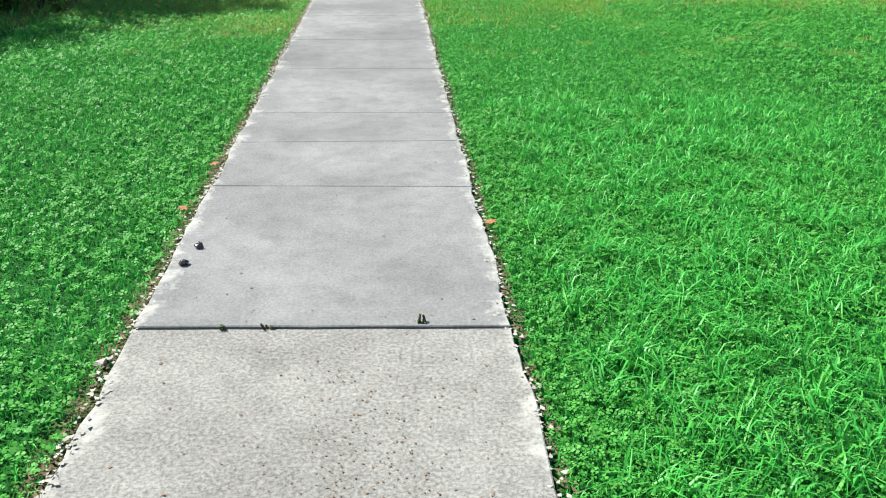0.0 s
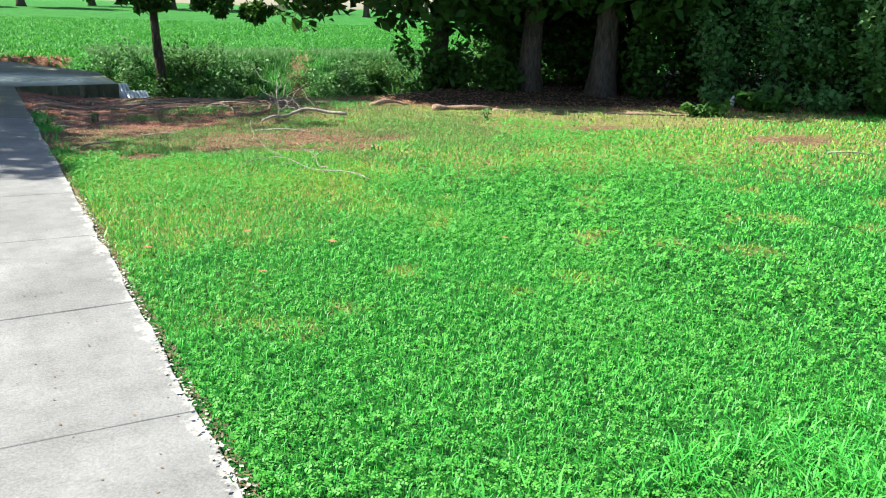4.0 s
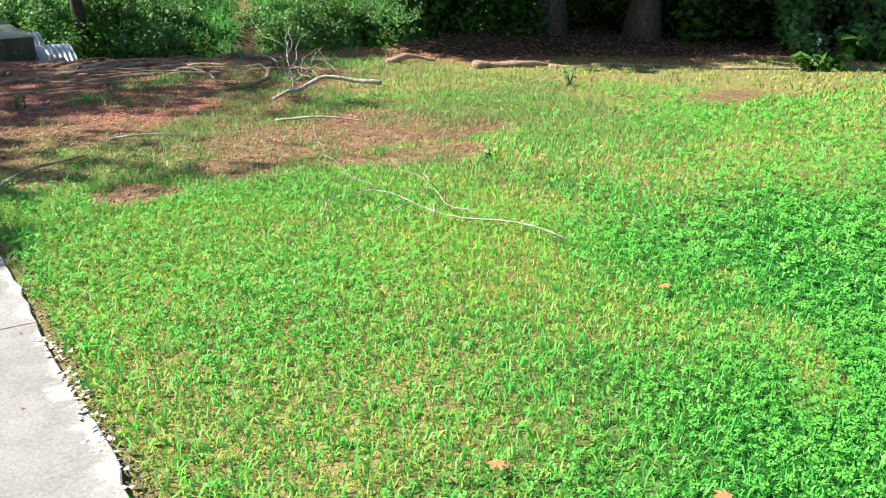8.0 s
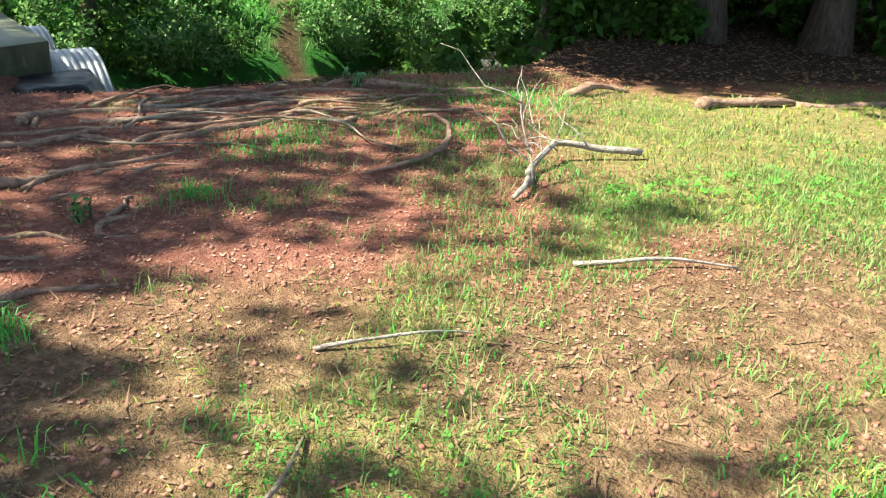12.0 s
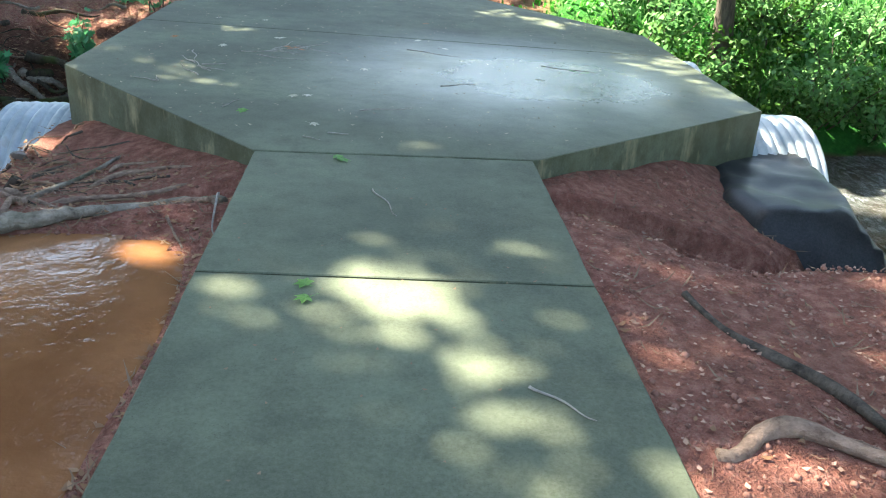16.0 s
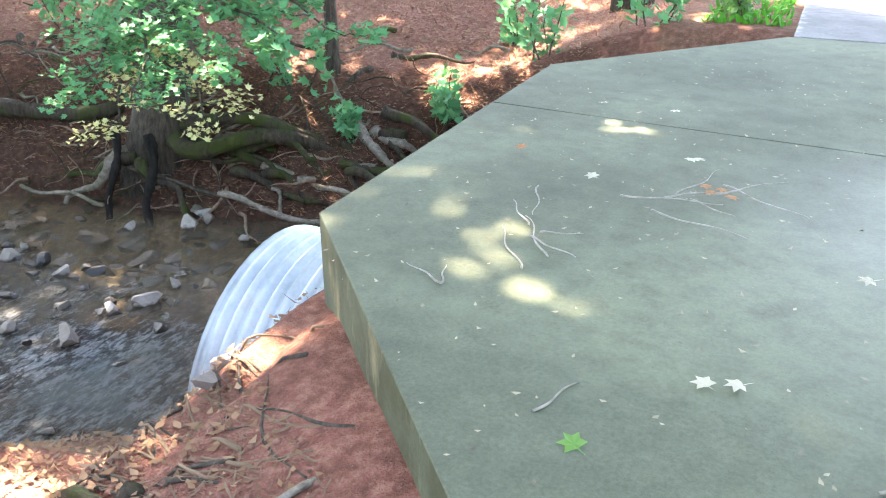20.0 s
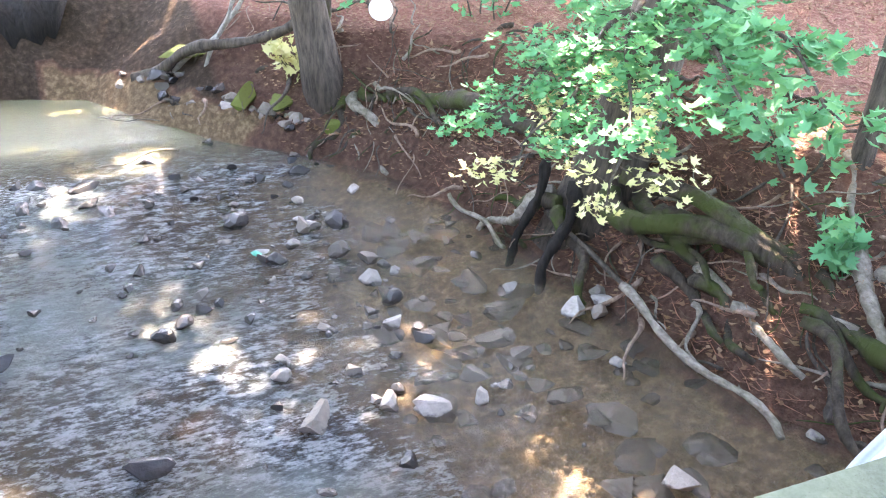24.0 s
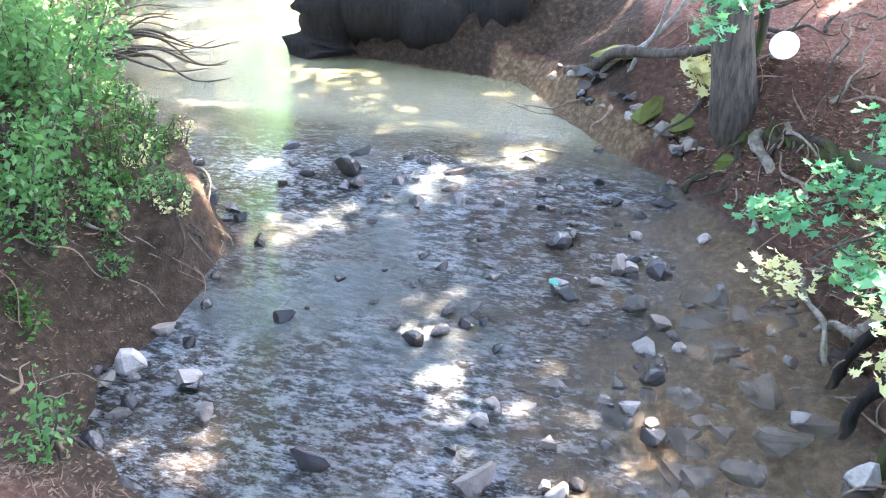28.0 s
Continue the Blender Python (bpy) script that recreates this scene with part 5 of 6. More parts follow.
# mossy roots along the puddle and the creek bank
GREY = "thick lichen-grey root beside the puddle"
for pts, r0, r1, mat, label in ((((-2.9, 19.2), (-2.64, 19.26), (-2.39, 19.34), (-2.11, 19.5), (-1.95, 19.48), (-1.81, 19.4), (-1.62, 19.35)), 0.024, 0.034, GREYROOT, GREY),
                                (((-1.64, 19.35), (-1.41, 19.46), (-1.23, 19.56), (-1.0, 19.73), (-0.89, 19.8), (-0.74, 19.64)), 0.036, 0.018, GREYROOT, GREY), (((-1.05, 19.72), (-0.92, 19.72), (-0.76, 19.58)), 0.024, 0.012, ROOT, GREY),
                                (((-1.72, 19.98), (-1.65, 19.72), (-1.6, 19.44)), 0.022, 0.014, ROOT, "pale root running down to the puddle"), (((-1.72, 20.06), (-1.55, 19.96), (-1.39, 19.81), (-1.22, 19.68)), 0.022, 0.013, ROOT, "pale forked root on red clay"),
                                (((-1.73, 20.05), (-1.6, 20.1), (-1.45, 20.1), (-1.16, 20.04), (-1.0, 20.08)), 0.02, 0.011, ROOT, "pale forked root on red clay"), (((-1.73, 19.98), (-1.8, 19.9), (-1.72, 19.86)), 0.02, 0.012, ROOT, "pale forked root on red clay"),
                                (((-2.5, 19.62), (-2.26, 19.77), (-2.04, 19.92), (-1.88, 20.12), (-1.64, 20.5), (-1.5, 20.7)), 0.022, 0.012, GREYROOT, "lichen-grey root along the creek bank"), (((-2.2, 19.6), (-2.0, 19.75), (-1.75, 19.98)), 0.018, 0.012, ROOT, "brown root along the creek bank"),
                                (((-2.75, 19.15), (-2.57, 19.19), (-2.37, 19.23), (-2.2, 19.2), (-2.12, 19.1)), 0.018, 0.009, ROOT, "thin root curling to the puddle"), (((-2.4, 19.3), (-2.26, 19.25), (-1.99, 19.28)), 0.018, 0.009, GREYROOT, "thin root curling to the puddle"),
                                (((-1.55, 20.32), (-1.4, 20.42), (-1.2, 20.36), (-1.02, 20.3)), 0.017, 0.008, ROOT, "pale root on the banked-up clay"), (((-1.5, 20.5), (-1.42, 20.56), (-1.25, 20.5)), 0.014, 0.006, ROOT, "pale root on the banked-up clay"),
                                (((-2.2, 18.84), (-2.07, 18.86), (-1.86, 18.8), (-1.6, 18.81)), 0.012, 0.007, ROOT, "thin root lying in the muddy puddle"), (((-1.5, 19.3), (-1.38, 19.22), (-1.25, 19.25)), 0.009, 0.005, ROOT, "thin root at the puddle's edge"),
                                (((-0.95, 19.5), (-0.88, 19.36), (-0.84, 19.28)), 0.007, 0.004, ROOT, "thin root at the puddle's edge")):
    k += 1
    bent_root(pts, r0, r1, k, mat, label, 0.5)
for j in range(30):
    rr = random.Random(300 + j)
    y = rr.uniform(20.1, 21.5)
    x = -1.35 - 0.45 * (y - 20.1) - rr.uniform(0.0, 0.6)
    x += rr.uniform(-0.3, 0.3)
    root((x + rr.uniform(0.1, 0.5), y - rr.uniform(-0.1, 0.3)), (x - rr.uniform(0.1, 0.8), y + rr.uniform(-0.3, 0.5)), rr.uniform(0.004, 0.008), 0.003, rr.uniform(0.03, 0.09), 300 + j, 0.3, (NEEDLE, BARK)[j % 2], n=10, label="thin dark root hanging over the bank")
for j in range(6):
    rr = random.Random(330 + j)
    root((-2.0 - 0.25 * j, 20.55 - 0.12 * j), (-3.2 - 0.3 * j, 20.35 - 0.2 * j), rr.uniform(0.02, 0.035), 0.02, 0.06, 330 + j, 0.1, MOSSBARK, "dark mossy root along the bank's edge")


# ---- dead branches and sticks ----
def branch(name, runs, mat, label, category="branch"):
    e = holder(name, runs[0][0][0], label, category)
    o = Vector(runs[0][0][0])
    for i, (pts, rad) in enumerate(runs):
        tube_object("stem" if i == 0 else "twig", [([Vector(p) - o for p in pts], rad)], mat, e, sides=6)
    return e


def stick(a, b, r0, seed, mat=DEADWOOD, label="thin bare stick lying on the ground", lift=0.0, amp=0.03, name="stick", r1=None):
    r = random.Random(seed)
    flat = wander((*a, 0), (*b, 0), 12, amp, r)
    pts = [(p.x, p.y, max(z_at(p.x, p.y), lift or -9) + r0 + (0.03 if not lift else 0) * math.sin(math.pi * i / 12)) for i, p in enumerate(flat)]
    return tagged(tube_object(name, [(pts, taper(r0, r1 or r0 * 0.4, 12))], mat), label, "stick", "sticks")


r = random.Random(4)
F0, F1, F2 = (3.42, 15.1, -0.02), (4.25, 15.66, 0.05), (4.75, 15.36, 0.0)
runs = [(wander(F0, F1, 8, 0.05, r) + wander(F1, F2, 6, 0.03, r)[1:], taper(0.016, 0.026, 14))]
U = wander((3.66, 15.22, -0.03), (3.78, 15.5, 0.45), 8, 0.05, r)
runs.append((U, taper(0.009, 0.004, 8)))
for j in range(9):
    p = U[2 + j % 6]
    q = p + Vector((r.uniform(-0.45, 0.45), r.uniform(-0.3, 0.35), r.uniform(0.05, 0.35)))
    runs.append((wander(p, q, 5, 0.1, r), taper(0.005, 0.002, 5)))
for j in range(6):
    p = Vector(F1) + Vector((r.uniform(-0.5, 0.1), r.uniform(-0.25, 0.1), 0.0))
    q = p + Vector((r.uniform(-0.3, 0.3), r.uniform(-0.1, 0.3), r.uniform(0.05, 0.35)))
    runs.append((wander(p, q, 5, 0.1, r), taper(0.006, 0.002, 5)))
branch("dead_branch", runs, DEADWOOD, "pale forked dead branch lying on the lawn")
zt = 0.02
T1, T2 = (2.58, 11.82, zt + 0.05), (3.05, 10.75, zt)
main = wander(T1, T2, 12, 0.03, r)
runs = [(main, taper(0.003, 0.006, 12))]
for a, b in (((2.58, 11.82, 0.07), (2.36, 11.9, 0.05)), ((2.36, 11.9, 0.05), (2.05, 11.6, 0.02)), ((2.86, 11.25, 0.04), (2.9, 11.8, 0.05)), ((2.9, 11.8, 0.05), (3.15, 12.15, 0.06)), ((2.6, 11.8, 0.07), (2.42, 12.15, 0.22)),
             ((2.95, 11.85, 0.05), (2.85, 12.1, 0.15)), ((2.7, 11.6, 0.05), (2.45, 11.5, 0.05)), ((2.42, 12.15, 0.22), (2.46, 12.35, 0.36)), ((2.75, 11.5, 0.05), (2.55, 11.25, 0.03))):
    runs.append((wander(a, b, 6, 0.05, r), taper(0.0035, 0.002, 6)))
branch("twiggy_branch", runs, DEADWOOD, "long pale twiggy branch fallen on the grass")
stick((3.08, 14.3), (3.68, 13.86), 0.013, 1, label="pale stick on the bare patch")
stick((1.72, 14.2), (2.27, 13.99), 0.009, 2)
stick((1.09, 17.3), (1.12, 16.4), 0.007, 3, BARK, "dark thin stick on the clay")
stick((0.85, 13.2), (1.45, 13.75), 0.013, 5, GREYROOT, "short weathered stick near the path")
stick((9.0, 10.6), (9.5, 10.3), 0.015, 6)
stick((-0.85, 20.0), (-0.72, 19.3), 0.008, 7, DEADWOOD, "pale twig at the puddle's edge")

# twigs and leaves lying on the slab
for j, (a, b) in enumerate((((-1.26, 21.63), (-1.45, 21.95)), ((-1.21, 21.76), (-1.4, 22.08)), ((-1.46, 21.42), (-1.63, 21.51)), ((-1.46, 21.42), (-1.5, 21.55)), ((-0.97, 20.88), (-0.9, 21.05)), ((-0.97, 22.34), (-0.6, 22.2)),
                            ((-0.47, 20.35), (-0.38, 20.3)), ((-0.35, 20.43), (-0.24, 20.42)), ((-1.3, 21.95), (-1.15, 22.0)), ((-0.75, 22.75), (-0.4, 22.5)), ((-0.8, 22.6), (-0.5, 22.9)), ((0.3, 21.6), (0.55, 21.7)), ((-1.12, 22.45), (-0.72, 22.51)), ((-0.91, 22.55), (-0.79, 22.95)), ((-0.95, 22.5), (-0.7, 22.7)), ((-0.85, 22.52), (-0.66, 22.4)), ((-1.46, 22.42), (-1.38, 22.1)), ((-1.32, 21.9), (-1.12, 21.79)), ((-1.36, 22.0), (-1.5, 22.22)), ((0.1, 22.8), (0.5, 22.6)), ((1.1, 22.4), (1.5, 22.2)), ((-0.2, 20.9), (0.1, 21.0)), ((0.35, 18.1), (0.5, 17.95)), ((-0.1, 19.6), (0.0, 19.3)))):
    stick(a, b, 0.0042, 400 + j, DEADWOOD, "thin pale twig on the damp slab", lift=0.0005, amp=0.05, name="twig")

GREENLEAF = foliage("fresh_fallen_leaf", (0.06, 0.2, 0.05), (0.09, 0.28, 0.06), (0.2, 0.3, 0.08))
PALELEAF = foliage("pale_fallen_leaf", (0.4, 0.4, 0.3), (0.5, 0.48, 0.36), (0.55, 0.5, 0.4))
BROWNLEAF = foliage("brown_fallen_leaf", (0.2, 0.08, 0.03), (0.3, 0.12, 0.05), (0.35, 0.2, 0.1), 0.7, 0.1)


def leaf_mesh(name, mat, size, label):
    bm = bmesh.new()
    c = bm.verts.new((0, 0, 0.004))
    prof = [(0, 1.0), (22, 0.55), (50, 0.95), (75, 0.5), (105, 0.75), (140, 0.4), (180, 0.3), (220, 0.4), (255, 0.75), (285, 0.5), (310, 0.95), (338, 0.55)]
    ring = [bm.verts.new((size * q * math.cos(radians(a)), size * q * math.sin(radians(a)), 0.012 * q * (1 if i % 2 else 0.2))) for i, (a, q) in enumerate(prof)]
    for i in range(len(ring)):
        bm.faces.new((c, ring[i], ring[(i + 1) % len(ring)]))
    stem = [bm.verts.new((-size * 0.3, 0.002, 0.004)), bm.verts.new((-size * 0.3, -0.002, 0.004)), bm.verts.new((-size * 1.1, 0, 0.01))]
    bm.faces.new(stem)
    return tagged(part(name, bm, mat), label, "leaf", "fallen leaves")


for mat, size, label, spots in ((GREENLEAF, 0.045, "fresh green lobed leaf on the slab", ((-0.3, 18.68), (-0.29, 18.58), (-0.28, 20.03), (-0.25, 19.98), (-0.84, 20.79), (0.0, 13.6), (-0.1, 15.0), (1.39, 22.2), (1.3, 22.25), (-0.2, 14.2))),
                                (PALELEAF, 0.042, "pale upturned leaf on the slab", ((-0.6, 21.17), (-0.52, 21.2), (-0.44, 20.58), (-0.93, 23.03), (-1.28, 22.63), (-1.14, 23.88), (-0.9, 23.05), (-1.55, 23.9), (0.4, 22.9), (0.2, 23.2), (-0.2, 22.0), (1.0, 21.9))),
                                (BROWNLEAF, 0.04, "dry brown leaf on the ground", ((-0.78, 22.62), (-0.74, 22.68), (-0.82, 22.7), (-0.7, 22.6), (-1.7, 22.9), (0.3, 24.1), (2.13, 5.57), (3.02, 10.1), (3.1, 8.66), (0.71, 3.7), (-0.74, 3.95), (1.57, 9.46), (1.4, 8.6), (2.0, 9.0), (-0.72, 4.6), (0.9, 9.3)))):
    first = None
    for j, (x, y) in enumerate(spots):
        zz = 0.004 if abs(x) < 0.68 or y > 20.2 else z_at(x, y) + 0.05
        rr = random.Random(j * 7 + 3)
        m = pose(x, y, zz, rr.uniform(-8, 8), rr.uniform(-8, 8), rr.uniform(0, 360))
        if first is None:
            first = leaf_mesh("fallen_leaf", mat, size, label)
            first.matrix_basis = m
        else:
            copy_thing(first, m)


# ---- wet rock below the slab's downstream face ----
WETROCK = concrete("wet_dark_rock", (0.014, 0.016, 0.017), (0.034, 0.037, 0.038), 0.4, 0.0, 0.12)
ax, ay = np.linspace(1.3, 4.7, 56), np.linspace(19.3, 22.7, 56)
AX, AY = np.meshgrid(ax, ay)
rim = np.minimum(np.minimum(AX - 1.7, 3.3 - 0.25 * (21.4 - AY) - AX), np.minimum(22.6 - AY, AY - 20.0)) + 0.1 * wave(AX, AY, 4.0, 2.0)
AZ = -0.26 - 0.085 * (AY - 19.5) - 1.6 * np.clip(0.4 - rim, 0, 2) + 0.025 * wave(AX, AY, 5.0, 1.0) + 0.012 * wave(AX, AY, 13.0, 3.0)
AZ = np.maximum(AZ, -1.95)
ids = np.arange(AX.size).reshape(AX.shape)
q = np.stack([ids[:-1, :-1], ids[:-1, 1:], ids[1:, 1:], ids[1:, :-1]], -1).reshape(-1, 4)
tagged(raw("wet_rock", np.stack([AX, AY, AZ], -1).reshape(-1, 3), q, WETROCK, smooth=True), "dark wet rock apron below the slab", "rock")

# ---- stones ----
def stone_mesh(seed, mat):
    r = random.Random(seed)
    bm = bmesh.new()
    bmesh.ops.create_icosphere(bm, subdivisions=2, radius=1)
    for v in bm.verts:
        v.co *= r.uniform(0.86, 1.08)
    for _ in range(11):
        d = Vector((r.gauss(0, 1), r.gauss(0, 1), r.gauss(0, 1))).normalized()
        k = r.uniform(0.3, 0.62)
        for v in bm.verts:
            e = v.co.dot(d)
            if e > k:
                v.co -= d * (e - k)
    me = bpy.data.meshes.new("stone")
    bm.to_mesh(me)
    bm.free()
    me.materials.append(mat)
    return me


TEAL = plain("teal_fragment", (0.03, 0.3, 0.2), 0.4)
STONES = {m: [stone_mesh(s, m) for s in range(8)] for m in (STONE, PALESTONE, WETSTONE, TEAL)}


def stone(x, y, z, sx, sy, sz, turn, k, label="grey stone standing out of the creek", mat=STONE):
    ob = new("stone", STONES[mat][k % 8])
    ob.matrix_world = pose(x, y, z, 8 * math.sin(k), 8 * math.cos(k), turn) @ Matrix.Diagonal((sx, sy, sz, 1))
    return tagged(ob, label, "stone", "creek stones")


stone(-4.86, 22.7, WATER_Z + 0.03, 0.24, 0.11, 0.09, 141, 1, "long pale slab of stone in the current", PALESTONE)
for j, (x, y, s) in enumerate(((-4.77, 23.35, 0.14), (-4.89, 23.14, 0.11), (-4.74, 23.66, 0.1), (-4.79, 24.61, 0.09), (-5.72, 23.46, 0.12), (-5.28, 23.04, 0.11), (-5.54, 22.67, 0.08), (-5.34, 22.65, 0.09), (-5.51, 24.94, 0.11),
                               (-4.16, 25.46, 0.1), (-6.36, 23.47, 0.11), (-7.12, 23.11, 0.1), (-7.42, 23.33, 0.15), (-4.71, 25.25, 0.08), (-3.8, 25.26, 0.09), (-5.22, 20.38, 0.17), (-5.45, 24.7, 0.13), (-5.9, 24.4, 0.08), (-5.0, 21.05, 0.11))):
    rr = random.Random(500 + j)
    stone(x, y, WATER_Z + 0.02, s * rr.uniform(1.0, 1.25), s * rr.uniform(0.7, 0.9), s * rr.uniform(0.55, 0.85), rr.uniform(0, 180), j, "pale angular stone drying above the water", PALESTONE)
for j, (x, y, s) in enumerate(((-4.79, 21.81, 0.16), (-4.39, 23.08, 0.1), (-7.42, 23.54, 0.13), (-8.7, 23.51, 0.15), (-9.03, 22.92, 0.13), (-8.94, 22.36, 0.11), (-9.46, 22.19, 0.17), (-7.69, 22.79, 0.15), (-5.5, 23.59, 0.12), (-8.62, 23.11, 0.1), (-8.29, 22.09, 0.08),
                               (-6.89, 22.91, 0.12), (-5.19, 20.85, 0.15), (-6.66, 21.23, 0.08), (-5.6, 20.6, 0.1), (-6.05, 23.6, 0.13), (-7.6, 22.0, 0.07), (-8.3, 22.7, 0.07), (-6.4, 22.4, 0.08), (-5.0, 23.25, 0.08))):
    rr = random.Random(520 + j)
    stone(x, y, WATER_Z + 0.01, s * rr.uniform(0.9, 1.2), s * rr.uniform(0.6, 0.9), s * rr.uniform(0.5, 0.8), rr.uniform(0, 180), j, "dark wet stone breaking the current", WETSTONE)
for j, (x, y, s, m) in enumerate(((-7.39, 23.24, 0.16, STONE), (-7.45, 23.49, 0.15, WETSTONE), (-6.86, 23.43, 0.15, STONE), (-6.68, 23.57, 0.14, STONE), (-6.92, 22.83, 0.1, WETSTONE), (-7.72, 22.71, 0.13, WETSTONE), (-8.55, 20.58, 0.2, WETSTONE), (-8.3, 20.75, 0.13, WETSTONE), (-6.99, 20.41, 0.1, WETSTONE),
                                  (-6.53, 22.31, 0.1, STONE), (-8.07, 23.89, 0.13, PALESTONE), (-4.93, 23.08, 0.08, PALESTONE), (-5.07, 22.54, 0.07, WETSTONE), (-5.25, 20.81, 0.15, PALESTONE), (-4.91, 20.62, 0.12, WETSTONE), (-4.38, 20.56, 0.12, WETSTONE), (-3.76, 24.32, 0.14, STONE), (-5.6, 24.95, 0.1, PALESTONE), (-5.35, 24.85, 0.12, STONE), (-5.58, 23.58, 0.1, WETSTONE), (-4.05, 25.35, 0.12, PALESTONE), (-4.3, 25.2, 0.09, STONE))):
    rr = random.Random(560 + j)
    stone(x, y, WATER_Z + 0.035, s * rr.uniform(0.9, 1.25), s * rr.uniform(0.6, 0.85), s * rr.uniform(0.5, 0.85), rr.uniform(0, 180), j + 1, {PALESTONE: "pale angular stone drying above the water", STONE: "brown creek stone half out of the water", WETSTONE: "dark wet stone breaking the current"}[m], m)
for j in range(70):
    rr = random.Random(3000 + j)
    x, y = rr.uniform(-9.3, -4.4), rr.uniform(20.9, 23.9)
    q = 0.035 + 0.075 * rr.random() ** 1.8
    m = (WETSTONE, STONE, WETSTONE, STONE, PALESTONE)[j % 5] if y > 22.3 else WETSTONE
    stone(x, y, WATER_Z + 0.01, q * rr.uniform(1.0, 1.6), q * 0.85, q * rr.uniform(0.5, 0.8), rr.uniform(0, 180), j, {PALESTONE: "pale angular stone drying above the water", STONE: "brown creek stone half out of the water", WETSTONE: "dark wet stone breaking the current"}[m], m)
stone(-7.05, 22.78, WATER_Z + 0.02, 0.09, 0.05, 0.03, 30, 3, "small teal green fragment among the stones", TEAL)
for j in range(13):
    rr = random.Random(540 + j)
    stone(-8.6 + rr.uniform(-0.5, 0.5), 20.2 + rr.uniform(-0.6, 1.6), WATER_Z, rr.uniform(0.08, 0.24), 0.1, 0.08, rr.uniform(0, 180), j + 3, "dark wet stone in the riffle", WETSTONE)
def heap(name, items, mat, label, category):
    """Joins many small stones into one object."""
    bm = bmesh.new()
    for me, m in items:
        k = len(bm.verts)
        bm.from_mesh(me)
        bm.verts.ensure_lookup_table()
        bmesh.ops.transform(bm, matrix=m, verts=bm.verts[k:])
        bpy.data.meshes.remove(me)
    return tagged(part(name, bm, mat), label, category, kind="stuff")


small, sunken = [], []
for j in range(110):
    rr = random.Random(600 + j)
    x, y = rr.uniform(-10, -3.6), rr.gauss(23.3, 0.8)
    if y < 24.9 - 0.15 * abs(x + 5.5) and y > 21:
        s = 0.025 + 0.06 * rr.random() ** 2
        small.append((stone_mesh(j % 8, STONE), pose(x, y, WATER_Z - rr.uniform(-0.01, 0.03), 8 * math.sin(j), 8 * math.cos(j), rr.uniform(0, 180)) @ Matrix.Diagonal((s * rr.uniform(1.0, 1.7), s * 0.85, s * rr.uniform(0.35, 0.7), 1))))
for j in range(130):
    rr = random.Random(800 + j)
    x, y = rr.uniform(-7.5, -3.3), rr.uniform(23.2, 25.2)
    s = 0.05 + 0.16 * rr.random() ** 1.6
    sunken.append((stone_mesh(j % 8, STONE), pose(x, y, WATER_Z - s * 0.42 - 0.02, 8 * math.sin(j), 8 * math.cos(j), rr.uniform(0, 180)) @ Matrix.Diagonal((s * rr.uniform(1.0, 1.6), s, s * 0.4, 1))))
heap("small_stones", small, STONE, "small creek stones in shallow water", "stones")
heap("bed_stones", sunken, STONE, "submerged brown stones on the creek bed", "stones")
for j, (x, y, s) in enumerate(((-0.585, 3.49, 0.032), (-0.605, 3.32, 0.034), (0.70, 3.99, 0.035), (-0.72, 2.6, 0.05), (-2.35, 21.35, 0.1), (-2.5, 21.55, 0.08), (-2.25, 21.15, 0.07))):
    z0 = 0.0 if abs(x) < 0.68 else z_at(x, y)
    stone(x, y, z0 + s * 0.35, s, s * 0.7, s * 0.6, 40 * j, j + 2, "small dark clod on the pale walk" if j < 2 else "pale broken stone beside the concrete", WETSTONE if j < 2 else PALESTONE)


# ---- bushes and bank plants ----
def bush(name, at, radii, n, leaf, mat, label, category="bush", seed=1, stems=7, lobes=False):
    r, rg_ = random.Random(seed), np.random.default_rng(seed)
    e = holder(name, at, label, category)
    cl = []
    for j in range(stems):
        q = Vector((r.uniform(-1, 1) * radii[0], r.uniform(-1, 1) * radii[1], radii[2] * r.uniform(0.5, 1.1)))
        w = wander((q.x * 0.2, q.y * 0.2, -0.12), q, 6, 0.06, r)
        tube_object("stem", [(w, taper(0.012, 0.004, 6))], BARK, e, sides=5)
        cl += [tuple(w[i]) for i in (2, 3, 4, 5, 6)]
    V, F = leaf_cloud(cl, np.array(radii) * 0.32, n, leaf, rg_, 0.3, lobes)
    raw("leaves", V, F, mat, e)
    return e


for j, (x, y, rx, rz, n, mt) in enumerate(((-5.3, 19.6, 0.6, 0.7, 900, WEED), (-6.2, 19.3, 0.8, 0.9, 1400, WEED), (-7.2, 18.6, 0.9, 1.0, 1600, WEED), (-8.3, 17.6, 1.0, 1.1, 1600, WEED), (-9.4, 16.2, 1.1, 1.2, 1500, WEED),
                                           (-4.5, 19.4, 0.4, 0.4, 500, WEED), (-3.9, 20.0, 0.25, 0.35, 220, WEED), (-6.0, 18.0, 0.9, 1.2, 1500, WEED), (-7.6, 16.6, 1.1, 1.3, 1500, WEED), (-5.8, 19.5, 0.35, 0.35, 400, WEED))):
    bush("bank_weeds", (x, y, z_at(x, y)), (rx, rx * 0.8, rz), n, 0.034, mt, "leafy green weeds on the creek bank", "weeds", 900 + j, 9)
bush("bank_weeds", (-3.0, 19.63, z_at(-3.0, 19.63)), (0.24, 0.2, 0.5), 300, 0.026, WEED, "leafy sapling shoot at the lip of the bank", "weeds", 1480, 7)
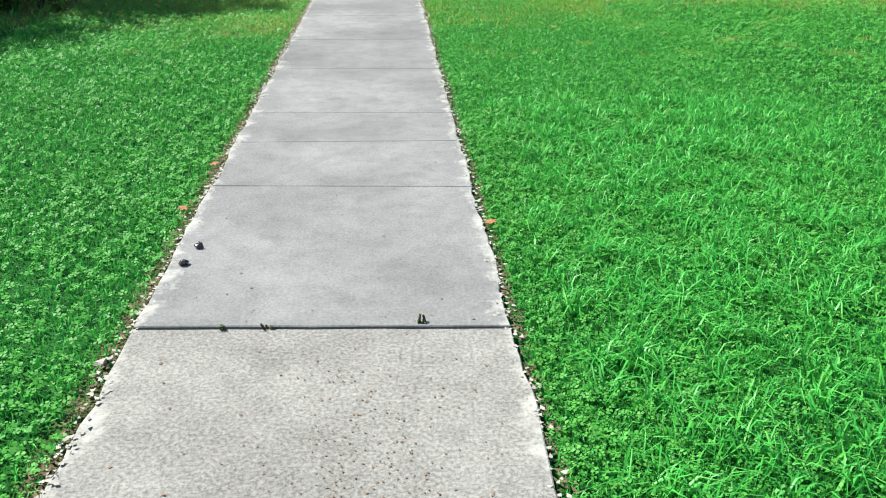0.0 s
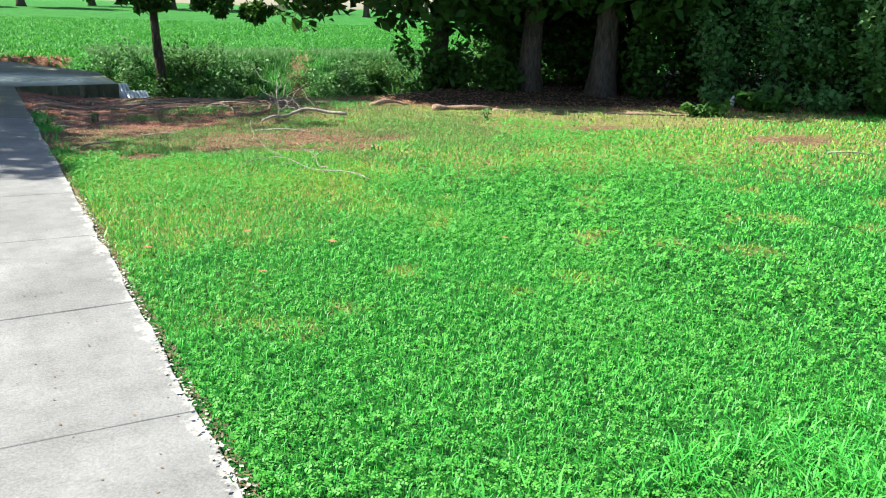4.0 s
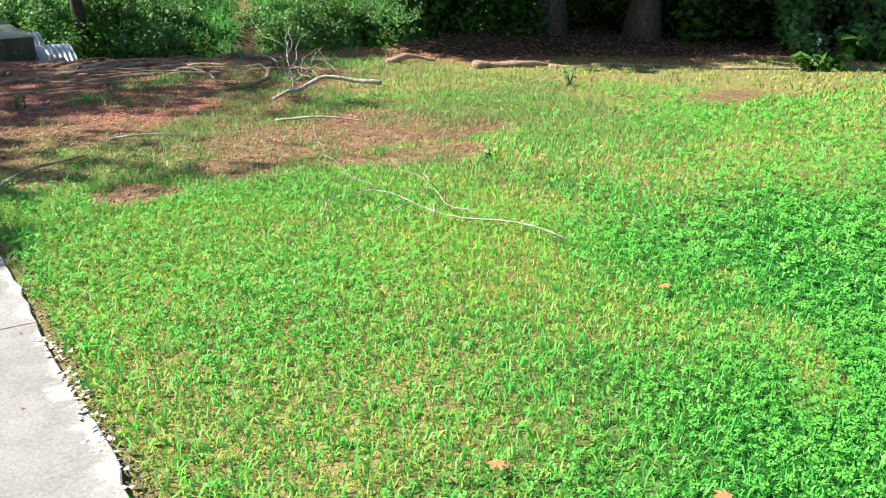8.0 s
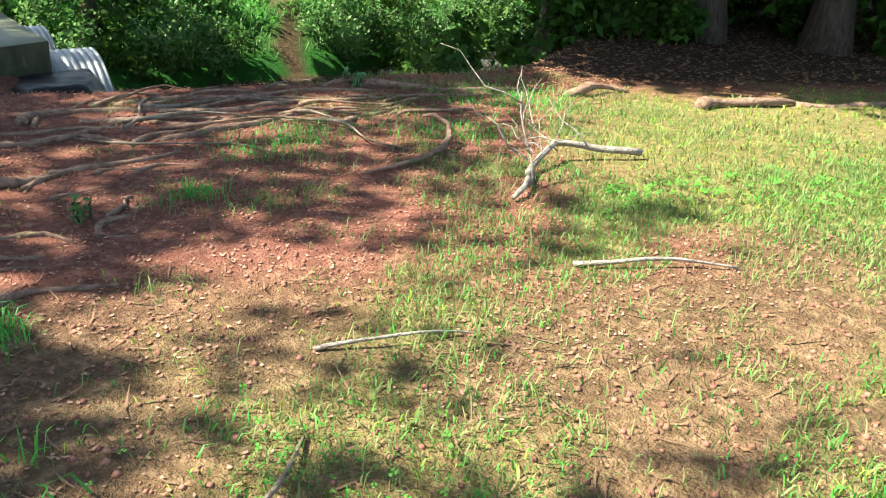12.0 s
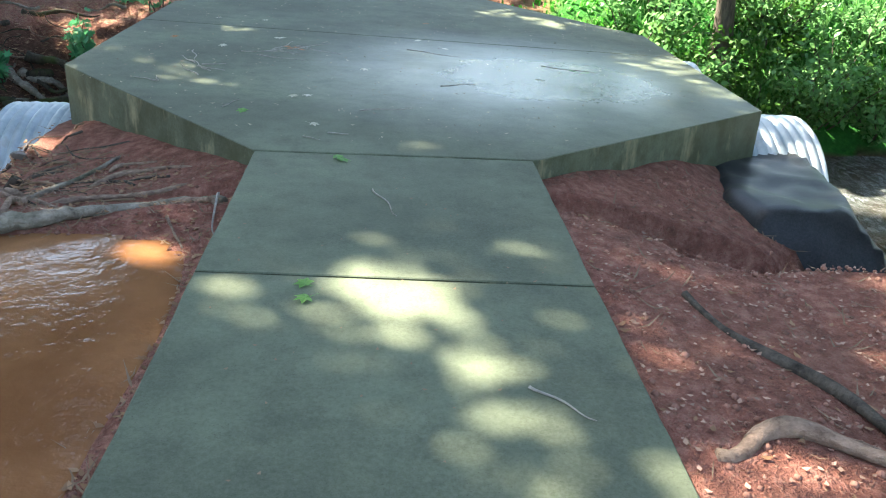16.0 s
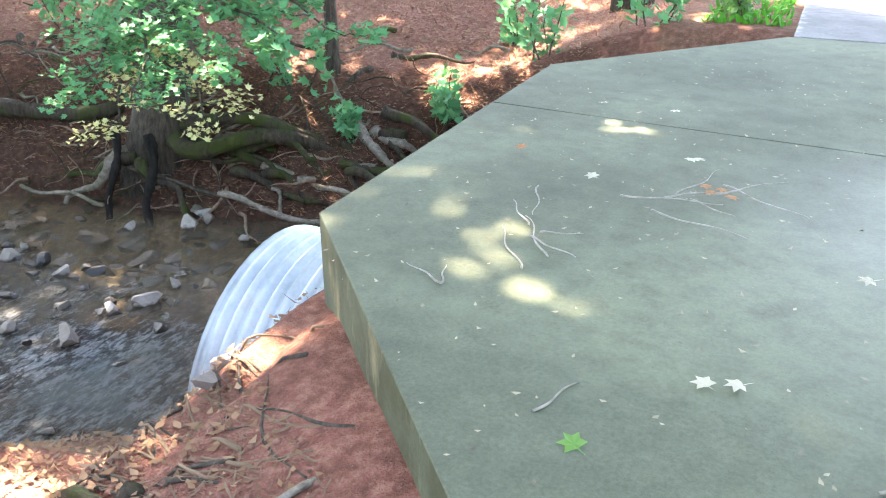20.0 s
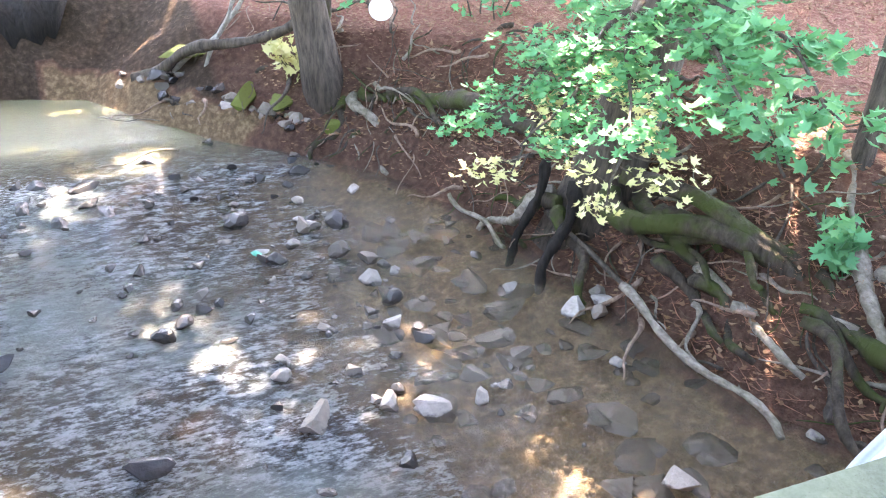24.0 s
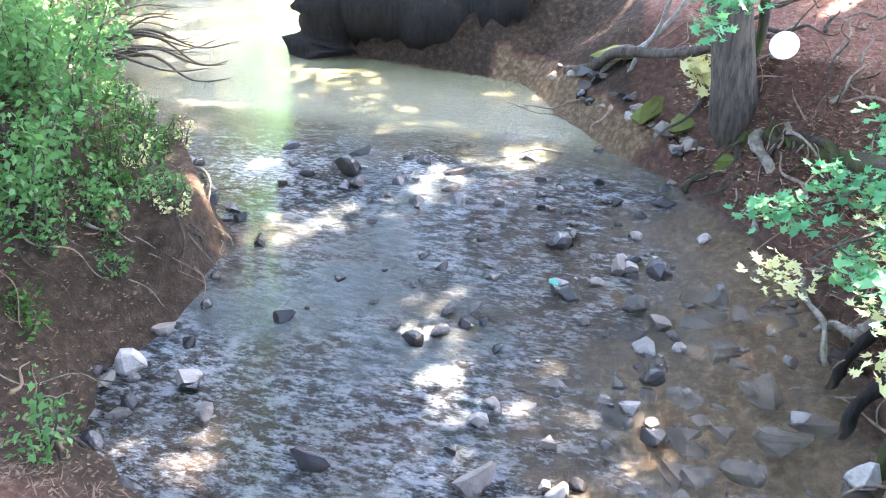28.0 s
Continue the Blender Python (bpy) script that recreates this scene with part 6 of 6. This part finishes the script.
for j in range(44):
    rr = random.Random(1500 + j)
    u = rr.random()
    x = -4.0 - 6.5 * u
    y = float(np.interp(x, [-10.5, -8, -6.5, -5, -4], [15.4, 18.1, 19.1, 19.2, 19.7])) - rr.uniform(-0.1, 1.5)
    bush("bank_weeds", (x, y, z_at(x, y)), (0.42, 0.38, rr.uniform(0.3, 0.7)), 420, 0.032, WEED, "leafy green weeds on the creek bank", "weeds", 1500 + j, 6)
for j in range(20):
    rr = random.Random(1700 + j)
    x = -4.1 - 4.6 * rr.random()
    y = float(np.interp(x, [-8.8, -8.0, -7.0, -6.1, -5.2, -4.6, -4.1], [18.4, 19.3, 20.1, 20.3, 20.2, 20.5, 21.2])) - rr.uniform(0.35, 0.8)
    bush("bank_weeds", (x, y, z_at(x, y)), (0.25, 0.24, rr.uniform(0.15, 0.35)), 150, 0.024, (WEED, LEAF)[j % 2], "low weeds hanging over the water's edge", "weeds", 1700 + j, 5)
for j in range(30):
    rr = random.Random(3200 + j)
    x = -4.3 - 4.2 * rr.random()
    y = float(np.interp(x, [-8.8, -8.0, -7.0, -6.1, -5.2, -4.6, -4.1], [18.4, 19.3, 20.1, 20.3, 20.2, 20.5, 21.2])) - rr.uniform(0.12, 1.0)
    bush("bank_weeds", (x, y, z_at(x, y)), (0.16, 0.16, rr.uniform(0.12, 0.3)), 90, 0.022, (WEED, LEAF, YELLOWLEAF)[0 if j % 3 else 1 + (j % 6 == 0)], "small weeds rooted in the dark bank", "weeds", 3200 + j, 4)
for j in range(26):
    rr = random.Random(1750 + j)
    x = -4.2 - 4.4 * rr.random()
    y = float(np.interp(x, [-8.8, -8.0, -7.0, -6.1, -5.2, -4.6, -4.1], [18.4, 19.3, 20.1, 20.3, 20.2, 20.5, 21.2])) + rr.uniform(-0.1, 0.25)
    s = rr.uniform(0.05, 0.15)
    stone(x, y, WATER_Z + 0.01, s * 1.2, s * 0.8, s * 0.7, rr.uniform(0, 180), j, "stone at the foot of the weedy bank", (STONE, WETSTONE)[j % 2])
for j, (x, y, rx, rz, n) in enumerate(((3.6, 26.6, 0.7, 0.9, 900), (4.6, 26.4, 0.9, 1.0, 1500), (5.6, 26.6, 0.9, 1.1, 1500), (6.5, 26.9, 0.7, 0.9, 1000), (9.3, 26.9, 1.0, 1.2, 1600), (10.4, 26.6, 1.1, 1.4, 1800), (11.6, 27.0, 1.2, 1.5, 1800),
                                       (12.8, 27.6, 1.2, 1.6, 1600), (5.2, 27.9, 1.0, 0.9, 1100), (10.6, 28.2, 1.3, 1.2, 1500), (14.5, 28.2, 1.5, 1.8, 1600), (7.4, 24.9, 0.3, 0.5, 250))):
    bush("bush", (x, y, z_at(x, y)), (rx, rx * 0.7, rz * 0.62), int(n * 0.8), 0.045, (WEED, LEAF)[j % 2], "bright leafy bush on the far bank", "bush", 930 + j, 8)
for j, (x, y, rx, rz, n) in enumerate(((12.5, 17.6, 1.2, 1.8, 1500), (14, 17.2, 1.4, 2.0, 1600), (15.5, 15.6, 1.5, 2.2, 1800), (14.6, 14.4, 0.9, 1.2, 1200), (13.9, 12.9, 0.8, 0.7, 900), (12.2, 20.5, 1.6, 2.4, 2600), (14.5, 22, 1.8, 2.6, 2800), (17.5, 19, 1.9, 3.0, 3000), (20, 17, 2, 3.2, 3000), (13, 24.5, 1.6, 2.2, 2400), (9.4, 23.6, 0.9, 1.2, 1300), (22, 21, 2.2, 3.4, 3000), (20, 11, 2, 2.8, 2400), (12.2, 14.2, 0.5, 0.3, 400), (10.4, 13.9, 0.35, 0.18, 220),
                                       (16, 12, 1.6, 2.2, 1500), (11.5, 22.0, 1.5, 2.4, 2200), (13.4, 20.8, 1.5, 2.6, 2400), (15.6, 18.4, 1.5, 2.6, 2400), (12.6, 18.9, 0.8, 1.2, 1200), (10.0, 19.4, 0.6, 0.8, 700), (16.6, 14.2, 1.4, 2.4, 2200), (18.5, 21.5, 2.0, 3.2, 2600), (16, 25, 2.0, 2.8, 2400), (9.0, 20.2, 0.9, 1.0, 1000), (7.8, 21.0, 0.9, 1.0, 1000), (10.5, 22.5, 1.2, 1.4, 1200), (18, 15, 2, 3, 1800))):
    bush("thicket_bush", (x, y, z_at(x, y)), (rx, rx * 0.8, rz), n, 0.085, LEAF, "dark shrub at the edge of the wood", "bush", 960 + j, 8)
for j, (x, y, rx, rz, n) in enumerate(((12.9, 15.8, 0.9, 2.1, 2000), (13.7, 14.9, 1.0, 2.4, 2200), (14.5, 13.7, 1.0, 2.2, 2200), (15.2, 12.6, 1.0, 2.4, 2200), (12.6, 14.6, 0.4, 0.35, 300), (13.3, 13.8, 0.5, 0.4, 400), (11.6, 14.9, 0.35, 0.3, 240))):
    bush("edge_bush", (x, y, z_at(x, y)), (rx, rx * 0.8, rz), n, 0.06, WEED, "leafy green shrub at the wood's sunny edge", "bush", 2200 + j, 8)
for j, (x, y, rx, rz) in enumerate(((-3.9, 10.4, 0.9, 1.3), (-5.2, 9.6, 1.2, 1.5), (-6.6, 8.8, 1.2, 1.6), (-3.0, 12.6, 0.6, 0.9), (-4.2, 14.5, 1.0, 1.6), (-3.4, 16.4, 0.7, 0.9))):
    bush("shrub", (x, y, z_at(x, y)), (rx, rx * 0.8, rz), 1500, 0.08, LEAF, "dark shrub beside the lawn", "bush", 985 + j, 8)
for j, (x, y, s, mt) in enumerate(((6.6, 14.48, 0.13, WEED), (1.42, 16.04, 0.1, WEED), (4.43, 18.45, 0.13, MAPLE), (0.74, 16.3, 0.08, WEED), (0.78, 15.1, 0.1, WEED), (-0.2, 2.79, 0.025, WEED), (-0.36, 2.79, 0.025, WEED), (0.36, 2.8, 0.03, DRYGRASS), (3.83, 12.33, 0.07, CLOVER), (-5.1, 26.1, 0.4, MAPLE), (-4.4, 25.9, 0.3, MAPLE),
                                   (-3.6, 26.4, 0.35, MAPLE), (-2.9, 27.0, 0.45, MAPLE), (-2.0, 27.4, 0.45, MAPLE), (-9.6, 25.9, 0.6, MAPLE), (-10.0, 23.9, 0.3, YELLOWLEAF), (-8.6, 26.6, 0.5, MAPLE), (-1.2, 27.8, 0.4, WEED), (-3.6, 28.2, 0.5, MAPLE))):
    z0 = -0.01 if abs(x) < 0.6 and y < 5 else z_at(x, y)
    bush("seedling", (x, y, z0), (s, s, s * 1.3), 40 if s < 0.2 else 110, s * 0.28 if s < 0.2 else 0.075, mt, "small green seedling with tender leaves", "plant", 1010 + j, 4, s > 0.25)


# ---- maple sprays over the creek ----
def spray(name, a, b, width, n, size, mat, label, seed, drop=0.0, parent_twigs=8):
    r, rg_ = random.Random(seed), np.random.default_rng(seed)
    e = holder(name, a, label, "branch")
    o = Vector(a)
    main = wander(a, b, 10, 0.04, r)
    tube_object("stem", [([p - o for p in main], taper(0.022, 0.006, 10))], BARK, e, sides=6)
    cl = []
    for j in range(parent_twigs):
        p = main[2 + j % 9]
        q = p + Vector((r.uniform(-1, 1) * width, r.uniform(-1, 1) * width, r.uniform(-0.25, 0.2) * width - drop * r.random()))
        w = wander(p, q, 5, 0.08, r)
        tube_object("twig", [([v - o for v in w], taper(0.007, 0.002, 5))], BARK, e, sides=4)
        cl += [tuple(v - o) for v in w[2:]]
    V, F = leaf_cloud(cl, np.array((0.16, 0.16, 0.09)), n, size, rg_, 1.2, True)
    raw("leaves", V, F, mat, e)
    return e


G, Y = "leafy green maple branch reaching over the creek", "drooping maple twigs with yellowed leaves"
spray("maple_branch", (-6.3, 25.3, 0.05), (-5.95, 23.95, -0.5), 0.34, 620, 0.037, MAPLE, G, 1, 0.1, 14)
spray("maple_branch", (-6.2, 25.35, 0.15), (-5.4, 24.15, -0.45), 0.36, 640, 0.038, MAPLE, G, 8, 0.12, 14)
spray("maple_branch", (-6.1, 25.4, 0.3), (-4.9, 24.5, -0.25), 0.36, 620, 0.045, MAPLE, G, 2, 0.08, 14)
spray("maple_branch", (-6.0, 25.6, 0.5), (-4.0, 25.15, 0.0), 0.36, 560, 0.058, MAPLE, G, 3, 0.06, 14)
spray("maple_branch", (-6.0, 25.5, 0.35), (-4.3, 24.9, -0.05), 0.34, 420, 0.056, MAPLE, G, 9, 0.06, 12)
spray("maple_branch", (-6.1, 25.4, 0.0), (-4.95, 24.5, -0.7), 0.34, 420, 0.036, YELLOWLEAF, Y, 4, 0.2, 12)
spray("maple_branch", (-6.3, 25.2, -0.1), (-5.6, 24.2, -0.7), 0.3, 330, 0.034, YELLOWLEAF, Y, 5, 0.15, 10)
spray("maple_branch", (-9.3, 24.4, 0.6), (-7.6, 23.6, 0.25), 0.5, 520, 0.05, MAPLE, "high maple branch with broad leaves", 6, 0.05, 12)
spray("maple_branch", (-7.4, 26.5, 0.4), (-6.9, 25.6, -0.2), 0.4, 420, 0.045, MAPLE, "leafy maple branch over the red bank", 7, 0.1, 10)

# rank weeds along the far bank of the right-hand reach
for j in range(30):
    rr = random.Random(1600 + j)
    x = 3.2 + 13 * rr.random()
    if 7.3 < x < 8.5:
        continue
    y = float(np.interp(x, [3, 5, 9, 14, 17], [26.0, 26.3, 26.7, 28.2, 29.5])) + rr.uniform(0.1, 2.4)
    bush("bank_weeds", (x, y, z_at(x, y)), (0.7, 0.6, rr.uniform(0.45, 0.9)), 520, 0.05, (WEED, LEAF)[j % 2], "rank green weeds on the far bank", "weeds", 1600 + j, 7)
BLACKWOOD = bark_material("wet_black_wood", (0.008, 0.007, 0.006), (0.03, 0.025, 0.021))
# mossy logs, roots and stumps along the far bank
def log(a, b, r0, r1, seed, mat, label, amp=0.05, name="log"):
    r = random.Random(seed)
    return tagged(tube_object(name, [(wander(a, b, 18, amp, r), [q * (1 + 0.22 * math.sin(2.3 * i + seed) * r.random() + 0.12 * math.sin(0.9 * i)) for i, q in enumerate(taper(r0, r1, 18))])], mat, sides=10), label, "log", "bank logs")


log((-6.0, 25.25, -1.15), (-3.6, 25.65, -1.25), 0.085, 0.06, 1, MOSSBARK, "thick mossy root along the bank", 0.1)
log((-6.0, 25.35, -1.0), (-3.9, 26.0, -1.05), 0.07, 0.05, 2, MOSSBARK, "thick mossy root along the bank", 0.09)
for j in range(16):
    rr = random.Random(1400 + j)
    x = rr.uniform(-6.0, -3.9)
    y = 25.0 + 0.3 * (x + 6) + rr.uniform(-0.05, 0.7)
    z = z_at(x, y) + rr.uniform(0.02, 0.16)
    log((x, y, z), (x + rr.uniform(0.5, 1.3), y + rr.uniform(-0.25, 0.25), z_at(x + 0.9, y) + rr.uniform(0.02, 0.14)), rr.uniform(0.025, 0.065), 0.02, 1400 + j, (MOSSBARK, MOSSBARK, GREYROOT)[j % 3], "gnarled mossy root along the bank", rr.uniform(0.07, 0.14))
for j, (x, y, z, dx, dy) in enumerate(((-9.55, 24.3, -1.3, -0.9, -0.35), (-9.5, 24.25, -1.3, 0.5, -0.55), (-9.45, 24.3, -1.25, 1.1, 0.0), (-9.5, 24.4, -1.2, 1.4, 0.5), (-9.6, 24.2, -1.35, -0.1, -0.6), (-6.3, 25.0, -1.3, -0.8, -0.15), (-6.4, 25.0, -1.25, -0.5, -0.4), (-6.2, 24.95, -1.3, 0.7, -0.15))):
    log((x, y, z), (x + dx, y + dy, max(WATER_Z, z_at(x + dx, y + dy)) + 0.02), 0.06, 0.022, 1450 + j, (GREYROOT, MOSSBARK)[j % 2], "bare buttress root of a creek-side tree", 0.1)
for j in range(34):
    rr = random.Random(2100 + j)
    x, y = rr.uniform(-9.2, -3.2), rr.uniform(25.3, 27.8)
    p = Vector((x, y, z_at(x, y) + 0.02))
    q = p + Vector((rr.uniform(-0.9, 0.9), rr.uniform(-0.8, 0.2), 0))
    q.z = z_at(q.x, q.y) + rr.uniform(0.0, 0.12)
    log(p, q, rr.uniform(0.015, 0.04), 0.008, 2100 + j, (BARK, MOSSBARK, GREYROOT)[j % 3], "dark root or dead limb on the red bank", rr.uniform(0.06, 0.12), "dead_limb")
log((-7.4, 24.55, -1.6), (-6.4, 24.6, -1.66), 0.018, 0.02, 3, GREYROOT, "driftwood pole at the waterline", 0.04)
log((-5.3, 24.95, -1.5), (-3.75, 24.95, -1.62), 0.03, 0.022, 31, GREYROOT, "weathered root along the waterline", 0.05)
log((-6.4, 24.95, -1.4), (-4.9, 24.95, -1.55), 0.022, 0.015, 4, BARK, "driftwood branch against the bank")
log((-9.2, 24.6, -1.2), (-7.0, 25.6, -1.0), 0.11, 0.07, 5, MOSSBARK, "dark fallen log on the bank")
log((-11.6, 22.2, -1.45), (-9.9, 23.9, -0.5), 0.07, 0.05, 6, BARK, "curved pale fallen limb on the sand")
log((-11.4, 22.6, -1.5), (-10.4, 23.5, -0.1), 0.03, 0.02, 7, DEADWOOD, "bare grey stick leaning on the bank")
log((-11.0, 22.9, -1.5), (-10.7, 23.6, 0.1), 0.03, 0.02, 8, DEADWOOD, "bare grey stick leaning on the bank")
log((-10.0, 24.05, -1.55), (-9.85, 24.2, 1.2), 0.055, 0.035, 9, MOSSBARK, "thin dark leaning stem beside the tree", 0.05)
log((-6.1, 25.0, -1.05), (-5.9, 24.66, -1.85), 0.05, 0.035, 10, BLACKWOOD, "dark wet stump root at the water", 0.05)
log((-6.45, 24.95, -1.0), (-6.4, 24.65, -1.85), 0.042, 0.03, 11, BLACKWOOD, "dark wet stump root at the water", 0.04)
for j in range(200):
    rr = random.Random(1200 + j)
    x = rr.uniform(-9.5, -3.4)
    y = float(np.interp(x, [-9.5, -8, -5, -3.4], [23.9, 24.8, 25.15, 25.5])) + rr.uniform(-0.15, 1.3)
    p = Vector((x, y, z_at(x, y) + rr.uniform(0.0, 0.08)))
    q = p + Vector((rr.uniform(-0.8, 0.8), rr.uniform(-0.6, 0.3), 0))
    q.z = max(z_at(q.x, q.y), WATER_Z) + rr.uniform(0.0, 0.12)
    log(p, q, rr.choice((0.005, 0.008, 0.012, 0.02)), 0.004, 1200 + j, (GREYROOT, BARK, MOSSBARK, ROOT)[j % 4], "tangled dead twig on the bank", rr.uniform(0.03, 0.1), "bank_twig")
for j in range(50):
    rr = random.Random(1900 + j)
    x = -4.3 - 4.2 * rr.random()
    y = float(np.interp(x, [-8.8, -8.0, -7.0, -6.1, -5.2, -4.6, -4.1], [18.4, 19.3, 20.1, 20.3, 20.2, 20.5, 21.2])) - rr.uniform(0.0, 0.9)
    p = Vector((x, y, z_at(x, y) + rr.uniform(0.0, 0.12)))
    q = p + Vector((rr.uniform(-0.5, 0.5), rr.uniform(-0.2, 0.5), 0))
    q.z = max(z_at(q.x, q.y), WATER_Z) + rr.uniform(0.0, 0.15)
    log(p, q, rr.choice((0.004, 0.007, 0.012)), 0.003, 1900 + j, (GREYROOT, BARK, NEEDLE)[j % 3], "dead stem on the undercut bank", rr.uniform(0.04, 0.12), "bank_twig")
for j in range(45):
    rr = random.Random(2000 + j)
    x, y = rr.uniform(-12.2, -9.2), rr.uniform(22.3, 25.5)
    p = Vector((x, y, max(z_at(x, y), WATER_Z) + rr.uniform(0.0, 0.1)))
    q = p + Vector((rr.uniform(-0.8, 0.8), rr.uniform(-0.8, 0.6), 0))
    q.z = max(z_at(q.x, q.y), WATER_Z) + rr.uniform(0.0, 0.3)
    log(p, q, rr.choice((0.006, 0.012, 0.025)), 0.004, 2000 + j, (GREYROOT, BARK, ROOT)[j % 3], "dead limb strewn on the sandy bank", rr.uniform(0.04, 0.12), "bank_twig")
# brush lying in the pool, and the undercut bank
for j in range(34):
    rr = random.Random(1300 + j)
    p = Vector((-10.6 + rr.uniform(-0.8, 0.6), 15.6 + rr.uniform(-0.7, 0.8), -1.35 + rr.uniform(-0.2, 0.3)))
    q = p + Vector((rr.uniform(-1.6, 0.2), rr.uniform(0.2, 1.8), rr.uniform(-0.4, 0.3)))
    log(p, q, rr.uniform(0.012, 0.035), 0.005, 1300 + j, BARK, "dead brush fallen into the pool", 0.08, "fallen_brush")
log((-12.7, 18.6, -2.0), (-13.2, 18.4, -0.2), 0.55, 0.4, 20, BLACKWOOD, "dark undercut stump at the pool's edge", 0.06, "stump")
log((-12.9, 18.9, -1.2), (-13.1, 21.5, -1.1), 0.5, 0.42, 22, BLACKWOOD, "dark root mass overhanging the pool", 0.05, "root_mass")
MOSS = plain("deep_green_moss", (0.085, 0.1, 0.02), 0.95, 0.4)
STONES[MOSS] = [stone_mesh(s_, MOSS) for s_ in range(20, 28)]
for j, (x, y, sx, sz) in enumerate(((-10.15, 23.3, 0.34, 0.13), (-9.85, 23.6, 0.28, 0.12), (-11.4, 22.9, 0.45, 0.07), (-9.3, 24.0, 0.2, 0.1))):
    ob = stone(x, y, max(z_at(x, y), WATER_Z) + sz * 0.2, sx, sx * 0.8, sz, 50 * j, j, "mossy mound at the water's edge", MOSS)
    ob.name = "moss_mound"
    tagged(ob, "", "moss", "moss mounds")
for j in range(36):
    rr = random.Random(1850 + j)
    u = rr.random()
    x, y = -11.9 + 2.6 * u + rr.uniform(-0.12, 0.12), 21.7 + 2.05 * u ** 0.8 + rr.uniform(-0.12, 0.2)
    q = rr.uniform(0.05, 0.14)
    stone(x, y, max(z_at(x, y), WATER_Z) + q * 0.2, q * 1.3, q, q * 0.8, rr.uniform(0, 180), j, "crumbling clod on the sandy bank", (STONE, WETSTONE, STONE)[j % 3])
log((-13.4, 19.8, -1.7), (-12.6, 19.0, -1.2), 0.2, 0.1, 21, BLACKWOOD, "dark root beneath the stump", 0.06)

# ---- round white plate and white marker ----
bm = bmesh.new()
bmesh.ops.create_cone(bm, cap_ends=True, segments=40, radius1=0.105, radius2=0.105, depth=0.012)
bmesh.ops.bevel(bm, geom=list(bm.edges), offset=0.003, segments=1, affect="EDGES")
WHITE = plain("white_enamel", (0.8, 0.8, 0.78), 0.45, 0.03)
ob = part("white_plate", bm, WHITE)
ob.matrix_world = look((-8.22, 24.2, -0.14), (-1.8, 22.3, 3.4))
tagged(ob, "round white plate hanging among the branches", "plate")
log((-8.26, 24.23, -0.06), (-8.42, 24.7, 0.66), 0.006, 0.004, 30, BARK, "thin twig from which a plate hangs", 0.03, "hanging_twig")
bm = bmesh.new()
bmesh.ops.create_icosphere(bm, subdivisions=3, radius=1)
for v in bm.verts:
    v.co = Vector((v.co.x * 0.05 * (1.2 if v.co.z > 0.2 else 0.8), v.co.y * 0.05, v.co.z * 0.12))
ob = part("white_marker", bm, WHITE, smooth=True)
ob.location = (12.5, 15.25, z_at(12.5, 15.25) + 0.11)
tagged(ob, "small white rounded marker among weeds", "marker")
